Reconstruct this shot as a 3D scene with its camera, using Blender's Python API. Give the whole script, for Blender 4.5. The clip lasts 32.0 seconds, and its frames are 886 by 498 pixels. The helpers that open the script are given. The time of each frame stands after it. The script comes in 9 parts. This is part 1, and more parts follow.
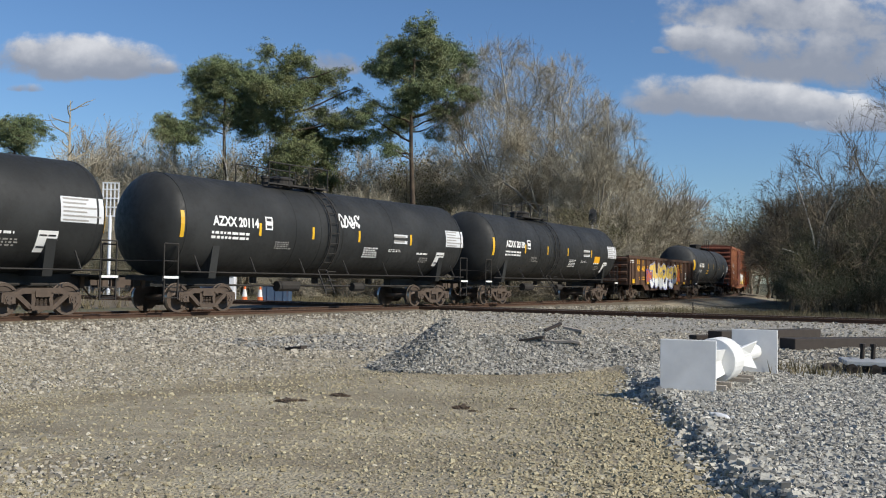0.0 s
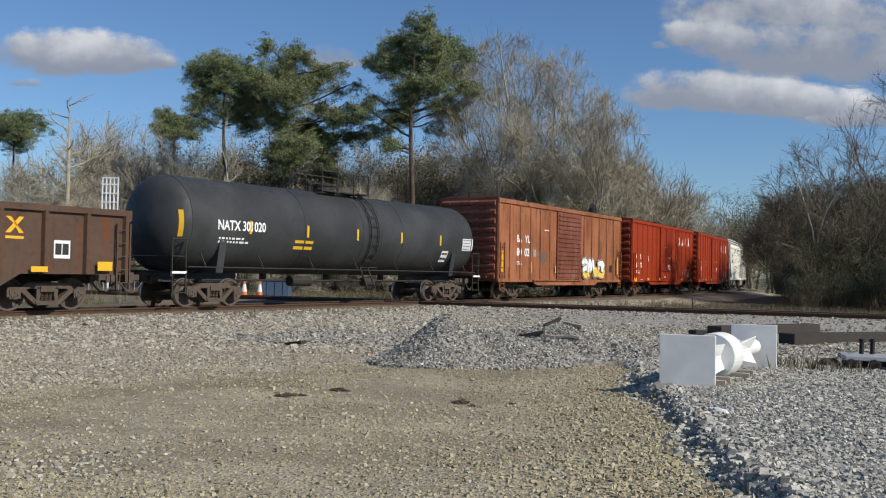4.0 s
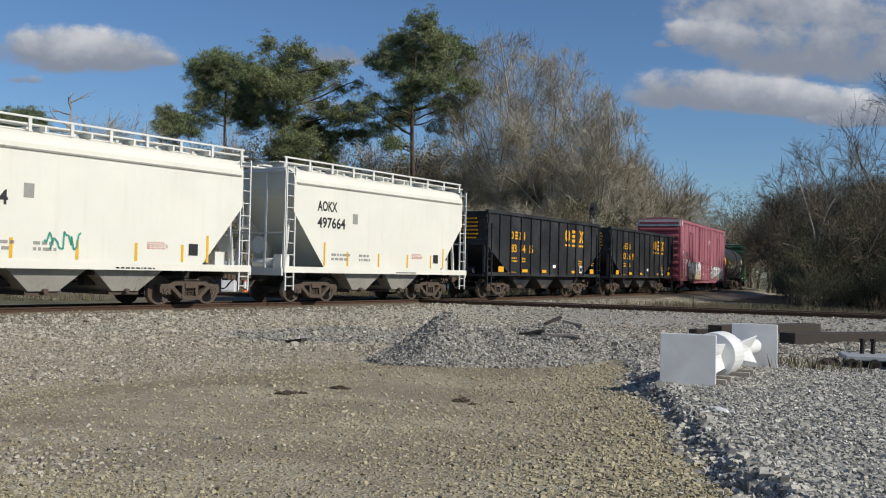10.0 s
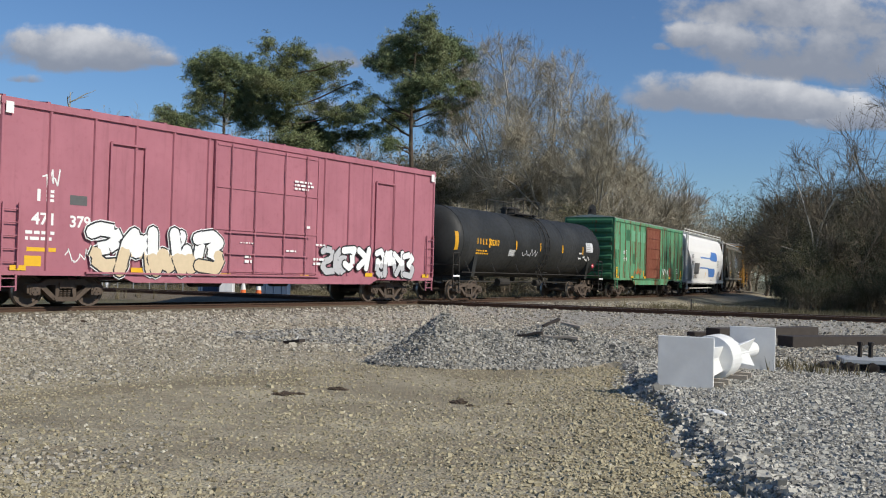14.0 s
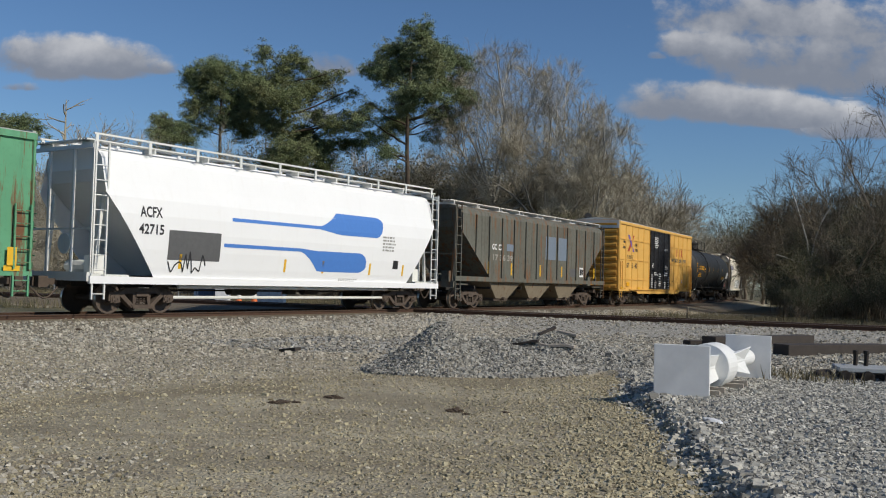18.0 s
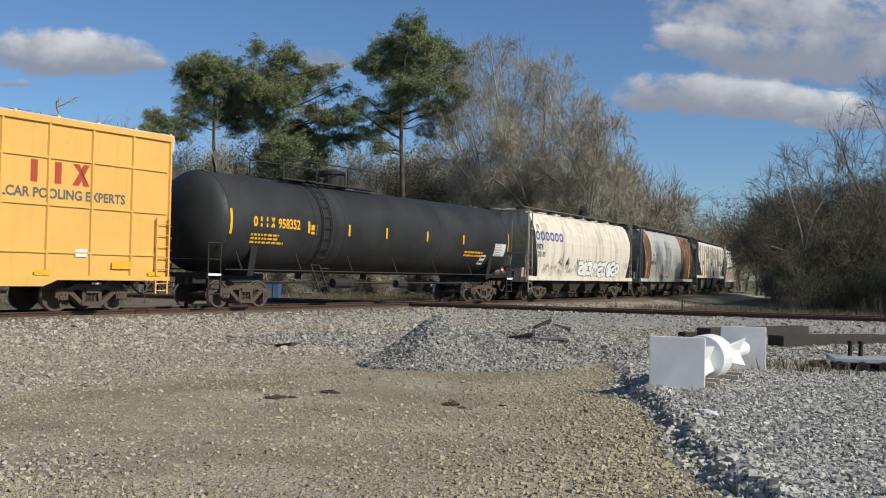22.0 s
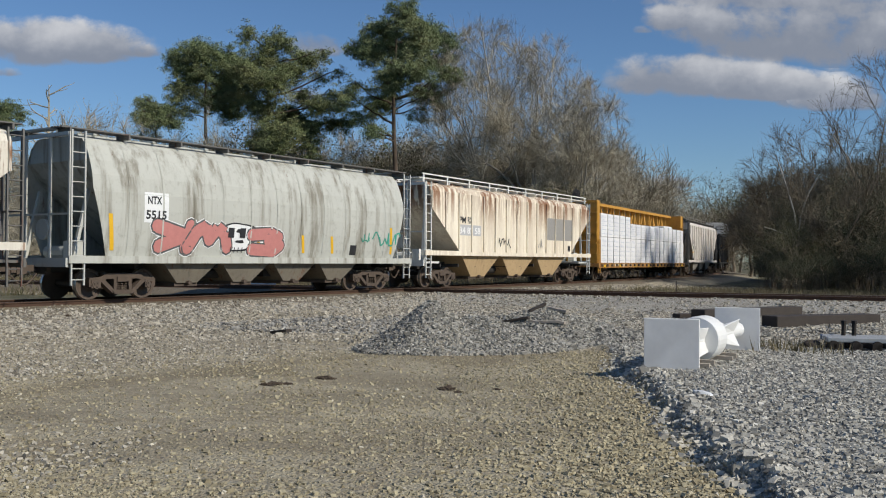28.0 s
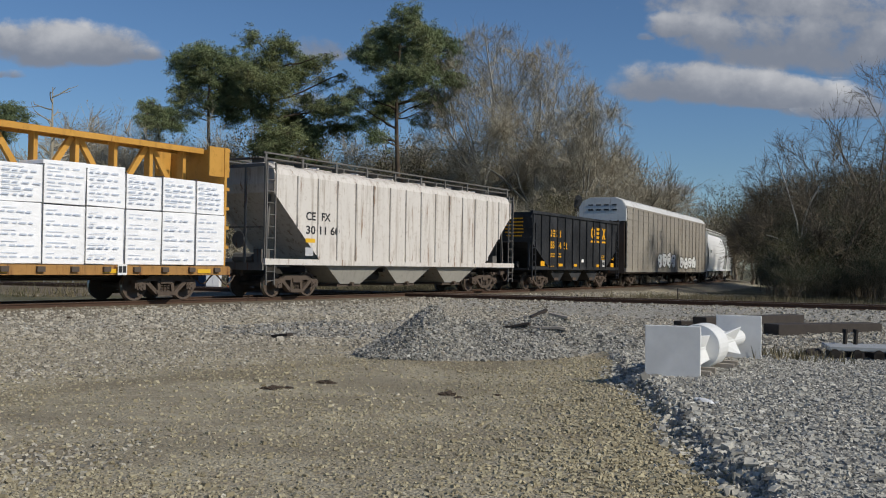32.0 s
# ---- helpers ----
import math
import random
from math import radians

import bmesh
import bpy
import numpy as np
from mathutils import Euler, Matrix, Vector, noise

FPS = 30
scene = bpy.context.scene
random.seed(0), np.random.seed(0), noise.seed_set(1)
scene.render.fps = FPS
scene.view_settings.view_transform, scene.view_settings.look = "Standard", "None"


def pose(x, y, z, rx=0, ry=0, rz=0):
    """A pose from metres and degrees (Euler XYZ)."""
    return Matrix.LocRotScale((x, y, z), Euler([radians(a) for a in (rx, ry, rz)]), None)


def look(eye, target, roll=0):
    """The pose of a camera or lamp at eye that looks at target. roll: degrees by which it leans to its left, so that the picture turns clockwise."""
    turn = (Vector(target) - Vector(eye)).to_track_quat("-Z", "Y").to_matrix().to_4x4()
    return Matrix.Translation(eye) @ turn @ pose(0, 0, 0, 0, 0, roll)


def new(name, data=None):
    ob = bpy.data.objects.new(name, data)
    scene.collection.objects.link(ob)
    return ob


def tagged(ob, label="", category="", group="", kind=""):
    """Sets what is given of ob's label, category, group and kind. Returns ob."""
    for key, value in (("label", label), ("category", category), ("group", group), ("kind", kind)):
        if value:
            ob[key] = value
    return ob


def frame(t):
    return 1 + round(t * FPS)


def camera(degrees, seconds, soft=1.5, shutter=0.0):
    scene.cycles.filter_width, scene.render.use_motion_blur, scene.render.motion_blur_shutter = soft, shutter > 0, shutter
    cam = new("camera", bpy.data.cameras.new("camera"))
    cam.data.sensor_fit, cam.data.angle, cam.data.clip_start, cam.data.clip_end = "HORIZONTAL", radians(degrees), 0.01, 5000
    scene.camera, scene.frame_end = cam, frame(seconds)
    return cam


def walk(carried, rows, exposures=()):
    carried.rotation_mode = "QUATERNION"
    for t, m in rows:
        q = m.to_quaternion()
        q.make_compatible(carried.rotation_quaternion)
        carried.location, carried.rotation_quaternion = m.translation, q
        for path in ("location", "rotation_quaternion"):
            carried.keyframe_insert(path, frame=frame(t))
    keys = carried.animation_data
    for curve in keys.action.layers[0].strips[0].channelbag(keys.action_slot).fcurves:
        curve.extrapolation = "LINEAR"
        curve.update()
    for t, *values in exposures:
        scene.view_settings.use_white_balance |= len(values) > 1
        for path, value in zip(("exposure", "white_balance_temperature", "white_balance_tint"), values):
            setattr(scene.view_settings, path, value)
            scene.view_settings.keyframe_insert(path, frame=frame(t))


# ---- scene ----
# ---- camera and its walk ----
EYE_Z = 1.162
cam = camera(50.48, 32.0, soft=1.1, shutter=0.0)
# seconds, turn to the left, tilt upwards, lean (degrees); rail tops lie at z = 0
TURNS = [
    (0, 0.000, 1.751, -1.028), (0.5, 0.018, 1.652, -1.266), (1, -0.038, 1.588, -1.041), (1.5, 0.015, 1.592, -1.263),
    (2, -0.013, 1.401, -0.959), (2.5, 0.044, 1.493, -0.952), (3, 0.015, 1.487, -1.018), (3.5, -0.011, 1.459, -0.945),
    (5.5, -0.122, 1.438, -1.557), (6, 0.002, 1.484, -1.378), (6.5, 0.018, 1.336, -1.250), (7, -0.086, 1.046, -1.258),
    (7.5, -0.153, 1.025, -0.871), (8, -0.175, 0.941, -1.183), (8.5, -0.121, 0.801, -1.280), (9, -0.207, 0.758, -1.115),
    (9.5, -0.197, 0.829, -1.136), (10, 0.022, 1.337, -1.248), (10.5, -0.088, 1.507, -1.344), (11, 0.224, 1.393, -1.319),
    (11.5, 0.065, 1.283, -1.291), (12, 0.006, 1.162, -1.432), (12.5, -0.057, 1.190, -1.404), (13, -0.056, 1.359, -1.176),
    (13.5, -0.229, 1.342, -1.419), (14, -0.071, 1.431, -1.520), (14.5, -0.202, 1.228, -1.438), (16.5, -0.035, 1.630, -1.705),
    (17, -0.157, 1.974, -1.568), (17.5, -0.267, 1.821, -1.574), (18, -0.300, 1.936, -1.547), (18.5, -0.268, 1.844, -1.483),
    (19, -0.168, 2.009, -1.378), (19.5, -0.373, 1.834, -1.389), (20, -0.548, 1.713, -1.454), (20.5, -0.723, 1.494, -1.387),
    (21, -0.580, 1.688, -1.357), (21.5, -0.603, 1.632, -1.146), (22, -0.614, 1.572, -1.100), (22.5, -0.774, 1.550, -0.709),
    (23, -0.819, 1.520, -0.426), (23.5, -0.868, 1.539, -0.125), (24, -0.924, 1.302, -0.273), (24.5, -1.039, 0.755, -0.412),
    (25, -1.109, 0.535, -0.468), (25.5, -1.132, 0.286, -0.615), (27.5, -1.031, 0.418, -0.319), (28, -0.988, 0.652, -0.402),
    (28.5, -0.812, 0.502, -0.532), (29, -0.885, 0.596, -0.408), (29.5, -0.717, 0.864, -0.542), (30, -0.803, 0.996, -0.641),
    (30.5, -0.844, 1.008, -0.437), (31, -0.883, 0.937, -0.543), (31.5, -0.864, 0.857, -0.696), (32, -0.878, 0.967, -0.889),
]


def cam_pose(yaw, pitch, roll):
    return (Matrix.Translation((0, 0, EYE_Z)) @ Matrix.Rotation(radians(yaw), 4, "Z")
            @ Matrix.Rotation(radians(90 + pitch), 4, "X") @ Matrix.Rotation(radians(-roll), 4, "Z"))


walk(cam, [(t, cam_pose(a, b, c)) for t, a, b, c in TURNS],
     exposures=[(0, 0.04), (2, -0.03), (7, -0.05), (8, -0.08), (10, -0.2), (11.5, -0.1), (14, -0.08), (17, -0.25), (18, -0.37), (19, -0.25), (20, -0.12), (22, -0.05), (23, -0.1), (24, -0.18), (25, -0.2), (28, -0.22), (29, -0.34), (30, -0.38), (31, -0.5), (32, -0.42)])

# ---- world and sun ----
SUN_AZ = Vector((0.84, -0.54, 0)).normalized()
SUN_EL = radians(36)
world = bpy.data.worlds.new("world")
scene.world = world
world.use_nodes = True
wn = world.node_tree
sky = wn.nodes.new("ShaderNodeTexSky")
sky.sky_type = "NISHITA"
sky.sun_disc = False
sky.sun_elevation = SUN_EL
sky.sun_rotation = math.atan2(SUN_AZ.x, SUN_AZ.y)
sky.air_density = 1.0
sky.dust_density = 0.2
sky.ozone_density = 2.5
wn.nodes["Background"].inputs["Strength"].default_value = 0.081
tint = wn.nodes.new("ShaderNodeMix")
tint.data_type, tint.blend_type = "RGBA", "MULTIPLY"
tint.inputs["Factor"].default_value = 1.0
tint.inputs["B"].default_value = (0.81, 1.03, 1.28, 1)
wn.links.new(sky.outputs[0], tint.inputs["A"])
wn.links.new(tint.outputs["Result"], wn.nodes["Background"].inputs[0])
sun_data = bpy.data.lights.new("sun", "SUN")
sun_data.energy = 4.7
sun_data.angle = radians(0.55)
sun_data.color = (1.0, 0.935, 0.82)
sun = new("sun", sun_data)
sun_from = SUN_AZ * math.cos(SUN_EL) + Vector((0, 0, math.sin(SUN_EL)))
sun.matrix_world = look(sun_from * 100, (0, 0, 0))


# ---- helpers of the scene ----
def lin(r, g, b):
    """A linear colour from display values 0 to 255."""
    f = lambda c: (c / 255 / 12.92) if c / 255 < 0.04045 else ((c / 255 + 0.055) / 1.055) ** 2.4
    return (f(r), f(g), f(b), 1)


class Nodes:
    """A small builder of node materials."""

    def __init__(self, name, rough=0.7, metal=0.0):
        self.m = bpy.data.materials.new(name)
        self.m.use_nodes = True
        self.t = self.m.node_tree
        self.p = self.t.nodes["Principled BSDF"]
        self.p.inputs["Roughness"].default_value = rough
        self.p.inputs["Metallic"].default_value = metal
        self.tc = self.t.nodes.new("ShaderNodeTexCoord")

    def put(self, sock, v):
        if isinstance(v, bpy.types.NodeSocket):
            self.t.links.new(v, sock)
        else:
            sock.default_value = v

    def noise(self, scale, detail=4, rough=0.6, stretch=(1, 1, 1), shift=(0, 0, 0), dist=0.0):
        mp = self.t.nodes.new("ShaderNodeMapping")
        mp.inputs["Scale"].default_value = stretch
        mp.inputs["Location"].default_value = shift
        self.t.links.new(self.tc.outputs["Object"], mp.inputs["Vector"])
        n = self.t.nodes.new("ShaderNodeTexNoise")
        n.inputs["Scale"].default_value = scale
        n.inputs["Detail"].default_value = detail
        n.inputs["Roughness"].default_value = rough
        n.inputs["Distortion"].default_value = dist
        self.t.links.new(mp.outputs[0], n.inputs["Vector"])
        return n.outputs["Fac"]

    def voronoi(self, scale, out="Color", stretch=(1, 1, 1)):
        mp = self.t.nodes.new("ShaderNodeMapping")
        mp.inputs["Scale"].default_value = stretch
        self.t.links.new(self.tc.outputs["Object"], mp.inputs["Vector"])
        n = self.t.nodes.new("ShaderNodeTexVoronoi")
        n.inputs["Scale"].default_value = scale
        self.t.links.new(mp.outputs[0], n.inputs["Vector"])
        return n.outputs[out]

    def ramp(self, fac, a, b, va=0.0, vb=1.0):
        r = self.t.nodes.new("ShaderNodeMapRange")
        r.interpolation_type = "SMOOTHSTEP"
        self.t.links.new(fac, r.inputs["Value"])
        for k, v in (("From Min", a), ("From Max", b), ("To Min", va), ("To Max", vb)):
            r.inputs[k].default_value = v
        return r.outputs["Result"]

    def mix(self, fac, a, b, kind="MIX"):
        x = self.t.nodes.new("ShaderNodeMix")
        x.data_type = "RGBA"
        x.blend_type = kind
        self.put(x.inputs["Factor"], fac)
        self.put(x.inputs["A"], a)
        self.put(x.inputs["B"], b)
        return x.outputs["Result"]

    def math(self, op, a, b=0.0):
        x = self.t.nodes.new("ShaderNodeMath")
        x.operation = op
        x.use_clamp = False
        self.put(x.inputs[0], a)
        self.put(x.inputs[1], b)
        return x.outputs[0]

    def random(self):
        o = self.t.nodes.new("ShaderNodeObjectInfo")
        return o.outputs["Random"]

    def island(self):
        o = self.t.nodes.new("ShaderNodeNewGeometry")
        return o.outputs["Random Per Island"]

    def color(self, c):
        self.put(self.p.inputs["Base Color"], c)
        return self

    def rough(self, r):
        self.put(self.p.inputs["Roughness"], r)
        return self

    def bump(self, h, strength=0.3, dist=0.02):
        b = self.t.nodes.new("ShaderNodeBump")
        b.inputs["Strength"].default_value = strength
        b.inputs["Distance"].default_value = dist
        self.t.links.new(h, b.inputs["Height"])
        self.t.links.new(b.outputs[0], self.p.inputs["Normal"])
        return self


def finish(name, bm, mat, smooth=False):
    me = bpy.data.meshes.new(name)
    bm.normal_update()
    bm.to_mesh(me)
    bm.free()
    if mat is not None:
        for m in (mat if isinstance(mat, (list, tuple)) else [mat]):
            me.materials.append(m)
    if smooth:
        me.polygons.foreach_set("use_smooth", [True] * len(me.polygons))
    return me


def part(name, bm, material, parent, label="", smooth=False):
    """Links a bmesh (or a ready mesh) as one mesh object under a thing or a part."""
    me = bm if isinstance(bm, bpy.types.Mesh) else finish(name, bm, material, smooth)
    ob = new(name, me)
    if parent is not None:
        ob.parent = parent
    if label:
        tagged(ob, label)
    if name in ("stencil", "bud_mass", "twig_mass", "foliage"):
        tagged(ob, kind="stuff")
    return ob


def empty(name, label, category, group=""):
    ob = new(name)
    ob.empty_display_size = 0.2
    return tagged(ob, label, category, group)


def box(bm, c, s, rot=None, taper=None):
    """A box of size s about c; taper scales its upper face."""
    vs = []
    for z in (-0.5, 0.5):
        for x, y in ((-0.5, -0.5), (0.5, -0.5), (0.5, 0.5), (-0.5, 0.5)):
            k = taper if taper and z > 0 else (1, 1)
            v = Vector((x * s[0] * k[0], y * s[1] * k[1], z * s[2]))
            if rot is not None:
                v = rot @ v
            vs.append(bm.verts.new(v + Vector(c)))
    for f in ((3, 2, 1, 0), (4, 5, 6, 7), (0, 1, 5, 4), (1, 2, 6, 5), (2, 3, 7, 6), (3, 0, 4, 7)):
        bm.faces.new([vs[i] for i in f])
    return vs


def tube(bm, p, q, r, r2=None, n=8, caps=True):
    p, q = Vector(p), Vector(q)
    d = (q - p).normalized()
    a = d.orthogonal().normalized()
    b = d.cross(a)
    r2 = r if r2 is None else r2
    rings = [[bm.verts.new(c + (a * math.cos(2 * math.pi * i / n) + b * math.sin(2 * math.pi * i / n)) * k) for i in range(n)]
             for c, k in ((p, r), (q, r2))]
    for i in range(n):
        j = (i + 1) % n
        bm.faces.new((rings[0][i], rings[0][j], rings[1][j], rings[1][i]))
    if caps:
        bm.faces.new(rings[0][::-1])
        bm.faces.new(rings[1])


def bar(bm, p, q, w=0.06, h=0.06):
    """A square bar from p to q."""
    p, q = Vector(p), Vector(q)
    d = q - p
    rot = d.to_track_quat("X", "Z").to_matrix()
    box(bm, (p + q) / 2, (d.length, w, h), rot)


def prism(bm, pts, y0, y1, axis="y"):
    """A polygon of (a, b) pairs drawn out along an axis. y: pairs are x, z; x: pairs are y, z; z: pairs are x, y."""
    def at(a, b, c):
        return (a, c, b) if axis == "y" else (c, a, b) if axis == "x" else (a, b, c)
    lo = [bm.verts.new(at(a, b, y0)) for a, b in pts]
    hi = [bm.verts.new(at(a, b, y1)) for a, b in pts]
    n = len(pts)
    for i in range(n):
        j = (i + 1) % n
        bm.faces.new((lo[i], lo[j], hi[j], hi[i]))
    bm.faces.new(lo[::-1])
    bm.faces.new(hi)


def fixed(bm):
    bmesh.ops.recalc_face_normals(bm, faces=bm.faces[:])
    return bm


# ---- the plan: two tracks that cross ----
X0, Y0, PHI, CURV, U1 = -9.906, 26.310, 0.95870, 0.003118, 6.376


def track(u, off=0.0):
    """A place on the curved main track, u metres along it, off metres towards the yard, and its heading."""
    if u <= U1:
        x, y, a = X0 + u * math.cos(PHI), Y0 + u * math.sin(PHI), PHI
    else:
        a = PHI + CURV * (u - U1)
        x = X0 + U1 * math.cos(PHI) + (math.sin(a) - math.sin(PHI)) / CURV
        y = Y0 + U1 * math.sin(PHI) - (math.cos(a) - math.cos(PHI)) / CURV
    return Vector((x + off * math.sin(a), y - off * math.cos(a), 0)), a


FROG = Vector((1.29, 37.11, 0))
CROSS = Vector((0.930, -0.367, 0)).normalized()
CROSS_N = Vector((-CROSS.y, CROSS.x, 0))


def cross_at(s, off=0.0):
    """A place on the crossing track: s along its near rail, off metres beyond it."""
    return FROG + CROSS * s + CROSS_N * off


# ---- materials ----
def paint(name, base, dark=None, rust=0.0, rough=0.55, grime=0.35, streak=1.0, rustcol=(0.13, 0.045, 0.018, 1), fade=0.12, fall=None):
    """Weathered railway paint: fading in large patches, streaks down the side, rust in spots."""
    n = Nodes(name, rough)
    base = (*base[:3], 1)
    dark = dark or tuple(c * 0.45 for c in base[:3]) + (1,)
    pale = tuple(min(1, c * (1 + fade) + 0.04 * fade) for c in base[:3]) + (1,)
    big = n.noise(0.55, 3)
    c = n.mix(n.ramp(big, 0.35, 0.7), base, pale)
    n.p.inputs["Specular IOR Level"].default_value = 0.3
    lines = n.noise(2.2 if streak <= 1 else 1.1, 5, 0.65, (2.2, 2.2, 0.16))
    c = n.mix(n.math("MULTIPLY", n.ramp(lines, 0.5 - 0.06 * (streak - 1), 0.78 - 0.1 * (streak - 1)), min(0.9, grime * streak)), c, dark)
    spots = n.noise(6.0, 6, 0.7)
    c = n.mix(n.math("MULTIPLY", n.ramp(spots, 0.52, 0.75), grime * 0.7), c, dark)
    if rust > 0:
        drip = n.noise(1.5, 7, 0.74, (2.6, 2.6, 0.28), (3, 1, 7))
        f = n.ramp(drip, 0.62 - 0.27 * rust, 0.73 - 0.27 * rust)
        if fall:
            # rust runs down from the roof line and thins out below
            sep = n.t.nodes.new("ShaderNodeSeparateXYZ")
            n.t.links.new(n.tc.outputs["Object"], sep.inputs[0])
            broad = n.ramp(n.noise(0.9, 3, 0.5, (1, 1, 0.1), (8, 2, 1)), 0.40, 0.58, 0.4, 1.0)
            f = n.math("MULTIPLY", n.math("MULTIPLY", f, broad), n.ramp(sep.outputs["Z"], fall[0], fall[1], 0.22, 0.95))
        c = n.mix(f, c, rustcol)
    n.color(c)
    n.rough(n.ramp(spots, 0.3, 0.8, rough - 0.12, min(1, rough + 0.2)))
    n.bump(n.noise(9, 5), 0.12, 0.01)
    return n.m


def plain(name, c, rough=0.6, metal=0.0, vary=0.2, scale=8.0):
    n = Nodes(name, rough, metal)
    c = (*c[:3], 1)
    n.color(n.mix(n.noise(scale, 5), tuple(x * (1 - vary) for x in c[:3]) + (1,), tuple(min(1, x * (1 + vary)) for x in c[:3]) + (1,)))
    return n.m


M = {}
M["white_mark"] = plain("white stencil paint", (0.78, 0.78, 0.76), 0.6, 0, 0.06)
M["yellow_mark"] = plain("yellow reflective tape", (0.72, 0.42, 0.02), 0.45, 0, 0.12)
M["black_mark"] = plain("black stencil paint", (0.02, 0.02, 0.022), 0.6)
M["steel_dirty"] = plain("brown road dirt on cast steel", (0.085, 0.062, 0.046), 0.85, 0.0, 0.45, 5)
M["wheel"] = plain("dusty wheel steel", (0.10, 0.075, 0.058), 0.7, 0.3, 0.35, 6)
M["tread"] = plain("bright wheel tread", (0.45, 0.43, 0.41), 0.3, 0.9, 0.1)
M["under"] = plain("sooty underframe", (0.028, 0.025, 0.022), 0.85, 0, 0.4)
M["galv"] = plain("galvanised steel", (0.42, 0.43, 0.43), 0.5, 0.5, 0.15)
M["rail_side"] = plain("rusted rail", (0.075, 0.040, 0.024), 0.8, 0.2, 0.35, 4)
M["rail_top"] = plain("worn rail head", (0.32, 0.26, 0.21), 0.4, 0.8, 0.2, 4)
M["creosote"] = plain("creosoted timber", (0.028, 0.022, 0.018), 0.85, 0, 0.5, 6)
M["red_mark"] = plain("red stencil paint", (0.45, 0.03, 0.02), 0.6)


# ---- ground ----
def smooth(a, b, x):
    t = np.clip((x - a) / (b - a), 0, 1)
    return t * t * (3 - 2 * t)


def wave(x, y, seed, scale):
    """Soft unevenness from a few crossed waves."""
    r = np.random.RandomState(seed)
    z = np.zeros_like(x)
    for i in range(9):
        a, k, p = r.uniform(0, 6.28), r.uniform(0.5, 2.2) / scale, r.uniform(0, 6.28)
        z += np.sin(k * (np.cos(a) * x + np.sin(a) * y) + p) / 9 ** 0.5
    return z


def main_dist(x, y):
    """Distance from the main track's centre line, positive towards the yard, and the way along it."""
    ca, sa = math.cos(PHI), math.sin(PHI)
    u = (x - X0) * ca + (y - Y0) * sa
    off = (x - X0) * sa - (y - Y0) * ca
    cx = X0 + U1 * ca - math.sin(PHI) / CURV
    cy = Y0 + U1 * sa + math.cos(PHI) / CURV
    rr = np.hypot(x - cx, y - cy)
    ang = np.arctan2(x - cx, -(y - cy))
    far = u > U1
    return np.where(far, rr - 1 / CURV, off), np.where(far, U1 + (ang - PHI) / CURV, u)


def pile(x, y, cx, cy, rx, ry, h, turn=0.0):
    c, s = math.cos(turn), math.sin(turn)
    a, b = ((x - cx) * c + (y - cy) * s) / rx, (-(x - cx) * s + (y - cy) * c) / ry
    r = np.sqrt(a * a + b * b)
    return h * np.clip(1 - r, 0, 1) ** 1.15 + 0 * r


def heaps(x, y):
    """Heaped crushed stone: steep at its left end, a lower ridge behind to the right."""
    a = pile(x, y, 0.10, 17.7, 1.52, 1.75, 0.95)
    b = pile(x, y, 0.95, 17.9, 2.3, 1.8, 0.68)
    c = pile(x, y, 2.35, 19.4, 2.6, 2.0, 0.74, -0.1)
    return np.maximum(np.maximum(a, b), c)


def bank_edge(y):
    """The left edge of the raised stone bank."""
    return 1.76 + 0.088 * y + 0.05 * np.sin(1.3 * y) + 0.035 * np.sin(3.7 * y + 1)


def ground_height(x, y):
    d, u = main_dist(x, y)
    cs = (x - FROG.x) * CROSS.x + (y - FROG.y) * CROSS.y
    cd = (x - FROG.x) * CROSS_N.x + (y - FROG.y) * CROSS_N.y - 0.72
    z = np.full_like(x, -0.47)
    z += 0.035 * wave(x, y, 3, 2.5) * smooth(3, 8, np.hypot(x, y)) + 0.012 * wave(x, y, 5, 0.5)
    # raised stone on the right, with a loose edge
    e = x - bank_edge(y)
    z += 0.12 * smooth(-0.14, 0.12, e + 0.07 * wave(x, y, 17, 0.35)) * smooth(21, 15, y)
    z -= 0.02 * np.exp(-((e + 0.2) / 0.2) ** 2) * smooth(16, 14, y)
    # piles of stone
    z = z + heaps(x, y) * (1 + 0.10 * wave(x, y, 61, 0.5))
    z = z + pile(x, y, -2.3, 22.4, 3.6, 1.5, 0.30, 0.06) + pile(x, y, -0.8, 24.0, 2.6, 0.9, 0.20, 0.1)
    # ballast shoulders of both tracks
    m = smooth(5.2, 1.9, np.abs(d))
    z = z * (1 - m) + (-0.14) * m
    m2 = smooth(3.9, 1.75, np.abs(cd))
    z = z * (1 - m2) + np.maximum(z, -0.155) * m2
    inner = smooth(0.9, 0.6, np.abs(np.abs(d)))
    z = z * (1 - inner) - 0.10 * inner
    # the yard falls a little behind the tracks
    z = z + -0.25 * smooth(4, 12, -d) * smooth(4, 12, cd)
    # far from the tracks the land rolls softly
    z = z + 0.25 * wave(x, y, 9, 40) * smooth(60, 160, np.hypot(x, y))
    return z


def dirt_line(x):
    """How far the bare dirt reaches before the stone of the yard begins."""
    return np.minimum(11.5 + 1.45 * (x + 5.4), 17.3 + 0.1 * (x + 1.5))


def damp_share(x, y):
    """Darker, trodden earth along the edge of the stone."""
    w = wave(x, y, 24, 0.9)
    return np.clip(np.exp(-((y - dirt_line(x) + 1.5 + 0.5 * w) / 1.0) ** 2) * (0.75 + 0.3 * w), 0, 1)


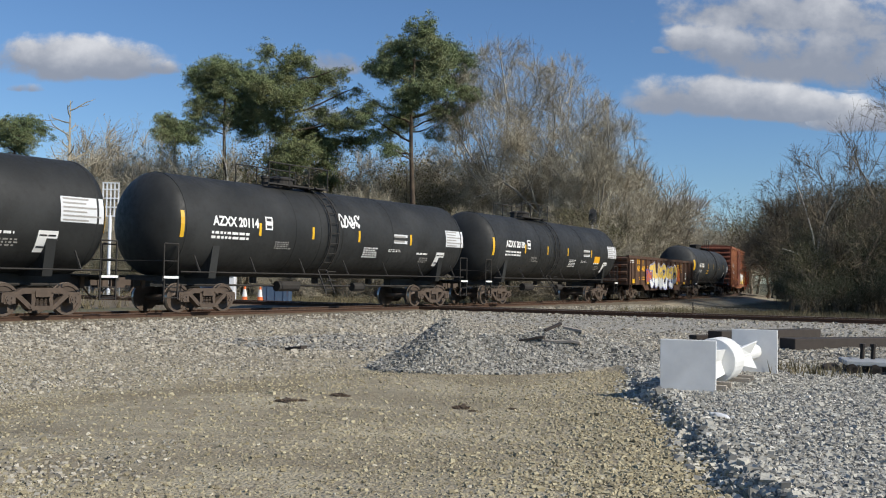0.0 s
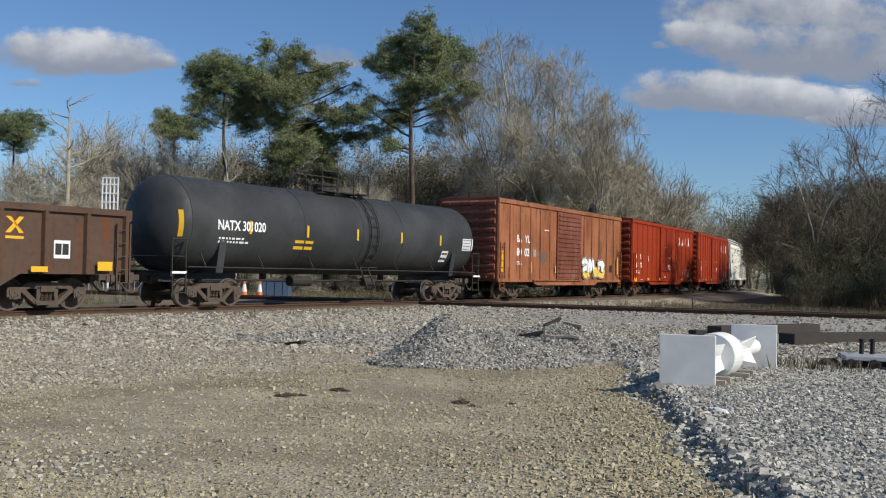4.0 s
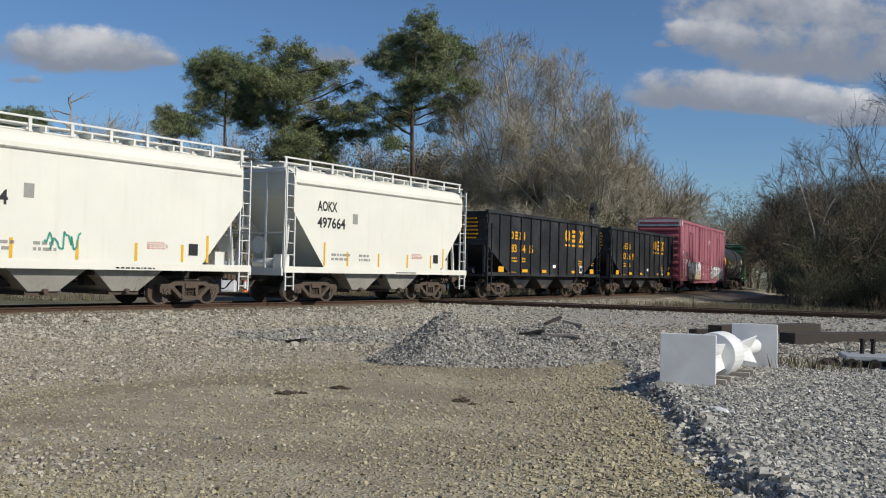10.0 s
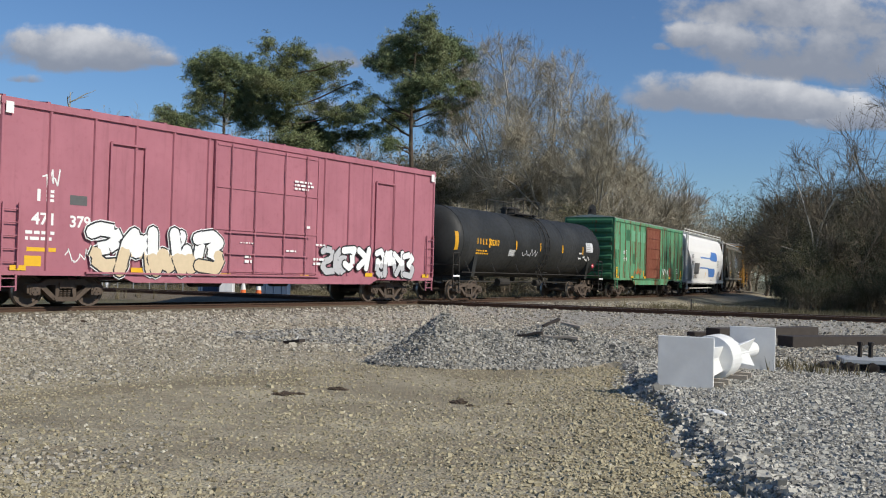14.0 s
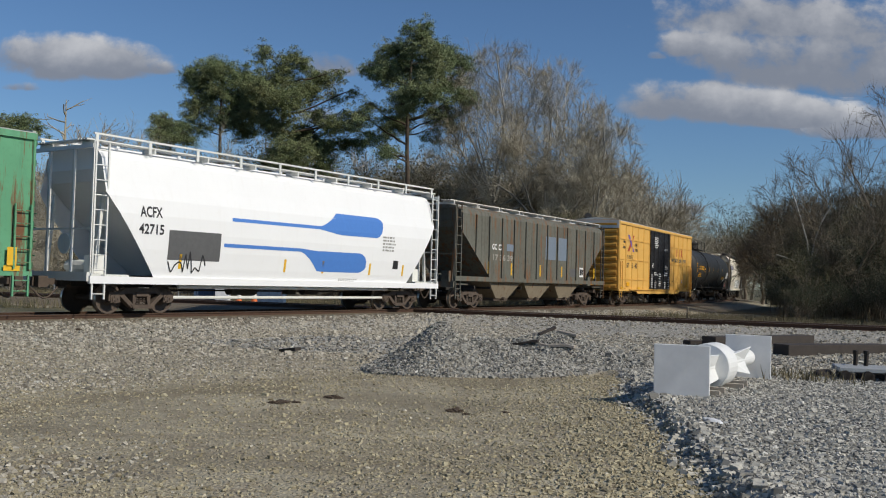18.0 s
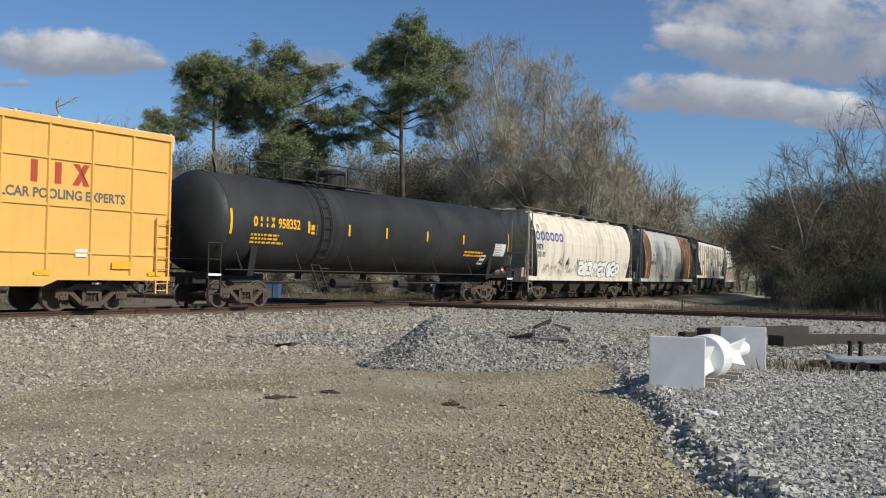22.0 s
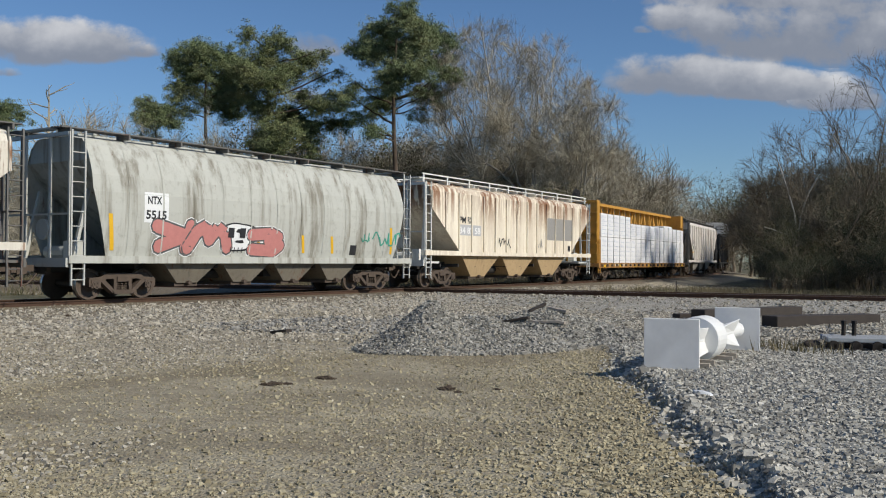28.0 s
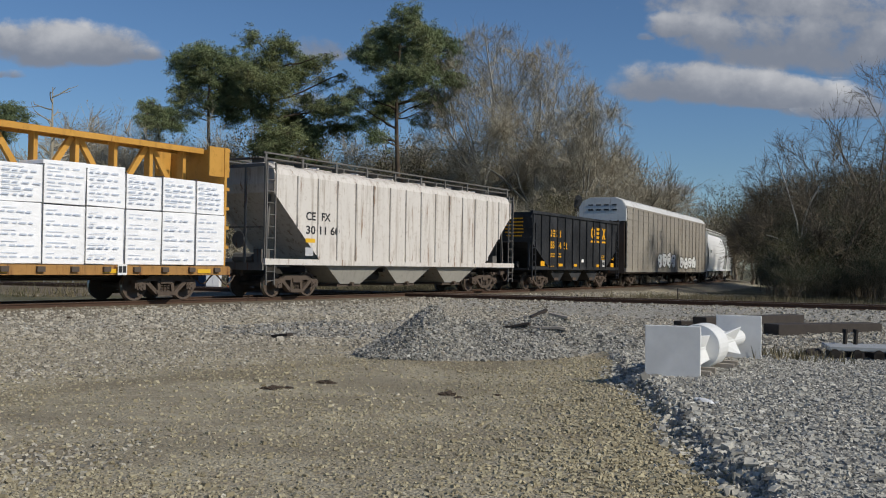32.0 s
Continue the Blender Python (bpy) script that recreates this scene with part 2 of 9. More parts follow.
def stone_share(x, y):
    """1 where loose grey stone lies, 0 on bare dirt, and 2 for grass."""
    d, u = main_dist(x, y)
    cd = (x - FROG.x) * CROSS_N.x + (y - FROG.y) * CROSS_N.y - 0.72
    e = x - bank_edge(y)
    w = 0.6 * wave(x, y, 21, 1.2) + 0.5 * wave(x, y, 22, 0.4)
    s = smooth(-1.3, 1.5, y - dirt_line(x) + 0.9 * w) * 0.80
    s = np.maximum(s, 0.36 * np.exp(-((y - 7.7 - 0.3 * w) / 0.8) ** 2) * smooth(-1.9, -3.0, x))
    s = s * (1 - 0.9 * smooth(1.0, 0.5, np.hypot((x + 2.1) / 1.3, (y - 18.9) / 0.6)))
    s = np.maximum(s, smooth(-0.1, 0.12, e + 0.04 * w))
    s = np.maximum(s, smooth(0.0, 0.06, heaps(x, y)))
    s = s * (1 - 0.5 * smooth(1.5, -2.0, x) * smooth(3.4, 5.2, d + 0.5 * w) * smooth(-0.3, -0.1, -heaps(x + 0.4, y)) * (1 - smooth(0.05, 0.15, pile(x, y, -2.3, 22.4, 3.6, 1.5, 1, 0.06))))
    brown = np.maximum(smooth(3.0, 2.0, np.abs(d)) * 0.8, 0.9 * smooth(1.2, 2.4, -d))
    s = s * (1 - brown) * (1 - 0.75 * smooth(1.2, 2.2, cd))
    return np.clip(s, 0, 1)


def grass_share(x, y):
    d, u = main_dist(x, y)
    cd = (x - FROG.x) * CROSS_N.x + (y - FROG.y) * CROSS_N.y - 0.72
    w = wave(x, y, 31, 2.0)
    g = smooth(2.2, 4.5, -d + 0.5 * w) * smooth(2.6, 4.5, np.abs(cd) + 0.5 * w)
    g = np.maximum(g, smooth(4, 9, cd + w) * smooth(4, 9, np.abs(d) + w))
    g = np.maximum(g, smooth(45, 60, np.hypot(x, y) + 3 * w) * smooth(3.5, 6, np.abs(d)) * smooth(3.5, 6, np.abs(cd)))
    return np.clip(g, 0, 1)


def track_dirt(x, y):
    """Oil and brake dust in the main track's ballast; ground behind it turns as brown."""
    d, u = main_dist(x, y)
    cd = (x - FROG.x) * CROSS_N.x + (y - FROG.y) * CROSS_N.y - 0.72
    far = smooth(4.2, 2.6, np.abs(cd)) * smooth(1.5, 3.0, -d) + smooth(1.5, 4.0, -d) * smooth(1.0, 3.0, cd)
    return np.clip(np.maximum(smooth(3.7, 2.0, np.abs(d) + 0.35 * wave(x, y, 33, 1.0)), far), 0, 1)


def axis_steps(spans):
    out = []
    for a, b, n in spans:
        out += list(np.linspace(a, b, n, endpoint=False))
    return np.array(out + [spans[-1][1]])


def make_ground():
    xs = axis_steps([(-2400, -300, 8), (-300, -60, 16), (-60, -16, 44), (-16, -9, 40), (-9, 9.5, 190), (9.5, 18, 48), (18, 70, 50), (70, 300, 18), (300, 2400, 8)])
    ys = axis_steps([(-1200, -60, 10), (-60, 4, 30), (4, 24, 230), (24, 48, 120), (48, 150, 70), (150, 400, 16), (400, 3600, 10)])
    gx, gy = np.meshgrid(xs, ys)
    gz = ground_height(gx, gy)
    nx, ny = len(xs), len(ys)
    co = np.stack([gx, gy, gz], -1).reshape(-1, 3)
    i = np.arange(nx * ny).reshape(ny, nx)
    quads = np.stack([i[:-1, :-1], i[:-1, 1:], i[1:, 1:], i[1:, :-1]], -1).reshape(-1, 4)
    me = bpy.data.meshes.new("ground")
    me.vertices.add(len(co))
    me.vertices.foreach_set("co", co.ravel())
    me.loops.add(quads.size)
    me.loops.foreach_set("vertex_index", quads.ravel())
    me.polygons.add(len(quads))
    me.polygons.foreach_set("loop_start", np.arange(0, quads.size, 4))
    me.polygons.foreach_set("use_smooth", [True] * len(quads))
    me.update(calc_edges=True)
    for name, fn in (("stone", stone_share), ("grass", grass_share), ("dirty", track_dirt), ("damp", damp_share)):
        at = me.attributes.new(name, "FLOAT", "POINT")
        at.data.foreach_set("value", fn(gx, gy).ravel().astype(np.float32))
    n = Nodes("dirt, loose stone and dry grass", 0.95)
    def attr(k):
        a = n.t.nodes.new("ShaderNodeAttribute")
        a.attribute_name = k
        return a.outputs["Fac"]
    dirt = n.mix(n.ramp(n.noise(0.7, 5), 0.3, 0.7), (0.248, 0.210, 0.135, 1), (0.405, 0.357, 0.246, 1))
    dirt = n.mix(n.ramp(n.noise(2.2, 6, 0.65, (1, 1, 1), (3, 8, 0)), 0.46, 0.66, 0, 0.75), dirt, (0.185, 0.140, 0.085, 1))
    dirt = n.mix(n.ramp(n.noise(9, 8, 0.75), 0.35, 0.75), dirt, (0.43, 0.385, 0.285, 1))
    dirt = n.mix(n.ramp(n.noise(26, 6, 0.7, (1, 1, 1), (5, 2, 0)), 0.56, 0.72), dirt, (0.150, 0.118, 0.075, 1))
    # long faint wheel marks
    dirt = n.mix(n.ramp(n.noise(0.55, 3, 0.5, (0.30, 1.25, 1), (2, 5, 0)), 0.47, 0.66, 0, 0.6), dirt, (0.205, 0.172, 0.112, 1))
    damp = n.ramp(n.math("ADD", attr("damp"), n.math("MULTIPLY", n.math("SUBTRACT", n.noise(3, 6), 0.5), 0.6)), 0.2, 0.9, 0, 0.75)
    dirt = n.mix(damp, dirt, (0.185, 0.150, 0.092, 1))
    cell = n.voronoi(30)
    sepc = n.t.nodes.new("ShaderNodeSeparateColor")
    n.t.links.new(cell, sepc.inputs[0])
    stone = n.mix(sepc.outputs[0], (0.165, 0.155, 0.135, 1), (0.47, 0.45, 0.395, 1))
    stone = n.mix(n.ramp(n.noise(1.1, 4), 0.45, 0.75, 0, 0.5), stone, (0.34, 0.295, 0.215, 1))
    stone = n.mix(n.ramp(n.noise(4.5, 5, 0.7, (1, 1, 1), (9, 4, 0)), 0.5, 0.72, 0, 0.65), stone, (0.16, 0.148, 0.125, 1))
    grass = n.mix(n.ramp(n.noise(0.5, 6), 0.35, 0.65), (0.085, 0.080, 0.040, 1), (0.19, 0.165, 0.095, 1))
    grass = n.mix(n.ramp(n.noise(14, 6), 0.4, 0.7), grass, (0.05, 0.055, 0.025, 1))
    edge = n.ramp(n.math("ADD", attr("stone"), n.math("MULTIPLY", n.math("SUBTRACT", n.noise(5, 6), 0.5), 0.9)), 0.35, 0.65)
    c = n.mix(edge, dirt, stone)
    gedge = n.ramp(n.math("ADD", attr("grass"), n.math("MULTIPLY", n.math("SUBTRACT", n.noise(3, 6), 0.5), 0.9)), 0.35, 0.65)
    c = n.mix(gedge, c, grass)
    dirtf = n.ramp(n.math("ADD", attr("dirty"), n.math("MULTIPLY", n.math("SUBTRACT", n.noise(4, 6), 0.5), 0.7)), 0.3, 0.8, 0, 0.85)
    c = n.mix(dirtf, c, n.mix(n.ramp(n.noise(12, 5), 0.35, 0.7), (0.085, 0.066, 0.045, 1), (0.19, 0.15, 0.10, 1)))
    n.color(c)
    hgt = n.math("ADD", n.math("MULTIPLY", n.voronoi(30, "Distance"), -1.2), n.math("MULTIPLY", n.noise(18, 8, 0.7), 1.0))
    n.bump(hgt, 0.7, 0.025)
    me.materials.append(n.m)
    return tagged(new("ground", me), "bare brown dirt yard with loose grey ballast stone", "ground", kind="structure")


make_ground()


# ---- tracks ----
RAIL = [(-0.07, -0.172), (0.07, -0.172), (0.07, -0.155), (0.012, -0.135), (0.012, -0.045), (0.036, -0.035), (0.036, -0.004), (0.028, 0.0),
        (-0.028, 0.0), (-0.036, -0.004), (-0.036, -0.035), (-0.012, -0.045), (-0.012, -0.135), (-0.07, -0.155)]


def sweep(bm, path, prof):
    """path: places with sideways vectors; prof: pairs of sideways and upward offsets."""
    rings = [[bm.verts.new(p + s * a + Vector((0, 0, b))) for a, b in prof] for p, s in path]
    for r0, r1 in zip(rings, rings[1:]):
        for i in range(len(prof)):
            j = (i + 1) % len(prof)
            f = bm.faces.new((r0[i], r1[i], r1[j], r0[j]))
            if prof[i][1] > -0.01 and prof[j][1] > -0.01:
                f.material_index = 1
    bm.faces.new(rings[0])
    bm.faces.new(rings[-1][::-1])


def main_rail(off):
    path = []
    for u in list(range(-70, 8, 6)) + list(range(8, 190, 5)):
        p, a = track(u, off)
        path.append((p, Vector((math.sin(a), -math.cos(a), 0))))
    bm = bmesh.new()
    sweep(bm, path, RAIL)
    return fixed(bm)


def make_tracks():
    tr = tagged(new("railway_track"), "curved main railway track with worn rails on timber ties in dirty ballast", "railway track", kind="structure")
    for off in (0.7525, -0.7525):
        part("rail", main_rail(off), [M["rail_side"], M["rail_top"]], tr)
    bm = bmesh.new()
    box(bm, (0, 0, 0), (0.23, 2.6, 0.17))
    tie = finish("tie", bm, M["creosote"])
    k = 0
    u = -14.0
    while u < 100:
        p, a = track(u)
        o = part("tie", tie, None, tr)
        o.matrix_basis = Matrix.Translation(p + Vector((0, 0, -0.262))) @ Matrix.Rotation(a + 0.01 * math.sin(k * 7.1), 4, "Z")
        u += 0.55
        k += 1
    ct = tagged(new("railway_track"), "straight rusty railway track that crosses the main line at grade", "railway track", kind="structure")
    for off in (0.0, 1.505):
        bm = bmesh.new()
        path = [(cross_at(s, off), CROSS_N) for s in (-90, -40, -8, 0, 8, 20, 45, 80)]
        sweep(bm, path, RAIL)
        part("rail", fixed(bm), [M["rail_side"], M["rail_top"]], ct)
    s = -30.0
    k = 0
    ca = math.atan2(CROSS.y, CROSS.x)
    while s < 45:
        o = part("tie", tie, None, ct)
        o.matrix_basis = Matrix.Translation(cross_at(s, 0.7525) + Vector((0, 0, -0.262))) @ Matrix.Rotation(ca + 0.012 * math.sin(k * 5.3), 4, "Z")
        s += 0.55
        k += 1
    # guard rails and joint plates of the diamond
    gr = empty("diamond_crossing", "rusty cast diamond crossing where two tracks meet", "rail crossing")
    gr.location = (0, 0, 0)
    for off in (0.13, 1.375):
        bm = bmesh.new()
        sweep(bm, [(cross_at(q, off), CROSS_N) for q in (-4.5, 0, 4.5)], RAIL)
        part("guard_rail", fixed(bm), [M["rail_side"], M["rail_top"]], gr)


make_tracks()


# ---- the train: shared running gear ----
def lathe(bm, prof, axis="y", n=24, shift=(0, 0, 0)):
    """Turns (radius, along) pairs about an axis."""
    rings = []
    for r, a in prof:
        ring = []
        for i in range(n):
            c, s = math.cos(2 * math.pi * i / n) * r, math.sin(2 * math.pi * i / n) * r
            v = (c, a, s) if axis == "y" else (a, c, s)
            ring.append(bm.verts.new(Vector(v) + Vector(shift)))
        rings.append(ring)
    for r0, r1 in zip(rings, rings[1:]):
        for i in range(n):
            j = (i + 1) % n
            bm.faces.new((r0[i], r0[j], r1[j], r1[i]))
    bm.faces.new(rings[0])
    bm.faces.new(rings[-1])
    return rings


WHEEL_R = 0.42


def wheelset_mesh():
    bm = bmesh.new()
    for s in (1, -1):
        prof = [(0.10, 0.63), (0.30, 0.66), (0.36, 0.665), (0.445, 0.668), (0.448, 0.69), (WHEEL_R + 0.004, 0.70), (WHEEL_R, 0.805), (0.345, 0.80), (0.33, 0.77),
                (0.20, 0.75), (0.13, 0.80), (0.10, 0.80)]
        rings = lathe(bm, [(r, a * s) for r, a in prof], "y", 28)
        for f in bm.faces:
            if all(WHEEL_R - 0.01 < math.hypot(v.co.x, v.co.z) < WHEEL_R + 0.01 for v in f.verts):
                f.material_index = 1
        tube(bm, (0, 0.78 * s, 0), (0, 1.13 * s, 0), 0.085, None, 12)
        tube(bm, (0, 1.05 * s, 0), (0, 1.14 * s, 0), 0.12, None, 10)
        for k in range(3):
            a = k * 2.094
            box(bm, (0.06 * math.cos(a), 1.15 * s, 0.06 * math.sin(a)), (0.035, 0.03, 0.035))
    tube(bm, (0, -0.65, 0), (0, 0.65, 0), 0.085, None, 10)
    return finish("wheelset", fixed(bm), [M["wheel"], M["tread"]])


def side_frame_mesh():
    """A cast side frame: arched top chord, sloping struts, spring seat, axle boxes."""
    bm = bmesh.new()
    y0, y1 = 0.93, 1.09
    for s in (1, -1):
        prism(bm, [(0.0, 0.72), (0.55 * s, 0.72), (0.72 * s, 0.62), (1.08 * s, 0.60), (1.08 * s, 0.50), (0.72 * s, 0.47), (0.52 * s, 0.57), (0.0, 0.57)], y0, y1)
        prism(bm, [(0.62 * s, 0.56), (0.74 * s, 0.50), (0.36 * s, 0.18), (0.26 * s, 0.18), (0.26 * s, 0.24)], y0 - 0.02, y1 + 0.02)
        prism(bm, [(0.16 * s, 0.60), (0.30 * s, 0.60), (0.30 * s, 0.20), (0.22 * s, 0.20)], y0, y1)
        box(bm, (0.889 * s, 1.02, 0.43), (0.30, 0.20, 0.22))
        box(bm, (1.06 * s, 1.02, 0.46), (0.08, 0.16, 0.20))
    prism(bm, [(-0.36, 0.26), (0.36, 0.26), (0.30, 0.15), (-0.30, 0.15)], y0 - 0.03, y1 + 0.04)
    for x in (-0.12, 0.0, 0.12):
        for k in range(5):
            tube(bm, (x, 1.01, 0.27 + k * 0.05), (x, 1.01, 0.295 + k * 0.05), 0.055, None, 8)
    box(bm, (0, 1.01, 0.56), (0.42, 0.24, 0.14))
    return finish("side_frame", fixed(bm), M["steel_dirty"])


def bolster_mesh():
    bm = bmesh.new()
    box(bm, (0, 0, 0.58), (0.40, 1.9, 0.22))
    tube(bm, (0, 0, 0.66), (0, 0, 0.78), 0.2, None, 14)
    for s in (1, -1):
        box(bm, (0.42 * s, 0, 0.40), (0.10, 1.3, 0.10))
        box(bm, (0.46 * s, 0.70, 0.42), (0.08, 0.12, 0.26))
        box(bm, (0.46 * s, -0.70, 0.42), (0.08, 0.12, 0.26))
    return finish("truck", bm, M["steel_dirty"])


WHEELSET, SIDE_FRAME, BOLSTER = wheelset_mesh(), side_frame_mesh(), bolster_mesh()
WHEELSETS = {1: [], -1: []}
TRAIN = []


def add_truck(root, x):
    t = part("truck", BOLSTER, None, root, "dirt-caked four-wheel freight truck")
    t.location = (x, 0, 0)
    part("side_frame", SIDE_FRAME, None, t)
    part("side_frame", SIDE_FRAME, None, t).rotation_euler = (0, 0, math.pi)
    for s in (1, -1):
        w = part("wheelset", WHEELSET, None, t, "steel wheels with bright worn treads")
        w.location = (0.889 * s, 0, WHEEL_R)
        WHEELSETS[s].append(w)


def coupler_mesh():
    bm = bmesh.new()
    box(bm, (0.0, 0, 0.86), (0.70, 0.15, 0.17))
    box(bm, (0.42, 0.03, 0.86), (0.28, 0.27, 0.30))
    box(bm, (0.50, -0.10, 0.86), (0.20, 0.10, 0.24))
    box(bm, (-0.3, 0, 0.86), (0.12, 0.5, 0.34))
    for k in range(6):
        a = k / 5
        p = (0.1 + 0.75 * a, 0.32 + 0.02 * k, 0.72 - 0.30 * math.sin(math.pi * min(1, a * 0.9)))
        q = (0.1 + 0.75 * (a + 0.2), 0.34 + 0.02 * k, 0.72 - 0.30 * math.sin(math.pi * min(1, (a + 0.2) * 0.9)))
        tube(bm, p, q, 0.025, None, 6)
    return finish("coupler", bm, M["steel_dirty"])


COUPLER = coupler_mesh()


def rail_car(name, label, u0, u1, truck_in, category="railcar"):
    """The empty of a car with trucks and couplers. Its x points the way it travels, y to the yard, z = 0 at the rail tops."""
    root = empty(name, label, category, "cars of the freight train")
    L = u1 - u0
    h = L / 2
    for s in (1, -1):
        add_truck(root, s * (h - truck_in))
        c = part("coupler", COUPLER, None, root, "rusty knuckle coupler with brake hose")
        c.location = (s * (h - 0.05), 0, 0)
        c.rotation_euler = (0, 0, 0 if s > 0 else math.pi)
    TRAIN.append((root, (u0 + u1) / 2, h - truck_in))
    return root, L, h


# ---- lettering and marks ----
FONT_CURVE = bpy.data.curves.new("lettering", "FONT")
FONT_OB = bpy.data.objects.new("lettering_maker", FONT_CURVE)


def flat(y):
    return lambda x, z: y


def letter(root, s, x, z, size, mat, surf, width=None, name="lettering", bold=0.0, shear=0.0):
    """Words on the yard side, from x (the left end as one reads) at height z; surf gives the side's y."""
    FONT_CURVE.body, FONT_CURVE.size, FONT_CURVE.offset, FONT_CURVE.shear = s, size * 1.38, max(bold, 0.035 * size), shear
    FONT_CURVE.resolution_u = 3
    me = bpy.data.meshes.new_from_object(FONT_OB)
    bm = bmesh.new()
    bm.from_mesh(me)
    bpy.data.meshes.remove(me)
    if not bm.verts:
        return None
    bmesh.ops.triangulate(bm, faces=bm.faces[:])
    w = max(v.co.x for v in bm.verts)
    k = (width / w) if width else 1
    for v in bm.verts:
        a, b = x - v.co.x * k, z + v.co.y
        v.co = (a, surf(a, b) + 0.007, b)
    fixed_out(bm)
    return part(name, bm, mat, root)


def fixed_out(bm):
    bm.normal_update()
    for f in bm.faces:
        if f.normal.y < 0:
            f.normal_flip()


def patch(root, name, x, z, w, h, mat, surf, label="", n=None, lean=0.0):
    """A thin mark on the side; x is its left edge as one reads, z its lower edge."""
    bm = bmesh.new()
    patch_bm(bm, x, z, w, h, surf, lean)
    return part(name, bm, mat, root, label)


def patch_bm(bm, x, z, w, h, surf, lean=0.0, lift=0.006):
    ns, rows = max(1, int(h / 0.18)), []
    for i in range(ns + 1):
        b = z + h * i / ns
        a0, a1 = x - lean * i / ns, x - w - lean * i / ns
        rows.append((bm.verts.new((a0, surf(a0, b) + lift, b)), bm.verts.new((a1, surf(a1, b) + lift, b))))
    for (a, b), (c, d) in zip(rows, rows[1:]):
        bm.faces.new((a, c, d, b))
    fixed_out(bm)


def stencil(root, x, z, w, h, rows, mat, surf, seed=1):
    """Small writing too fine to read: broken bars."""
    r = random.Random(seed)
    bm = bmesh.new()
    for i in range(rows):
        b = z + h * (rows - 1 - i) / rows
        a = x
        end = x - w * r.uniform(0.7, 1.0)
        while a > end:
            k = r.uniform(0.06, 0.22) * max(0.5, h / rows / 0.12)
            patch_bm(bm, a, b, min(k, a - end + 0.02), h / rows * 0.55, surf)
            a -= k + 0.05
    part("stencil", bm, mat, root)


def block_marks(root, x, z, w, h, kinds, mat, surf, gap=0.35, name="emblem", under=False):
    """A maker's mark as plain shapes, one each: o ring, a triangle, i bar, x crossed bars, b three bars."""
    pitch = w / len(kinds)
    for i, kind in enumerate(kinds):
        bm = bmesh.new()
        a = x - i * pitch
        bw = pitch * (1 - gap)
        t = min(bw * 0.34, h * 0.28)
        def face(*ps, lift=0.006):
            bm.faces.new([bm.verts.new((p, surf(p, q) + lift, q)) for p, q in ps])
        if kind == "o":
            cx, cz, m = a - bw / 2, z + h / 2, 16
            ring = [(math.copysign(abs(math.cos(k * math.pi / 8 + 0.2)) ** 0.8, math.cos(k * math.pi / 8 + 0.2)), math.copysign(abs(math.sin(k * math.pi / 8 + 0.2)) ** 0.8, math.sin(k * math.pi / 8 + 0.2))) for k in range(m)]
            ro, ri = (bw / 2, h / 2), (bw / 2 - t, h / 2 - t * 0.85)
            for (c0, s0), (c1, s1) in zip(ring, ring[1:] + ring[:1]):
                face((cx + ro[0] * c0, cz + ro[1] * s0), (cx + ro[0] * c1, cz + ro[1] * s1), (cx + ri[0] * c1, cz + ri[1] * s1), (cx + ri[0] * c0, cz + ri[1] * s0))
        elif kind == "a":
            face((a, z), (a - bw, z), (a - bw * 0.62, z + h), (a - bw * 0.38, z + h))
        elif kind == "i":
            patch_bm(bm, a - bw / 2 + t * 0.6, z, t * 1.2, h, surf)
        elif kind == "x":
            face((a, z), (a - t * 1.2, z), (a - bw, z + h), (a - bw + t * 1.2, z + h))
            face((a - bw + t * 1.2, z), (a - bw, z), (a, z + h), (a - t * 1.2, z + h), lift=0.008)
        else:
            for k in range(3):
                patch_bm(bm, a, z + h * (0.38 * k), bw, h * 0.24, surf)
        if under:
            patch_bm(bm, a, z - h * 0.36, bw, h * 0.17, surf)
        fixed_out(bm)
        part(name, bm, mat, root)


def sweep_mark(root, rows, mat, surf):
    """One painted mark whose lower and upper edges run through rows of x, z, z."""
    bm = bmesh.new()
    k = 5
    grid = [[bm.verts.new((x, surf(x, a + (b - a) * j / k) + 0.006, a + (b - a) * j / k)) for j in range(k + 1)] for x, a, b in rows]
    for p, q in zip(grid, grid[1:]):
        for j in range(k):
            bm.faces.new((p[j], q[j], q[j + 1], p[j + 1]))
    fixed_out(bm)
    part("blue_stripe", bm, mat, root)


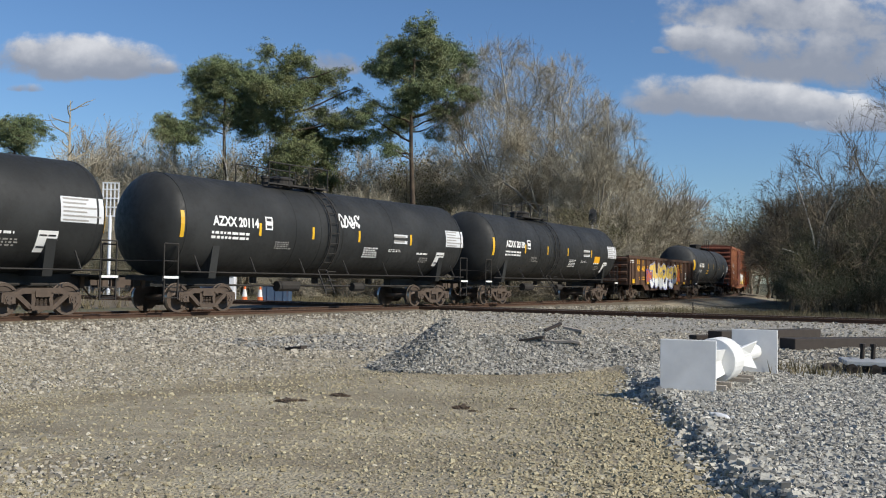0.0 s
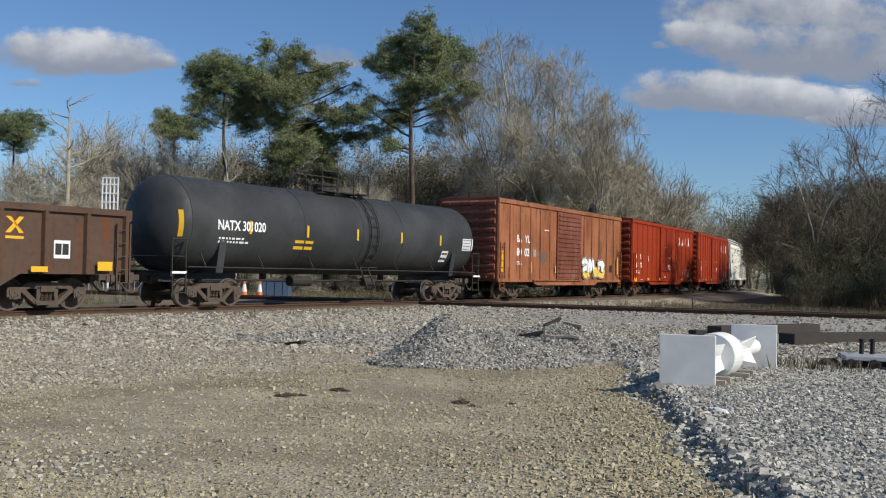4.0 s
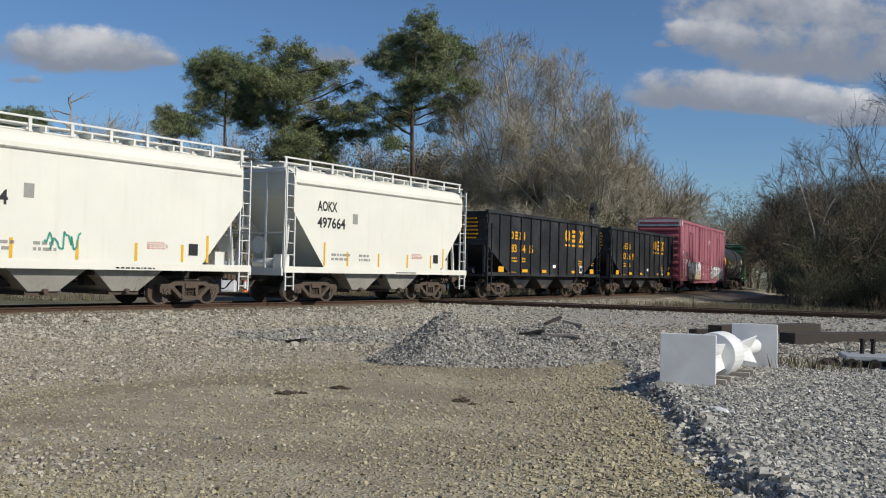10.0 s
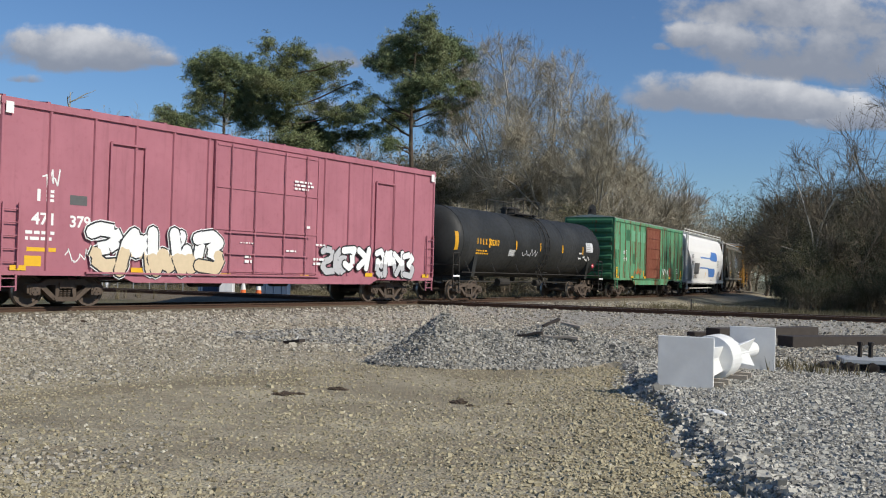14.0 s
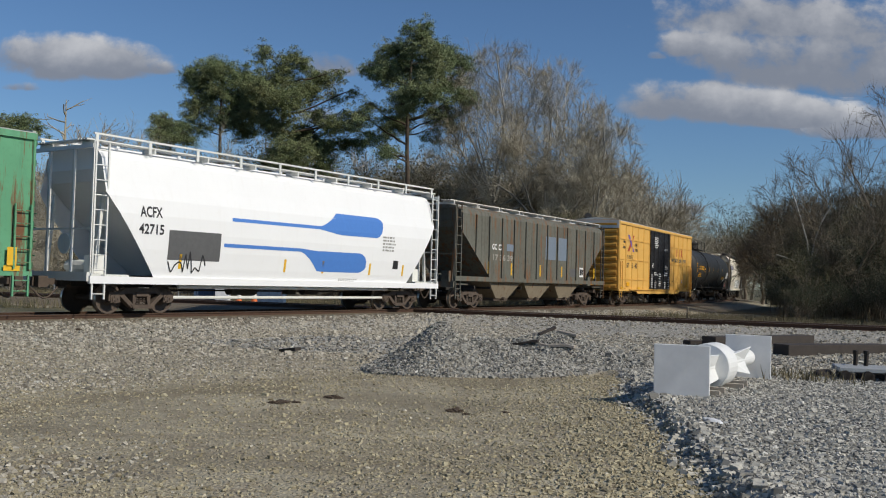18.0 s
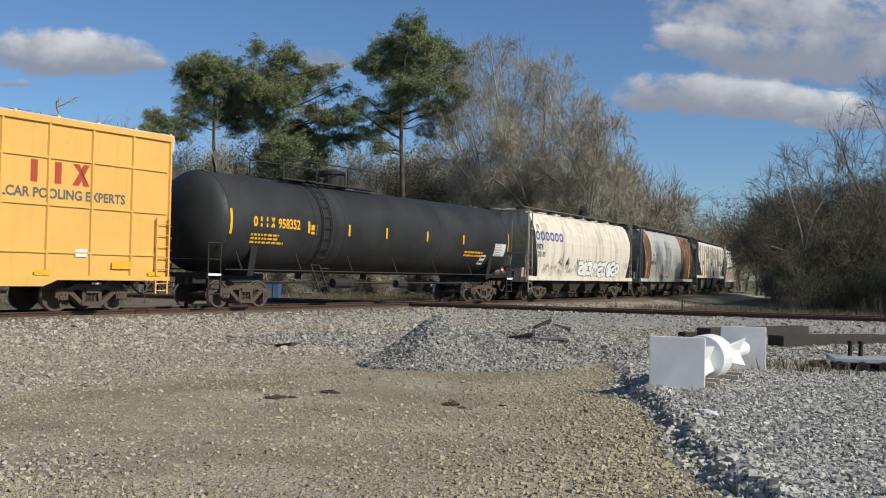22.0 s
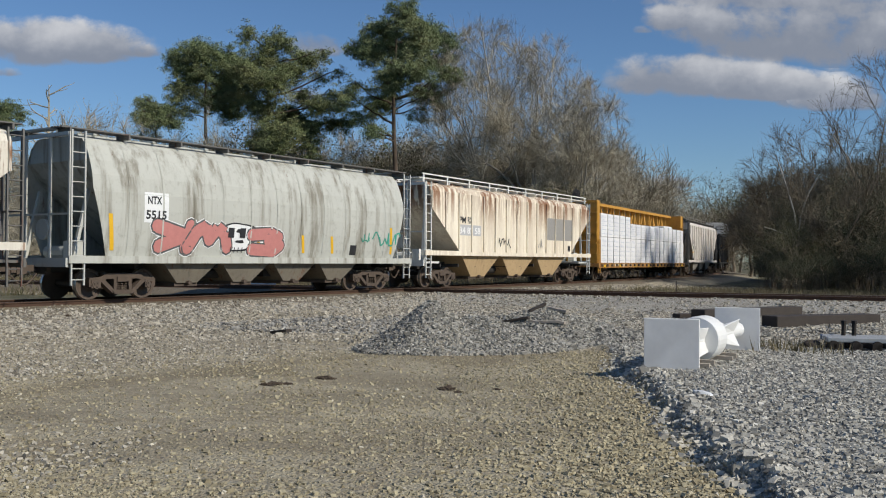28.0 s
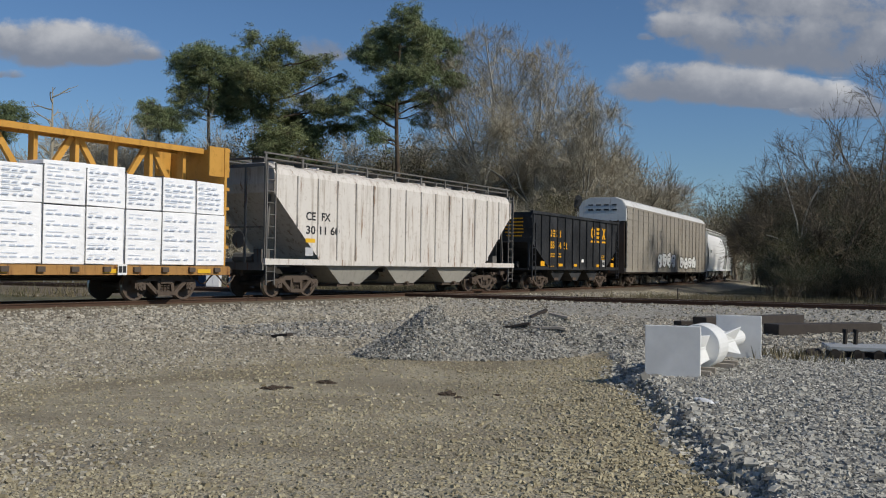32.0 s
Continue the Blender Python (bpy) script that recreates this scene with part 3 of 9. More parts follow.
STROKES = {
    "S": [[(0, 0.9), (0.3, 1), (0.8, 0.95), (0.95, 0.7), (0.6, 0.52), (0.2, 0.45), (0.05, 0.2), (0.4, 0), (1.1, 0.05)]],
    "U": [[(-0.1, 1), (0.05, 0.3), (0.25, 0), (0.45, 0.55), (0.62, 0.05), (0.9, 0.2), (1.1, 0.95)]],
    "n": [[(-0.1, 0), (0.1, 0.75), (0.35, 1), (0.5, 0.4), (0.7, 0.95), (0.95, 0.7), (1.1, 0.05)]],
    "o": [[(0.6, 0.6), (0.35, 0.5), (0.45, 0.3), (0.8, 0.35), (0.9, 0.75), (0.5, 1), (0.05, 0.7), (0.1, 0.15), (0.6, -0.02), (1.1, 0.2)]],
    "E": [[(-0.1, 0.9), (0.6, 1), (0.9, 0.8), (0.4, 0.55), (0.95, 0.35), (0.7, 0.02), (-0.1, 0.1)]],
    "c": [[(-0.1, 0.8), (0.4, 1), (0.9, 0.75), (0.7, 0.35), (0.2, 0.25), (0.1, 0.5)]],
    "L": [[(-0.25, 0.92), (0.75, 1), (0.55, 0.7), (0.6, 0.2), (0.3, 0), (-0.1, 0.2)]],
    "k": [[(0.95, 1), (0.85, 0)], [(0.0, 0.95), (0.8, 0.55), (0.1, 0.05)]],
    "g": [[(0.1, 0.9), (0.6, 1), (0.95, 0.7), (0.6, 0.4), (0.2, 0.6), (0.1, 0.2), (0.5, 0), (1.1, 0.15)]],
}


def wild_letters(root, x, z, w, h, glyphs, top_m, low_m, line_m, halo_m, surf, thick, split, seed=3):
    """Sprayed fat letter shapes: a halo, an outline and a fill of two tones, each a part of its own."""
    r = random.Random(seed + len(glyphs))
    pitch = w / len(glyphs)
    def stroke(bm, pts, rad, lift, two=False):
        n = [lift]
        def face(ps):
            n[0] += 0.00004
            f = bm.faces.new([bm.verts.new((a, surf(a, b) + n[0], b)) for a, b in ps])
            if two and sum(b for a, b in ps) / len(ps) < z + h * split:
                f.material_index = 1
        fine = []
        for (a0, b0), (a1, b1) in zip(pts, pts[1:]):
            k = max(1, int(math.hypot(a1 - a0, b1 - b0) / 0.12))
            fine += [(a0 + (a1 - a0) * i / k, b0 + (b1 - b0) * i / k) for i in range(k)]
        fine.append(pts[-1])
        for p, q in zip(fine, fine[1:]):
            d = math.hypot(q[0] - p[0], q[1] - p[1]) or 1
            nx, nz = -(q[1] - p[1]) / d * rad, (q[0] - p[0]) / d * rad
            face([(p[0] + nx, p[1] + nz), (q[0] + nx, q[1] + nz), (q[0] - nx, q[1] - nz), (p[0] - nx, p[1] - nz)])
        for p in fine[::2] + [fine[-1]]:
            face([(p[0] + rad * math.cos(i * 0.785), p[1] + rad * math.sin(i * 0.785)) for i in range(8)])
    halo, line, fill = bmesh.new(), bmesh.new(), bmesh.new()
    for i, g in enumerate(glyphs):
        gx, gw = x - pitch * i - thick * 0.7, pitch * 1.20 - thick * 1.3
        lean, up, tall = r.uniform(-0.10, 0.10), r.uniform(-0.04, 0.05) * h, r.uniform(0.90, 1.04)
        for s in STROKES[g]:
            pts = [(gx - gw * a - lean * b * h, z + thick + up + (h - 2 * thick) * tall * b) for a, b in s]
            stroke(halo, pts, thick * 1.30, 0.004)
            stroke(line, pts, thick * 1.17, 0.008 + 0.004 * i)
            stroke(fill, pts, thick * 0.92, 0.011 + 0.004 * i, True)
    for bm in (halo, line, fill):
        fixed_out(bm)
    for nm, bm, m in (("graffiti_halo", halo, halo_m), ("graffiti_outline", line, line_m), ("graffiti_fill", fill, [top_m, low_m])):
        tagged(part(nm, bm, m, root), kind="stuff")


def graffiti(root, x, z, w, h, n, fill, line, surf, seed=3, second=None, shade=None):
    """Sprayed bubble shapes: an outline and a fill for each, overlapping."""
    r = random.Random(seed)
    pitch = w / n
    def ring(bm, cx, cz, rx, rz, ph, lift, hole=0.0, sq=2.6):
        m = 28
        vo, vi = [], []
        for i in range(m):
            t = 2 * math.pi * i / m
            k = 1 + 0.10 * math.sin(3 * t + ph) + 0.07 * math.sin(5 * t + 2 * ph)
            c, s = math.cos(t), math.sin(t)
            q = k / (abs(c) ** sq + abs(s) ** sq) ** (1 / sq)
            a, b = cx - rx * q * c, cz + rz * q * s
            vo.append(bm.verts.new((a, surf(a, b) + lift, b)))
            a, b = cx - rx * q * c * hole, cz + rz * q * s * hole
            vi.append(bm.verts.new((a, surf(a, b) + lift, b)) if hole else None)
        if hole:
            for i in range(m):
                j = (i + 1) % m
                bm.faces.new((vo[i], vo[j], vi[j], vi[i]))
        else:
            c = bm.verts.new((cx, surf(cx, cz) + lift, cz))
            for i in range(m):
                bm.faces.new((vo[i], vo[(i + 1) % m], c))
        fixed_out(bm)
    if shade is not None:
        bm = bmesh.new()
        for i in range(n):
            ring(bm, x - pitch * (i + 0.5), z + h * 0.5, pitch * 0.66, h * 0.54, r.uniform(0, 6), 0.004 + 0.0004 * i)
        part("graffiti_cloud", bm, shade, root)
    lines, fills, dots = bmesh.new(), bmesh.new(), bmesh.new()
    for i in range(n):
        cx, cz = x - pitch * (i + 0.5), z + h * (0.5 + r.uniform(-0.05, 0.06))
        rx, rz, ph = pitch * r.uniform(0.50, 0.60), h * r.uniform(0.42, 0.5), r.uniform(0, 6)
        lift = 0.007 + 0.0022 * i
        ring(lines, cx, cz, rx, rz, ph, lift)
        ring(fills, cx, cz, rx * 0.86, rz * 0.90, ph, lift + 0.001)
        # inner strokes
        for k in range(2):
            ring(lines, cx + rx * r.uniform(-0.3, 0.3), cz + rz * (0.38 if k else -0.36), rx * r.uniform(0.10, 0.3), rz * r.uniform(0.10, 0.20), r.uniform(0, 6), lift + 0.0016)
        if second is not None:
            ring(dots, cx, cz - rz * 0.5, rx * 0.62, rz * 0.26, ph, lift + 0.0013)
    part("graffiti_outline", lines, line, root)
    part("graffiti_fill", fills, fill, root)
    if second is not None:
        part("graffiti_accent", dots, second, root)
    else:
        dots.free()


def ladder(root, x, y, z0, z1, w, n, mat, side=1, name="ladder"):
    bm = bmesh.new()
    for a in (x - w / 2, x + w / 2):
        box(bm, (a, y, (z0 + z1) / 2), (0.045, 0.05, z1 - z0))
    for i in range(n):
        tube(bm, (x - w / 2, y, z0 + (z1 - z0) * (i + 0.5) / n), (x + w / 2, y, z0 + (z1 - z0) * (i + 0.5) / n), 0.016, None, 6)
    return part(name, bm, mat, root)


def reflectors(root, xs, z, w, h, surf, mat=None):
    bm = bmesh.new()
    patch_bm(bm, w / 2, 0, w, h, flat(0))
    me = finish("reflector", bm, mat or M["yellow_mark"])
    for x in xs:
        o = part("reflector", me, None, root)
        o.location = (x, surf(x, z) + 0.004, z)


def underframe(root, h, z=0.92, mat=None, depth=0.34):
    bm = bmesh.new()
    box(bm, (0, 0, z), (2 * h - 0.4, 0.36, depth))
    for x in np.arange(-h + 1.0, h - 0.9, 1.5):
        box(bm, (float(x), 0, z + 0.06), (0.10, 2.5, 0.14))
    part("underframe", bm, mat or M["under"], root)
    bm = bmesh.new()
    tube(bm, (1.2, 0.55, 0.72), (2.3, 0.55, 0.72), 0.20, None, 12)
    tube(bm, (-1.9, 0.45, 0.70), (-1.2, 0.45, 0.70), 0.16, None, 12)
    tube(bm, (-h + 1, 0.35, 0.66), (h - 1, 0.35, 0.66), 0.03, None, 6)
    box(bm, (-0.4, 0.6, 0.70), (0.35, 0.3, 0.28))
    part("brake_gear", bm, M["under"], root, "sooty air brake cylinder and reservoir")


# ---- boxcars ----
def boxcar(u0, u1, zb, zt, label, mats, posts, door, low=0.18, drop=True, end_ribs=9, roof_over=0.04, cap=None, sill_marks=True):
    """mats: body, roof, end. posts: number of side panels. door: (x, width, style, material)."""
    root, L, h = rail_car("boxcar", label, u0, u1, 2.25, "boxcar")
    body_m, roof_m, end_m = mats
    Y = 1.50
    b0 = zb + low
    bm = bmesh.new()
    box(bm, (0, 0, (b0 + zt) / 2), (L - 0.16, 2 * Y, zt - b0))
    part("body", bm, body_m, root)
    # sills, deeper between the trucks
    for s in (1, -1):
        bm = bmesh.new()
        y = s * (Y + 0.02)
        if drop:
            prism(bm, [(-h + 0.05, b0 + 0.10), (h - 0.05, b0 + 0.10), (h - 0.05, b0 - 0.02), (h - 3.6, b0 - 0.02), (h - 4.0, zb), (-h + 4.0, zb), (-h + 3.6, b0 - 0.02), (-h + 0.05, b0 - 0.02)], y - 0.03, y + 0.03)
        else:
            prism(bm, [(-h + 0.05, b0 + 0.10), (h - 0.05, b0 + 0.10), (h - 0.05, zb), (-h + 0.05, zb)], y - 0.03, y + 0.03)
        part("side_sill", fixed(bm), body_m, root)
        bm = bmesh.new()
        prism(bm, [(-h + 0.04, zt), (h - 0.04, zt), (h - 0.04, zt - 0.16), (-h + 0.04, zt - 0.16)], y - 0.035, y + 0.045)
        part("top_chord", fixed(bm), body_m, root)
    # roof
    bm = bmesh.new()
    prism(bm, [(-Y - roof_over, zt), (-Y - roof_over, zt + 0.03), (0, zt + 0.17), (Y + roof_over, zt + 0.03), (Y + roof_over, zt)], -h + 0.05, h - 0.05, "x")
    n = int(L / 1.2)
    for i in range(n + 1):
        x = -h + 0.12 + (L - 0.24) * i / n
        prism(bm, [(-Y - 0.02, zt + 0.03), (0, zt + 0.17), (Y + 0.02, zt + 0.03), (Y + 0.02, zt + 0.07), (0, zt + 0.22), (-Y - 0.02, zt + 0.07)], x - 0.04, x + 0.04, "x")
    part("roof", fixed(bm), roof_m, root)
    # posts
    bm = bmesh.new()
    prism(bm, [(-0.05, 0.0), (-0.025, 0.055), (0.025, 0.055), (0.05, 0.0)], b0 + 0.10, zt - 0.16, "z")
    post = finish("side_post", fixed(bm), body_m)
    dx, dw, style, dm = door
    for i in range(posts + 1):
        x = -h + 0.10 + (L - 0.20) * i / posts
        for s in (1, -1):
            if abs(x - dx) < dw / 2 + 0.02:
                continue
            o = part("side_post", post, None, root)
            o.location = (x, s * Y, 0)
            o.rotation_euler = (0, 0, 0 if s > 0 else math.pi)
    # ends
    for s in (1, -1):
        bm = bmesh.new()
        box(bm, (s * (h - 0.06), 0, (b0 + zt) / 2 + 0.03), (0.06, 2 * Y - 0.02, zt - b0 + 0.06))
        ew = part("end_wall", fixed(bm), end_m, root, "ribbed steel end wall")
        k = 0.5 * (zt - b0) / end_ribs * 0.72
        bm = bmesh.new()
        prism(bm, [(s * (h - 0.04), -k), (s * (h + 0.06), -k * 0.35), (s * (h + 0.06), k * 0.35), (s * (h - 0.04), k)], -Y + 0.12, Y - 0.12)
        rib = finish("end_rib", fixed(bm), end_m)
        for i in range(end_ribs):
            part("end_rib", rib, None, ew).location = (0, 0, b0 + 0.25 + (zt - b0 - 0.45) * i / (end_ribs - 1))
        if cap is not None:
            bm = bmesh.new()
            box(bm, (s * (h - 0.02), 0, zt - 0.20), (0.12, 2 * Y, 0.46))
            part("end_cap", bm, cap, root)
        ladder(root, s * (h - 0.36), Y + 0.09, b0 + 0.15, b0 + 1.75, 0.42, 5, body_m)
        for z in (b0 + 0.5, b0 + 0.85, b0 + 1.2, b0 + 1.55):
            bm = bmesh.new()
            tube(bm, (s * (h + 0.10), 1.40, z), (s * (h + 0.10), 0.95, z), 0.016, None, 6)
            part("grab_iron", bm, end_m, root)
        bm = bmesh.new()
        box(bm, (s * (h + 0.10), 0.4, b0 + 0.2), (0.18, 1.3, 0.05))
        part("crossover_step", bm, end_m, root)
        bm = bmesh.new()
        tube(bm, (s * (h + 0.08), -0.5, b0 + 1.6), (s * (h + 0.16), -0.5, b0 + 1.6), 0.28, None, 14)
        part("brake_wheel", bm, end_m, root)
        ladder(root, s * (h - 0.36), Y + 0.06, zb - 0.22, b0, 0.40, 2, body_m, name="sill_step")
    # door
    for s in (1, -1):
        y = s * (Y + 0.05)
        z0, z1 = b0 + 0.12, zt - 0.20
        d = bmesh.new()
        box(d, (dx, y - s * 0.01, (z0 + z1) / 2), (dw, 0.07, z1 - z0))
        dob = part("door", fixed(d), dm, root, {"ribbed": "horizontally ribbed sliding door", "panel": "panelled steel sliding door"}.get(style, "flush plug door with locking bars"))
        def door_bar(name, cx, cz, wx, wz):
            bm = bmesh.new()
            box(bm, (cx, y + s * 0.03, cz), (wx, 0.05, wz))
            part(name, bm, dm, dob)
        if style == "ribbed":
            for i in range(15):
                z = z0 + 0.15 + (z1 - z0 - 0.3) * i / 14
                bm = bmesh.new()
                prism(bm, [(dx - dw / 2 + 0.12, z - 0.06), (dx + dw / 2 - 0.12, z - 0.06), (dx + dw / 2 - 0.14, z), (dx - dw / 2 + 0.14, z)], y + s * 0.02, y + s * 0.065)
                part("door_rib", fixed(bm), dm, dob)
        elif style == "panel":
            for i in range(6):
                door_bar("door_rib", dx, min(max(z0 + (z1 - z0) * i / 5, z0 + 0.05), z1 - 0.05), dw - 0.19, 0.09)
            for q in (-dw / 2 + 0.05, dw / 2 - 0.05):
                door_bar("door_stile", dx + q, (z0 + z1) / 2, 0.09, z1 - z0)
        else:
            for i in range(4):
                door_bar("door_rib", dx, z0 + (z1 - z0) * (0.02 + 0.32 * i), dw - 0.16, 0.06)
            for q in (-dw / 2 + 0.04, dw / 2 - 0.04):
                door_bar("door_stile", dx + q, (z0 + z1) / 2, 0.07, z1 - z0)
        if style in ("plug", "double"):
            xs = (-0.3, 0.3) if style == "plug" else (-dw * 0.36, -dw * 0.14, dw * 0.14, dw * 0.36)
            for a in xs:
                bm = bmesh.new()
                tube(bm, (dx + a * (1 if style == "double" else dw * 0.6), y + s * 0.09, z0), (dx + a * (1 if style == "double" else dw * 0.6), y + s * 0.09, z1), 0.024, None, 6)
                part("lock_bar", bm, dm, dob)
            bm = bmesh.new()
            for z in (z0 + 0.6, z0 + 1.25):
                box(bm, (dx, y + s * 0.09, z), (dw * 0.8, 0.03, 0.04))
            part("door_handle", bm, dm, dob)
        # rails the door slides on
        bm = bmesh.new()
        box(bm, (dx + dw * 0.45, s * (Y + 0.09), b0 + 0.07), (dw * 1.95, 0.08, 0.05))
        part("door_track", bm, body_m, root)
    underframe(root, h)
    if sill_marks:
        reflectors(root, [x for x in (-h + 0.6, -h * 0.55, -h * 0.18, h * 0.2, h * 0.55, h - 0.6)], b0 + 0.10, 0.42, 0.13, flat(Y + 0.06))
    return root, h, b0, flat(Y)


# ---- tank cars ----
def tank_car(u0, u1, zc, R, label, mat, mark, marks=7, ladder_x=0.0, jacket=False, plat=(1.3, -1.3), dome=-0.1):
    root, L, h = rail_car("tank_car", label, u0, u1, 2.05, "tank car")
    half = h - 0.10
    def surf(x, z):
        return math.sqrt(max(0.0, R * R - (z - zc) ** 2))
    bm = bmesh.new()
    prof = []
    hd = 0.72
    for i in range(9):
        a = math.pi / 2 * i / 8
        prof.append((max(0.02, R * math.sin(a)), half - hd + hd * math.cos(a)))
    prof += [(R, half - hd - 0.02), (R, -half + hd + 0.02)]
    for i in range(9):
        a = math.pi / 2 * (8 - i) / 8
        prof.append((max(0.02, R * math.sin(a)), -half + hd - hd * math.cos(a)))
    lathe(bm, prof, "x", 56, (0, 0, zc))
    part("tank_shell", fixed(bm), mat, root, smooth=True)
    for x in (half - hd, half * 0.33, -half * 0.33, -half + hd, ladder_x + 0.55, ladder_x - 0.55):
        bm = bmesh.new()
        w = 0.03 if abs(abs(x) - abs(ladder_x) - 0.55) > 0.01 and x != ladder_x else 0.05
        lathe(bm, [(R - 0.02, x - w), (R + 0.008, x - w), (R + 0.008, x + w), (R - 0.02, x + w)], "x", 56, (0, 0, zc))
        part("weld_band", fixed(bm), mat, root, smooth=False)
    # sills, saddles, platforms at the ends
    for s in (1, -1):
        bm = bmesh.new()
        box(bm, (s * (h - 1.9), 0, 0.92), (3.7, 0.34, 0.34))
        prism(bm, [(-1.25, 1.02), (1.25, 1.02), (1.42, 2.0), (1.1, 1.75), (0.5, 1.25), (-0.5, 1.25), (-1.1, 1.75), (-1.42, 2.0)], s * (h - 2.05) - 0.14, s * (h - 2.05) + 0.14, "x")
        part("draft_sill", fixed(bm), mat, root)
        bm = bmesh.new()
        box(bm, (s * (h - 0.35), 0, 1.04), (0.62, 2.9, 0.05))
        box(bm, (s * (h - 0.07), 0, 1.00), (0.06, 2.9, 0.14))
        part("end_platform", bm, mat, root)
        bm = bmesh.new()
        for y in (1.42, -1.42):
            tube(bm, (s * (h - 0.12), y, 1.05), (s * (h - 0.12), y, 2.0), 0.022, None, 6)
            tube(bm, (s * (h - 0.62), y, 1.05), (s * (h - 0.62), y, 2.0), 0.022, None, 6)
            tube(bm, (s * (h - 0.12), y, 2.0), (s * (h - 0.62), y, 2.0), 0.022, None, 6)
            tube(bm, (s * (h - 0.12), y, 1.5), (s * (h - 0.62), y, 1.5), 0.016, None, 6)
            for z in (0.45, 0.75):
                tube(bm, (s * (h - 0.15), y, z), (s * (h - 0.60), y, z), 0.018, None, 6)
            box(bm, (s * (h - 0.13), y, 0.75), (0.04, 0.04, 0.7))
            box(bm, (s * (h - 0.62), y, 0.75), (0.04, 0.04, 0.7))
        tube(bm, (s * (h - 0.12), 1.42, 1.5), (s * (h - 0.12), -1.42, 1.5), 0.018, None, 6)
        part("handrail", bm, M["under"], root)
        bm = bmesh.new()
        patch_bm(bm, 0, 0, 0.52, 0.07, flat(0))
        o = part("marking", bm, M["white_mark"], root)
        o.location = (s * (h - 0.35) + 0.26, 1.46, 1.0)
    # side rail along the tank, on brackets
    for y in (R + 0.03, -R - 0.03):
        bm = bmesh.new()
        tube(bm, (-h + 0.6, y, 1.20), (h - 0.6, y, 1.20), 0.022, None, 6)
        for i in range(7):
            x = -half + 1.2 + (2 * half - 2.4) * i / 6
            bar(bm, (x, y, 1.20), (x + 0.05, y * 0.86, zc - R * 0.60), 0.04, 0.04)
        part("side_handrail", bm, M["under"], root)
    bm = bmesh.new()
    for x in np.linspace(-half + 1.8, half - 1.8, 5):
        tube(bm, (float(x), 0, zc - R), (float(x), 0, zc - R - 0.2), 0.12, None, 8)
    tube(bm, (-half + 1, 0.3, 0.80), (half - 1, 0.3, 0.80), 0.035, None, 6)
    tube(bm, (1.4, 0.45, 0.78), (2.4, 0.45, 0.78), 0.18, None, 10)
    tube(bm, (-2.2, 0.4, 0.76), (-1.6, 0.4, 0.76), 0.16, None, 10)
    part("brake_gear", bm, M["under"], root, "sooty brake rigging under the tank")
    # ladder that curves over the tank
    bm = bmesh.new()
    for a in (ladder_x - 0.22, ladder_x + 0.22):
        last = None
        for i in range(13):
            t = radians(-62 + 152 * i / 12)
            p = Vector((a, (R + 0.10) * math.cos(t), zc + (R + 0.10) * math.sin(t)))
            if i == 0:
                p = Vector((a, R * 0.96, 0.55))
            if last is not None:
                bar(bm, last, p, 0.05, 0.03)
            last = p
    for i in range(11):
        t = radians(-50 + 125 * i / 10)
        y, z = (R + 0.10) * math.cos(t), zc + (R + 0.10) * math.sin(t)
        tube(bm, (ladder_x - 0.22, y, z), (ladder_x + 0.22, y, z), 0.016, None, 6)
    for z in (0.7, 1.0, 1.3):
        tube(bm, (ladder_x - 0.22, R * 0.97, z), (ladder_x + 0.22, R * 0.97, z), 0.018, None, 6)
    part("ladder", bm, M["under"], root)
    # top platform and fittings
    top = zc + R
    bm = bmesh.new()
    pa, pb = plat
    pc, pl = (pa + pb) / 2, abs(pa - pb)
    for s in (1, -1):
        box(bm, (pc, s * 0.62, top + 0.02), (pl, 0.34, 0.05))
    box(bm, (ladder_x, 0.3, top + 0.02), (0.4, 1.2, 0.05))
    part("platform", bm, M["under"], root, "black grated top platform")
    bm = bmesh.new()
    for s in (1, -1):
        for k in range(4):
            x = pa + (pb - pa) * k / 3
            tube(bm, (x, s * 0.78, top - 0.05), (x, s * 0.78, top + 0.72), 0.024, None, 6)
        tube(bm, (pa, s * 0.78, top + 0.72), (pb, s * 0.78, top + 0.72), 0.024, None, 6)
    part("railing", bm, M["under"], root)
    bm = bmesh.new()
    hh = 0.62 if jacket else 0.30
    lathe_z(bm, [(0.46, top - 0.10), (0.46, top + hh * 0.75), (0.50, top + hh * 0.8), (0.50, top + hh), (0.3, top + hh + 0.06), (0.05, top + hh + 0.08)], (dome, 0))
    part("valve_housing", bm, M["under"], root, "round dome over the valves")
    bm = bmesh.new()
    lathe_z(bm, [(0.10, top - 0.05), (0.10, top + 0.20), (0.14, top + 0.22), (0.14, top + 0.30), (0.02, top + 0.32)], (dome + 0.9, 0.2))
    part("relief_valve", bm, M["under"], root)
    # strips of reflective tape up the side
    if isinstance(marks, int):
        marks = [half - hd * 0.55 - (2 * half - hd * 1.1) * i / (marks - 1) for i in range(marks)]
    xs = marks
    for i, x in enumerate(xs):
        bm = bmesh.new()
        long = i in (0, len(xs) - 1)
        patch_bm(bm, x + 0.05, zc - (0.42 if long else 0.24), 0.10, 0.78 if long else 0.40, (lambda a, b: surf_head(a, b, half, hd, R, zc)) if long else surf, 0.0)
        part("reflector", bm, mark, root)
    return root, h, half, surf


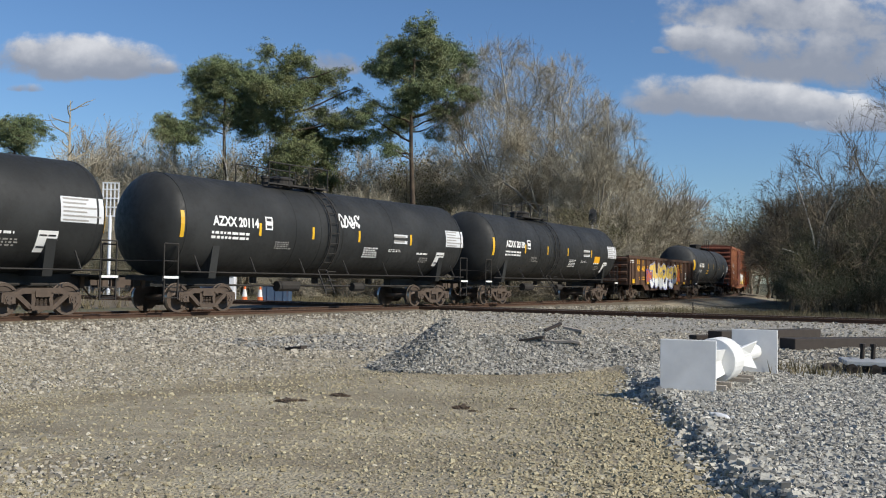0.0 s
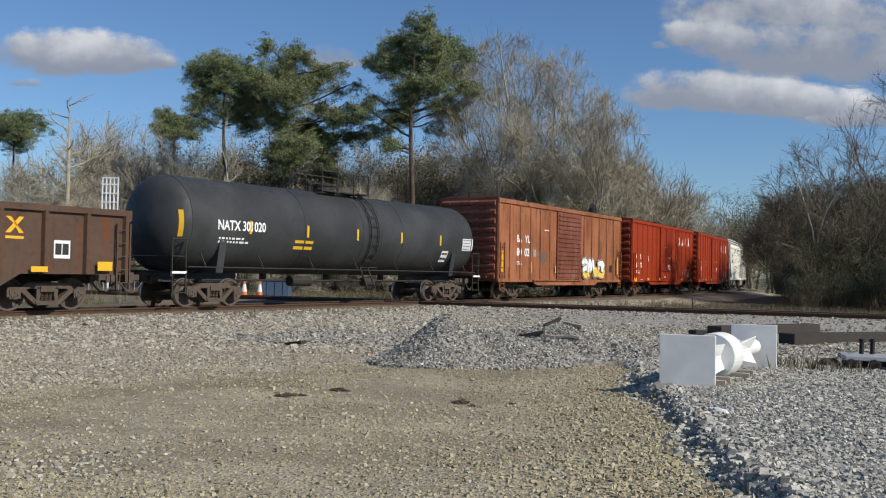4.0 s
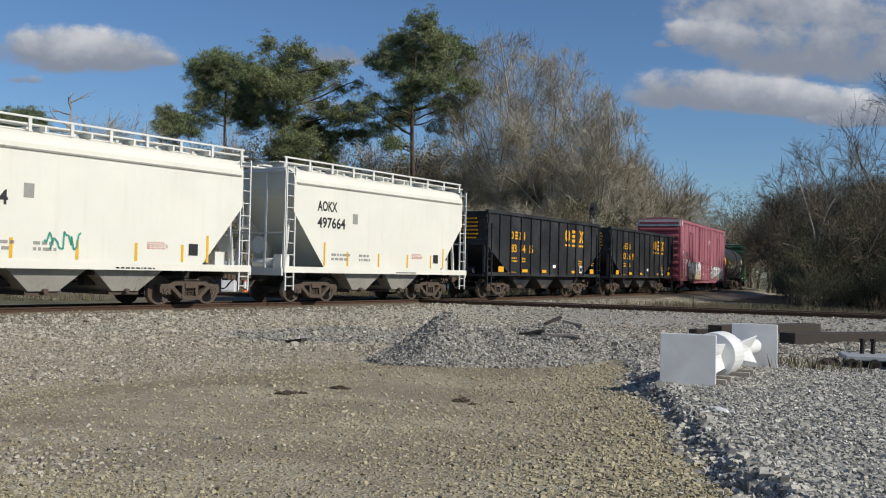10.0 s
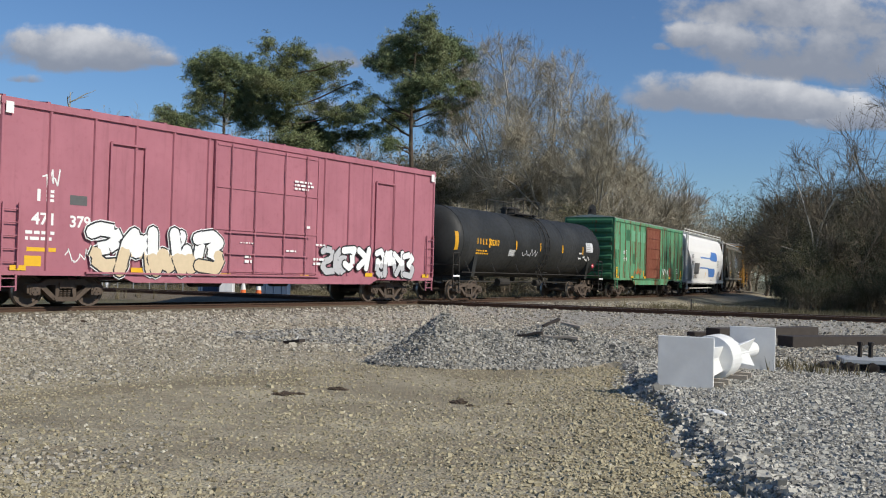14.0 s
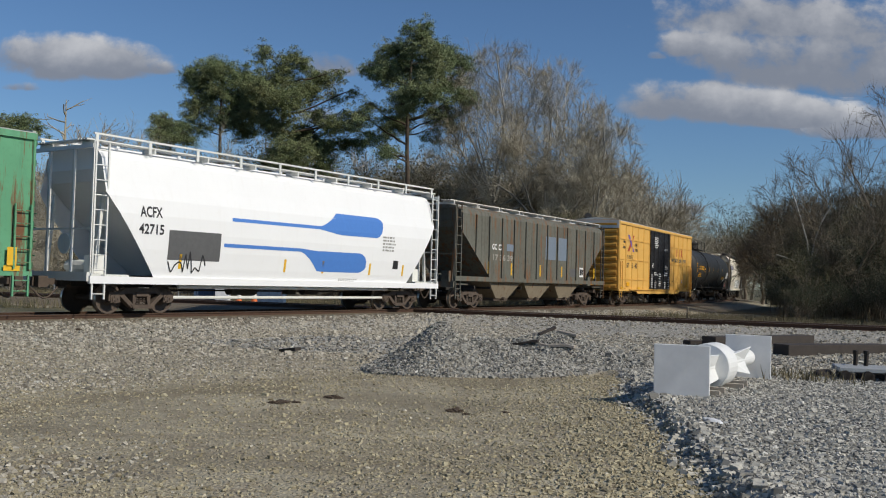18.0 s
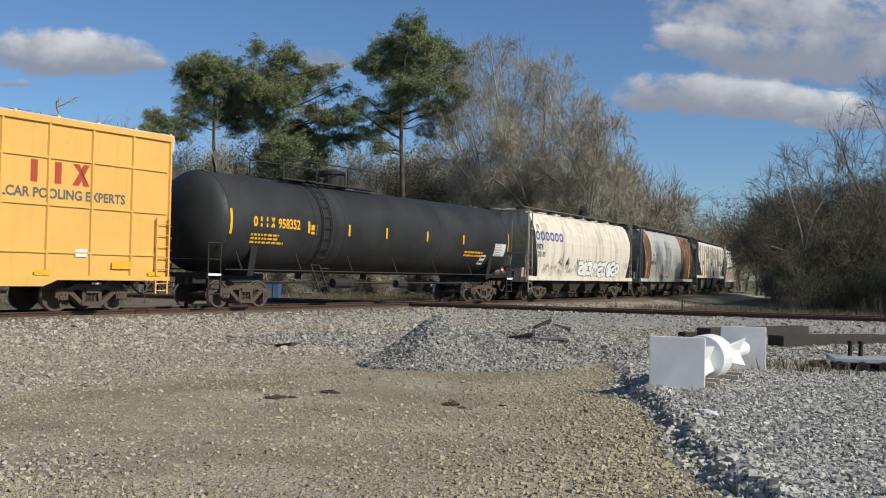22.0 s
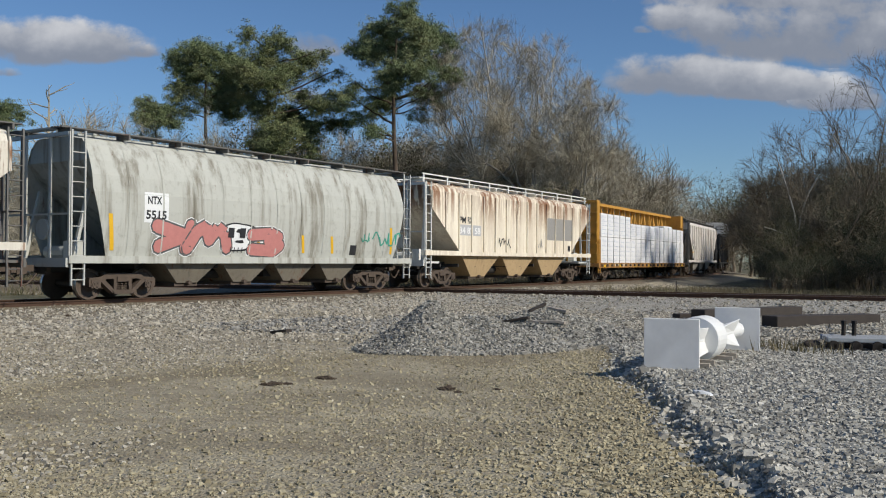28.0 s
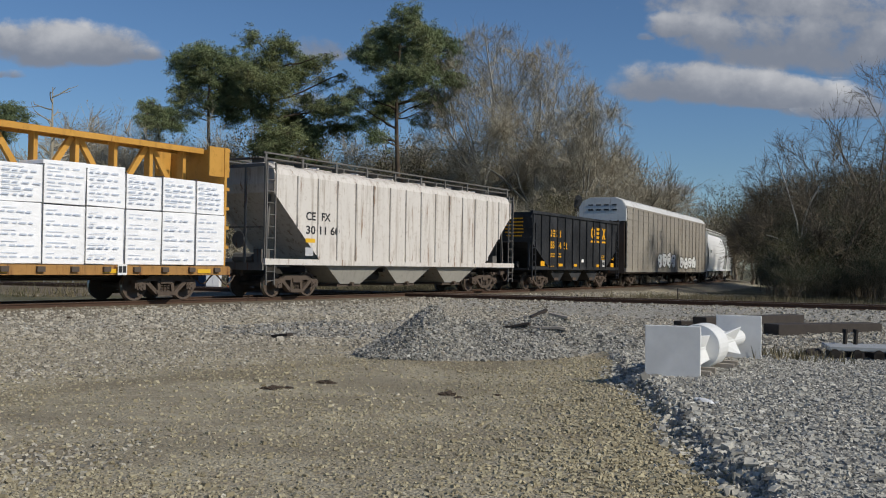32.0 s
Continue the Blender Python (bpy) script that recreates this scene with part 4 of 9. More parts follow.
def surf_head(x, z, half, hd, R, zc):
    d = abs(x) - (half - hd)
    rr = R if d <= 0 else R * math.sqrt(max(0.0, 1 - (d / hd) ** 2))
    return math.sqrt(max(0.0, rr * rr - (z - zc) ** 2)) + 0.01


def lathe_z(bm, prof, c, n=18):
    rings = [[bm.verts.new((c[0] + r * math.cos(2 * math.pi * i / n), c[1] + r * math.sin(2 * math.pi * i / n), z)) for i in range(n)] for r, z in prof]
    for r0, r1 in zip(rings, rings[1:]):
        for i in range(n):
            j = (i + 1) % n
            bm.faces.new((r0[i], r0[j], r1[j], r1[i]))
    bm.faces.new(rings[-1])


# ---- covered hoppers ----
def hopper(u0, u1, ze, zs, label, mats, style, bays, inset=1.9, zbreak=3.1, posts=12, rail=True, hatch_m=None, name="covered_hopper", top_in=0.5, seams=12, chutes=True):
    """mats: body, chutes, frame. style: round or flat sides."""
    root, L, h = rail_car(name, label, u0, u1, 2.1, "hopper car")
    body_m, chute_m, frame_m = mats
    if style == "round":
        prof = [(1.44, zs), (1.50, zs + 0.3), (1.565, zs + 0.8), (1.60, zs + 1.3), (1.60, zs + 1.75), (1.54, zs + 2.2), (1.42, zs + 2.6), (1.25, ze - 0.28), (1.05, ze - 0.08), (0.85, ze)]
    else:
        prof = [(1.50, zs), (1.50, zs + 1.0), (1.50, ze - 0.9), (1.50, ze - 0.32), (1.44, ze - 0.14), (1.25, ze - 0.02), (0.95, ze + 0.06)]
    def surf(x, z):
        for (y0, a), (y1, b) in zip(prof, prof[1:]):
            if a <= z <= b:
                return y0 + (y1 - y0) * (z - a) / (b - a)
        return prof[0][0] if z < zs else prof[-1][0]
    def end(z):
        if z >= zbreak:
            return h - top_in
        return h - top_in - inset * (zbreak - z) / (zbreak - zs)
    zsfine = []
    for (y0, a), (y1, b) in zip(prof, prof[1:]):
        m = max(1, int((b - a) / 0.25))
        zsfine += [a + (b - a) * i / m for i in range(m)]
    zsfine = sorted(set([round(z, 4) for z in zsfine] + [prof[-1][1], zbreak]))
    bm = bmesh.new()
    cols = 14
    grid = {}
    for s in (1, -1):
        for j, z in enumerate(zsfine):
            e = end(z)
            for i in range(cols + 1):
                x = -e + 2 * e * i / cols
                grid[s, i, j] = bm.verts.new((x, s * surf(x, z), z))
    J = len(zsfine) - 1
    for i in range(cols):
        for j in range(J):
            for s in (1, -1):
                bm.faces.new((grid[s, i, j], grid[s, i + 1, j], grid[s, i + 1, j + 1], grid[s, i, j + 1]))
        bm.faces.new((grid[1, i, J], grid[1, i + 1, J], grid[-1, i + 1, J], grid[-1, i, J]))
        bm.faces.new((grid[1, i, 0], grid[1, i + 1, 0], grid[-1, i + 1, 0], grid[-1, i, 0]))
    # end sheets: upright below the roof, then sloping in behind the side sheets
    zt = ze - 0.8
    for sg in (1, -1):
        eb = bmesh.new()
        rows = []
        for z in zsfine:
            x = end(z) - 0.03 if z >= zt else min(end(z) - 0.03, h - top_in - 0.03 - 1.15 * (zt - z))
            y = surf(x, z) - 0.02
            rows.append((eb.verts.new((sg * x, y, z)), eb.verts.new((sg * x, -y, z))))
        for (p, q), (c, d) in zip(rows, rows[1:]):
            eb.faces.new((p, q, d, c))
        part("end_sheet", fixed(eb), body_m, root)
    part("body", fixed(bm), body_m, root, smooth=False)
    if style == "round":
        for i in range(1, seams):
            x = -end(4.0) + 2 * end(4.0) * i / 12
            bm = bmesh.new()
            for (y0, a), (y1, b) in zip(prof, prof[1:]):
                if abs(x) > end((a + b) / 2):
                    continue
                vs = [bm.verts.new(v) for v in ((x - 0.025, y0 + 0.012, a), (x + 0.025, y0 + 0.012, a), (x + 0.025, y1 + 0.012, b), (x - 0.025, y1 + 0.012, b))]
                bm.faces.new(vs)
            fixed_out(bm)
            part("weld_seam", bm, body_m, root)
    else:
        for i in range(posts + 1 if posts else 0):
            x = -h + top_in + 0.06 + (2 * (h - top_in) - 0.12) * i / posts
            z0 = zs
            if abs(x) > end(zs):
                z0 = zbreak - (zbreak - zs) * (h - top_in - abs(x)) / inset
            for s in (1, -1):
                bm = bmesh.new()
                box(bm, (x, s * 1.53, (z0 + ze - 0.3) / 2), (0.07, 0.07, ze - 0.3 - z0))
                part("side_post", bm, body_m, root)
    # sills
    for s in (1, -1):
        bm = bmesh.new()
        box(bm, (0, s * 1.47, zs - 0.08), (2 * h - 0.2, 0.10, 0.20))
        part("side_sill", bm, body_m, root)
        # end cage: platform, corner posts, slanted braces
        bm = bmesh.new()
        box(bm, (s * (h - 0.75), 0, 1.05), (1.4, 2.7, 0.08))
        box(bm, (s * (h - 0.08), 0, 1.02), (0.08, 2.9, 0.24))
        part("end_platform", bm, frame_m, root)
        for y in (1.42, 0.55, -0.55, -1.42):
            bm = bmesh.new()
            box(bm, (s * (h - 0.16), y, (1.1 + ze) / 2), (0.07, 0.07, ze - 1.1))
            part("end_post", bm, frame_m, root)
        for y in (1.1, -1.1):
            bm = bmesh.new()
            bar(bm, (s * (h - 0.5), y, 1.1), (s * (h - top_in - 0.2), y, zbreak), 0.09, 0.09)
            part("end_brace", bm, frame_m, root)
        for zz, q in ((ze - 0.05, 0.10), (2.3, 0.05)):
            bm = bmesh.new()
            box(bm, (s * (h - 0.16), 0, zz), (q, 2.84, q))
            part("end_rail", bm, frame_m, root)
        bm = bmesh.new()
        tube(bm, (s * (h - 0.9), -0.6, 1.3), (s * (h - 0.9), 0.3, 1.3), 0.18, None, 10)
        part("brake_cylinder", bm, frame_m, root)
        bm = bmesh.new()
        box(bm, (s * (h - 0.8), 0.7, 1.35), (0.4, 0.35, 0.5))
        part("brake_valve", bm, frame_m, root)
        bm = bmesh.new()
        tube(bm, (s * (h - 0.18), 0.3, 1.9), (s * (h - 0.10), 0.3, 1.9), 0.28, None, 14)
        part("brake_wheel", bm, frame_m, root)
        ladder(root, s * (h - 0.38), 1.47, 1.0, ze + 0.05, 0.40, 9, frame_m)
        ladder(root, s * (h - 0.38), 1.47, 0.42, 1.0, 0.38, 2, frame_m, name="sill_step")
        # slope under the body, down to the truck
        bm = bmesh.new()
        box(bm, (s * (h - 1.9), 0, 0.92), (3.6, 0.5, 0.30))
        part("draft_sill", bm, M["under"], root)
    # discharge chutes
    span = 2 * (h - 3.2)
    w = span / bays
    if not chutes:
        for z, y in ((0.78, 1.30), (0.46, 1.05)):
            bm = bmesh.new()
            tube(bm, (-span / 2, y, z), (span / 2, y, z), 0.05, None, 8)
            part("discharge_pipe", bm, frame_m, root, "long pale pipe under the hopper")
    for i in range(bays if chutes else 0):
        cx = -span / 2 + w * (i + 0.5)
        bm = bmesh.new()
        top, bot = 0.50 * w * 0.98, 0.17 * w
        z0, z1 = zs - 0.10, 0.42
        lo = [bm.verts.new((cx + a, b, z1)) for a, b in ((-bot, -1.16), (bot, -1.16), (bot, 1.16), (-bot, 1.16))]
        hi = [bm.verts.new((cx + a, b, z0)) for a, b in ((-top, -1.36), (top, -1.36), (top, 1.36), (-top, 1.36))]
        for k in range(4):
            bm.faces.new((lo[k], lo[(k + 1) % 4], hi[(k + 1) % 4], hi[k]))
        bm.faces.new(lo[::-1])
        bm.faces.new(hi)
        c = part("hopper_chute", fixed(bm), chute_m, root)
        bm = bmesh.new()
        box(bm, (cx, 0, z1 - 0.05), (2.3 * bot, 2.2, 0.10))
        tube(bm, (cx, 1.10, z1), (cx, 1.30, z1), 0.07, None, 8)
        part("outlet_gate", bm, M["steel_dirty"], c)
    # roof: hatches, running boards, rails
    hm = hatch_m or body_m
    bm = bmesh.new()
    box(bm, (0, 0, prof[-1][1] + 0.05), (2 * h - 2.2, 0.75, 0.14))
    for i in range(7):
        box(bm, (-h + 1.6 + (2 * h - 3.2) * i / 6, 0, prof[-1][1] + 0.15), (0.10, 0.9, 0.07))
    part("roof_hatch", bm, hm, root)
    zr = prof[-1][1] + 0.14
    for s in (1, -1):
        bm = bmesh.new()
        for k in range(4):
            box(bm, (0, s * (0.78 + 0.13 * k), zr), (2 * h - 0.1, 0.09, 0.035))
        n = 8
        for i in range(n + 1):
            x = -h + 0.3 + (2 * h - 0.6) * i / n
            box(bm, (x, s * 0.97, zr - 0.08), (0.06, 0.55, 0.14))
        # boards without rails: dark rusty tone that also holds the roof-edge shadow
        part("running_board", bm, frame_m if rail else (hatch_m or M["dark_frame"]), root, "grated roof walkway")
        if rail:
            bm = bmesh.new()
            n = 9
            for i in range(n + 1):
                x = -h + 0.35 + (2 * h - 0.7) * i / n
                box(bm, (x, s * 1.24, zr + 0.0), (0.09, 0.03, 0.36))
            box(bm, (0, s * 1.24, zr + 0.17), (2 * h - 0.5, 0.05, 0.05))
            part("roof_rail", bm, frame_m, root)
    bm = bmesh.new()
    for s in (1, -1):
        for k in range(3):
            box(bm, (s * (h - 0.14 - 0.13 * k), 0, zr), (0.09, 2.2, 0.035))
    part("end_walkway", bm, frame_m, root)
    underframe(root, h, 0.86, None, 0.24)
    return root, h, end, surf


# ---- open coal hoppers ----
def coal_hopper(u0, u1, zt, zb, label, body_m, posts=12, bays=3):
    root, L, h = rail_car("coal_hopper", label, u0, u1, 2.0, "hopper car")
    Y = 1.50
    t = 0.06
    def outline(k):
        return [(-h + 0.12 + k, zt), (h - 0.12 - k, zt), (h - 0.12 - k, 2.35), (h - 2.3, zb), (-h + 2.3, zb), (-h + 0.12 + k, 2.35)]
    for s in (1, -1):
        bm = bmesh.new()
        prism(bm, outline(0), s * Y - t / 2, s * Y + t / 2)
        part("side_wall", fixed(bm), body_m, root)
        bm = bmesh.new()
        box(bm, (0, s * (Y + 0.02), zt), (L - 0.15, 0.16, 0.14))
        part("top_chord", bm, body_m, root)
        bm = bmesh.new()
        box(bm, (0, s * (Y - 0.02), zb + 0.02), (L - 0.2, 0.16, 0.16))
        part("side_sill", bm, body_m, root)
        # end: upper wall, slope sheet, posts
        bm = bmesh.new()
        box(bm, (s * (h - 0.15), 0, (zt + 2.35) / 2), (0.06, 2 * Y, zt - 2.35))
        for z in (2.6, 3.1, 3.6):
            box(bm, (s * (h - 0.10), 0, z), (0.08, 2 * Y, 0.10))
        part("end_wall", bm, body_m, root)
        bm = bmesh.new()
        p, q = Vector((s * (h - 0.16), 0, 2.38)), Vector((s * (h - 3.0), 0, 0.85))
        rot = (q - p).to_track_quat("X", "Z").to_matrix()
        box(bm, (p + q) / 2, ((q - p).length, 2 * Y - 0.08, 0.05), rot)
        part("slope_sheet", bm, body_m, root)
        for y in (1.38, 0.5, -0.5, -1.38):
            bm = bmesh.new()
            box(bm, (s * (h - 0.14), y, 1.7), (0.09, 0.09, 1.35))
            part("end_post", bm, body_m, root)
        bm = bmesh.new()
        box(bm, (s * (h - 0.6), 0, 1.02), (1.1, 2.8, 0.10))
        tube(bm, (s * (h - 0.8), -0.3, 1.25), (s * (h - 0.8), 0.5, 1.25), 0.16, None, 10)
        part("end_platform", bm, body_m, root)
        ladder(root, s * (h - 0.30), Y + 0.07, 0.5, 3.3, 0.38, 8, body_m)
    bm = bmesh.new()
    box(bm, (0, 0, zb + 0.30), (L - 5.0, 2 * Y - 0.1, 0.06))
    for i in range(4):
        x = -h + L * (i + 1) / 5
        box(bm, (x, 0, zt - 0.9), (0.10, 2 * Y, 0.14))
    part("inner_floor", bm, body_m, root)
    bm = bmesh.new()
    box(bm, (0, 0, (zt - 0.08 + zb) / 2), (0.075, 0.10, zt - zb - 0.10))
    post = finish("side_post", bm, body_m)
    for i in range(posts + 1):
        x = -h + 0.2 + (L - 0.4) * i / posts
        for s in (1, -1):
            if abs(x) > h - 1.5:
                b = bmesh.new()
                z0 = 2.35 - (2.35 - zb) * (h - 0.12 - abs(x)) / 2.18
                box(b, (x, s * (Y + 0.05), (zt - 0.08 + z0) / 2), (0.075, 0.10, zt - z0 - 0.10))
                part("side_post", b, body_m, root)
                continue
            o = part("side_post", post, None, root)
            o.location = (x, s * (Y + 0.05), 0)
    span = L - 5.2
    w = span / bays
    for i in range(bays):
        cx = -span / 2 + w * (i + 0.5)
        bm = bmesh.new()
        prism(bm, [(cx - w * 0.47, zb), (cx + w * 0.47, zb), (cx + w * 0.13, 0.42), (cx - w * 0.10, 0.40)], -1.32, 1.32)
        c = part("hopper_chute", fixed(bm), body_m, root)
        bm = bmesh.new()
        box(bm, (cx + 0.2, 1.30, 0.52), (0.5, 0.10, 0.14))
        part("door_latch", bm, M["steel_dirty"], c)
    underframe(root, h, 0.86, None, 0.24)
    return root, h, flat(Y + t / 2)


# ---- gondola ----
def gondola(u0, u1, zt, zb, label, body_m):
    root, L, h = rail_car("gondola", label, u0, u1, 2.2, "gondola")
    Y = 1.48
    b0 = zb + 0.35
    for s in (1, -1):
        bm = bmesh.new()
        prism(bm, [(-h + 0.1, zt), (h - 0.1, zt), (h - 0.1, b0), (h - 3.2, b0), (h - 3.8, zb), (-h + 3.8, zb), (-h + 3.2, b0), (-h + 0.1, b0)], s * Y - 0.03, s * Y + 0.03)
        part("side_wall", fixed(bm), body_m, root)
        bm = bmesh.new()
        box(bm, (0, s * (Y + 0.02), zt - 0.02), (L - 0.12, 0.18, 0.16))
        part("top_chord", bm, body_m, root)
        bm = bmesh.new()
        box(bm, (s * (h - 0.12), 0, (zt + b0) / 2), (0.08, 2 * Y, zt - b0))
        for i in range(4):
            prism(bm, [(s * (h - 0.10), b0 + 0.15 + 0.42 * i), (s * (h + 0.02), b0 + 0.22 + 0.42 * i), (s * (h + 0.02), b0 + 0.32 + 0.42 * i), (s * (h - 0.10), b0 + 0.40 + 0.42 * i)], -Y, Y)
        part("end_wall", fixed(bm), body_m, root, "ribbed steel end wall")
        ladder(root, s * (h - 0.33), Y + 0.13, zb - 0.05, zt - 0.3, 0.40, 5, body_m)
    bm = bmesh.new()
    box(bm, (0, 0, b0 + 0.06), (L - 0.3, 2 * Y, 0.08))
    part("floor", bm, body_m, root)
    bm = bmesh.new()
    prism(bm, [(-0.09, 0.0), (-0.05, 0.11), (0.05, 0.11), (0.09, 0.0)], b0, zt - 0.08, "z")
    post = finish("side_post", fixed(bm), body_m)
    for i in range(14):
        x = -h + 0.22 + (L - 0.44) * i / 13
        for s in (1, -1):
            o = part("side_post", post, None, root)
            o.location = (x, s * (Y + 0.03), 0)
            o.rotation_euler = (0, 0, 0 if s > 0 else math.pi)
    underframe(root, h)
    return root, h, flat(Y + 0.03)


# ---- centre-beam flat car with wrapped lumber ----
def centerbeam(u0, u1, label, yellow, wrap, deck_m):
    root, L, h = rail_car("centerbeam_car", label, u0, u1, 2.2, "flat car")
    bm = bmesh.new()
    box(bm, (0, 0, 0.90), (L - 0.1, 2.75, 0.20))
    for s in (1, -1):
        box(bm, (0, s * 1.38, 0.88), (L - 0.1, 0.10, 0.26))
    part("deck", bm, deck_m, root)
    bm = bmesh.new()
    for i in range(22):
        box(bm, (-h + 0.6 + (L - 1.2) * i / 21, 1.46, 0.90), (0.22, 0.10, 0.14))
    part("winch_row", bm, M["steel_dirty"], root, "row of strap winches along the deck")
    for s in (1, -1):
        x = s * (h - 0.30)
        bm = bmesh.new()
        box(bm, (s * (h - 0.16), 0, 2.85), (0.10, 2.6, 3.65))
        bk = part("bulkhead", bm, yellow, root, "tall yellow braced bulkhead")
        def strut(name, c, d):
            bm = bmesh.new()
            box(bm, c, d)
            part(name, bm, yellow, bk)
        for y in (1.24, -1.24):
            if s > 0:
                strut("bulkhead_post", (x - s * 0.05, y, 2.84), (0.50, 0.09, 3.68))
            else:
                strut("bulkhead_gusset", (x + 0.10, y, 4.22), (0.80, 0.07, 0.90))
        for z in (1.6, 2.2, 2.8, 3.4, 4.0, 4.6):
            strut("bulkhead_rib", (s * (h - 0.05), 0, z), (0.12, 2.58, 0.10))
        for y in (-0.5, 0.5):
            strut("bulkhead_stile", (s * (h - 0.06), y, 2.85), (0.09, 0.10, 3.6))
        if s > 0:
            ladder(root, s * (h - 0.30), 1.36, 0.45, 2.4, 0.36, 6, yellow)
    bm = bmesh.new()
    box(bm, (0, 0, 4.66), (L - 0.5, 0.75, 0.08))
    for s in (1, -1):
        box(bm, (0, s * 0.36, 4.61), (L - 0.5, 0.06, 0.16))
    part("top_chord", bm, yellow, root)
    n = 16
    for i in range(n + 1):
        x = -h + 0.8 + (L - 1.6) * i / n
        bm = bmesh.new()
        box(bm, (x, 0, 2.80), (0.12, 0.26, 3.6))
        part("beam_post", bm, yellow, root)
        if i < n and i % 2 == 0:
            bm = bmesh.new()
            k = (L - 1.6) / n
            bar(bm, (x + k - 0.12, 0, 4.55), (x + 0.25, 0, 3.2), 0.13, 0.16)
            bar(bm, (x + k + 0.12, 0, 4.55), (x + 2 * k - 0.25, 0, 3.2), 0.13, 0.16)
            part("diagonal_brace", bm, yellow, root)
    # wrapped lumber, two tiers on each side of the beam
    r = random.Random(8)
    for s in (1, -1):
        edges = [h - 0.62]
        while edges[-1] > -h + 1.3:
            edges.append(edges[-1] - r.choice((1.22, 1.22, 1.22, 1.25)))
        edges[-1] = -h + 0.24
        for i, (a, b) in enumerate(zip(edges, edges[1:])):
            for tier in (0, 1):
                z0 = 1.03 if tier == 0 else 2.585
                z1 = 2.57 if tier == 0 else (3.96 if a > 4.6 else 3.55 + (0.16 if -6.4 < a < -3.8 else 0.0))
                bm = bmesh.new()
                vs = box(bm, ((a + b) / 2, s * (0.80 + r.uniform(-0.01, 0.02)), (z0 + z1) / 2), (a - b - 0.006, 1.10, z1 - z0 - 0.008))
                for v in vs:
                    v.co += Vector((r.uniform(-0.01, 0.01), r.uniform(-0.025, 0.025), r.uniform(-0.015, 0.015)))
                bmesh.ops.bevel(bm, geom=bm.edges[:], offset=0.012, segments=1, affect="EDGES")
                pk = part("lumber_pack", bm, wrap, root, "white plastic-wrapped bundle of lumber")
                if s > 0:
                    bm = bmesh.new()
                    for row in range(5):
                        z = z0 + 0.15 + (z1 - z0 - 0.30) * row / 4.4
                        x = a - 0.10
                        while x > b + 0.25:
                            k = r.uniform(0.10, 0.24)
                            patch_bm(bm, x, z, k, 0.040, flat(1.385))
                            x -= k + r.uniform(0.04, 0.12)
                        patch_bm(bm, a - 0.12, z + 0.11, r.uniform(0.2, 0.6), 0.016, flat(1.385))
                    tagged(part("wrap_print", bm, M["wrap_ink"], pk), kind="stuff")
        if s > 0:
            for x in edges[1:-1]:
                bm = bmesh.new()
                top = 3.98 if x > 4.6 else 3.57
                box(bm, (x, 1.385, (1.0 + top) / 2), (0.022, 0.02, top - 1.0))
                box(bm, (x, 0.9, top + 0.01), (0.035, 1.0, 0.02))
                part("strap", bm, M["grey_dark"], root)
    underframe(root, h, 0.72, None, 0.30)
    reflectors(root, [-h * 0.9, -h * 0.6, -h * 0.3, 0, h * 0.3, h * 0.6, h * 0.9], 0.80, 0.5, 0.12, flat(1.44))
    return root, h, flat(1.43)


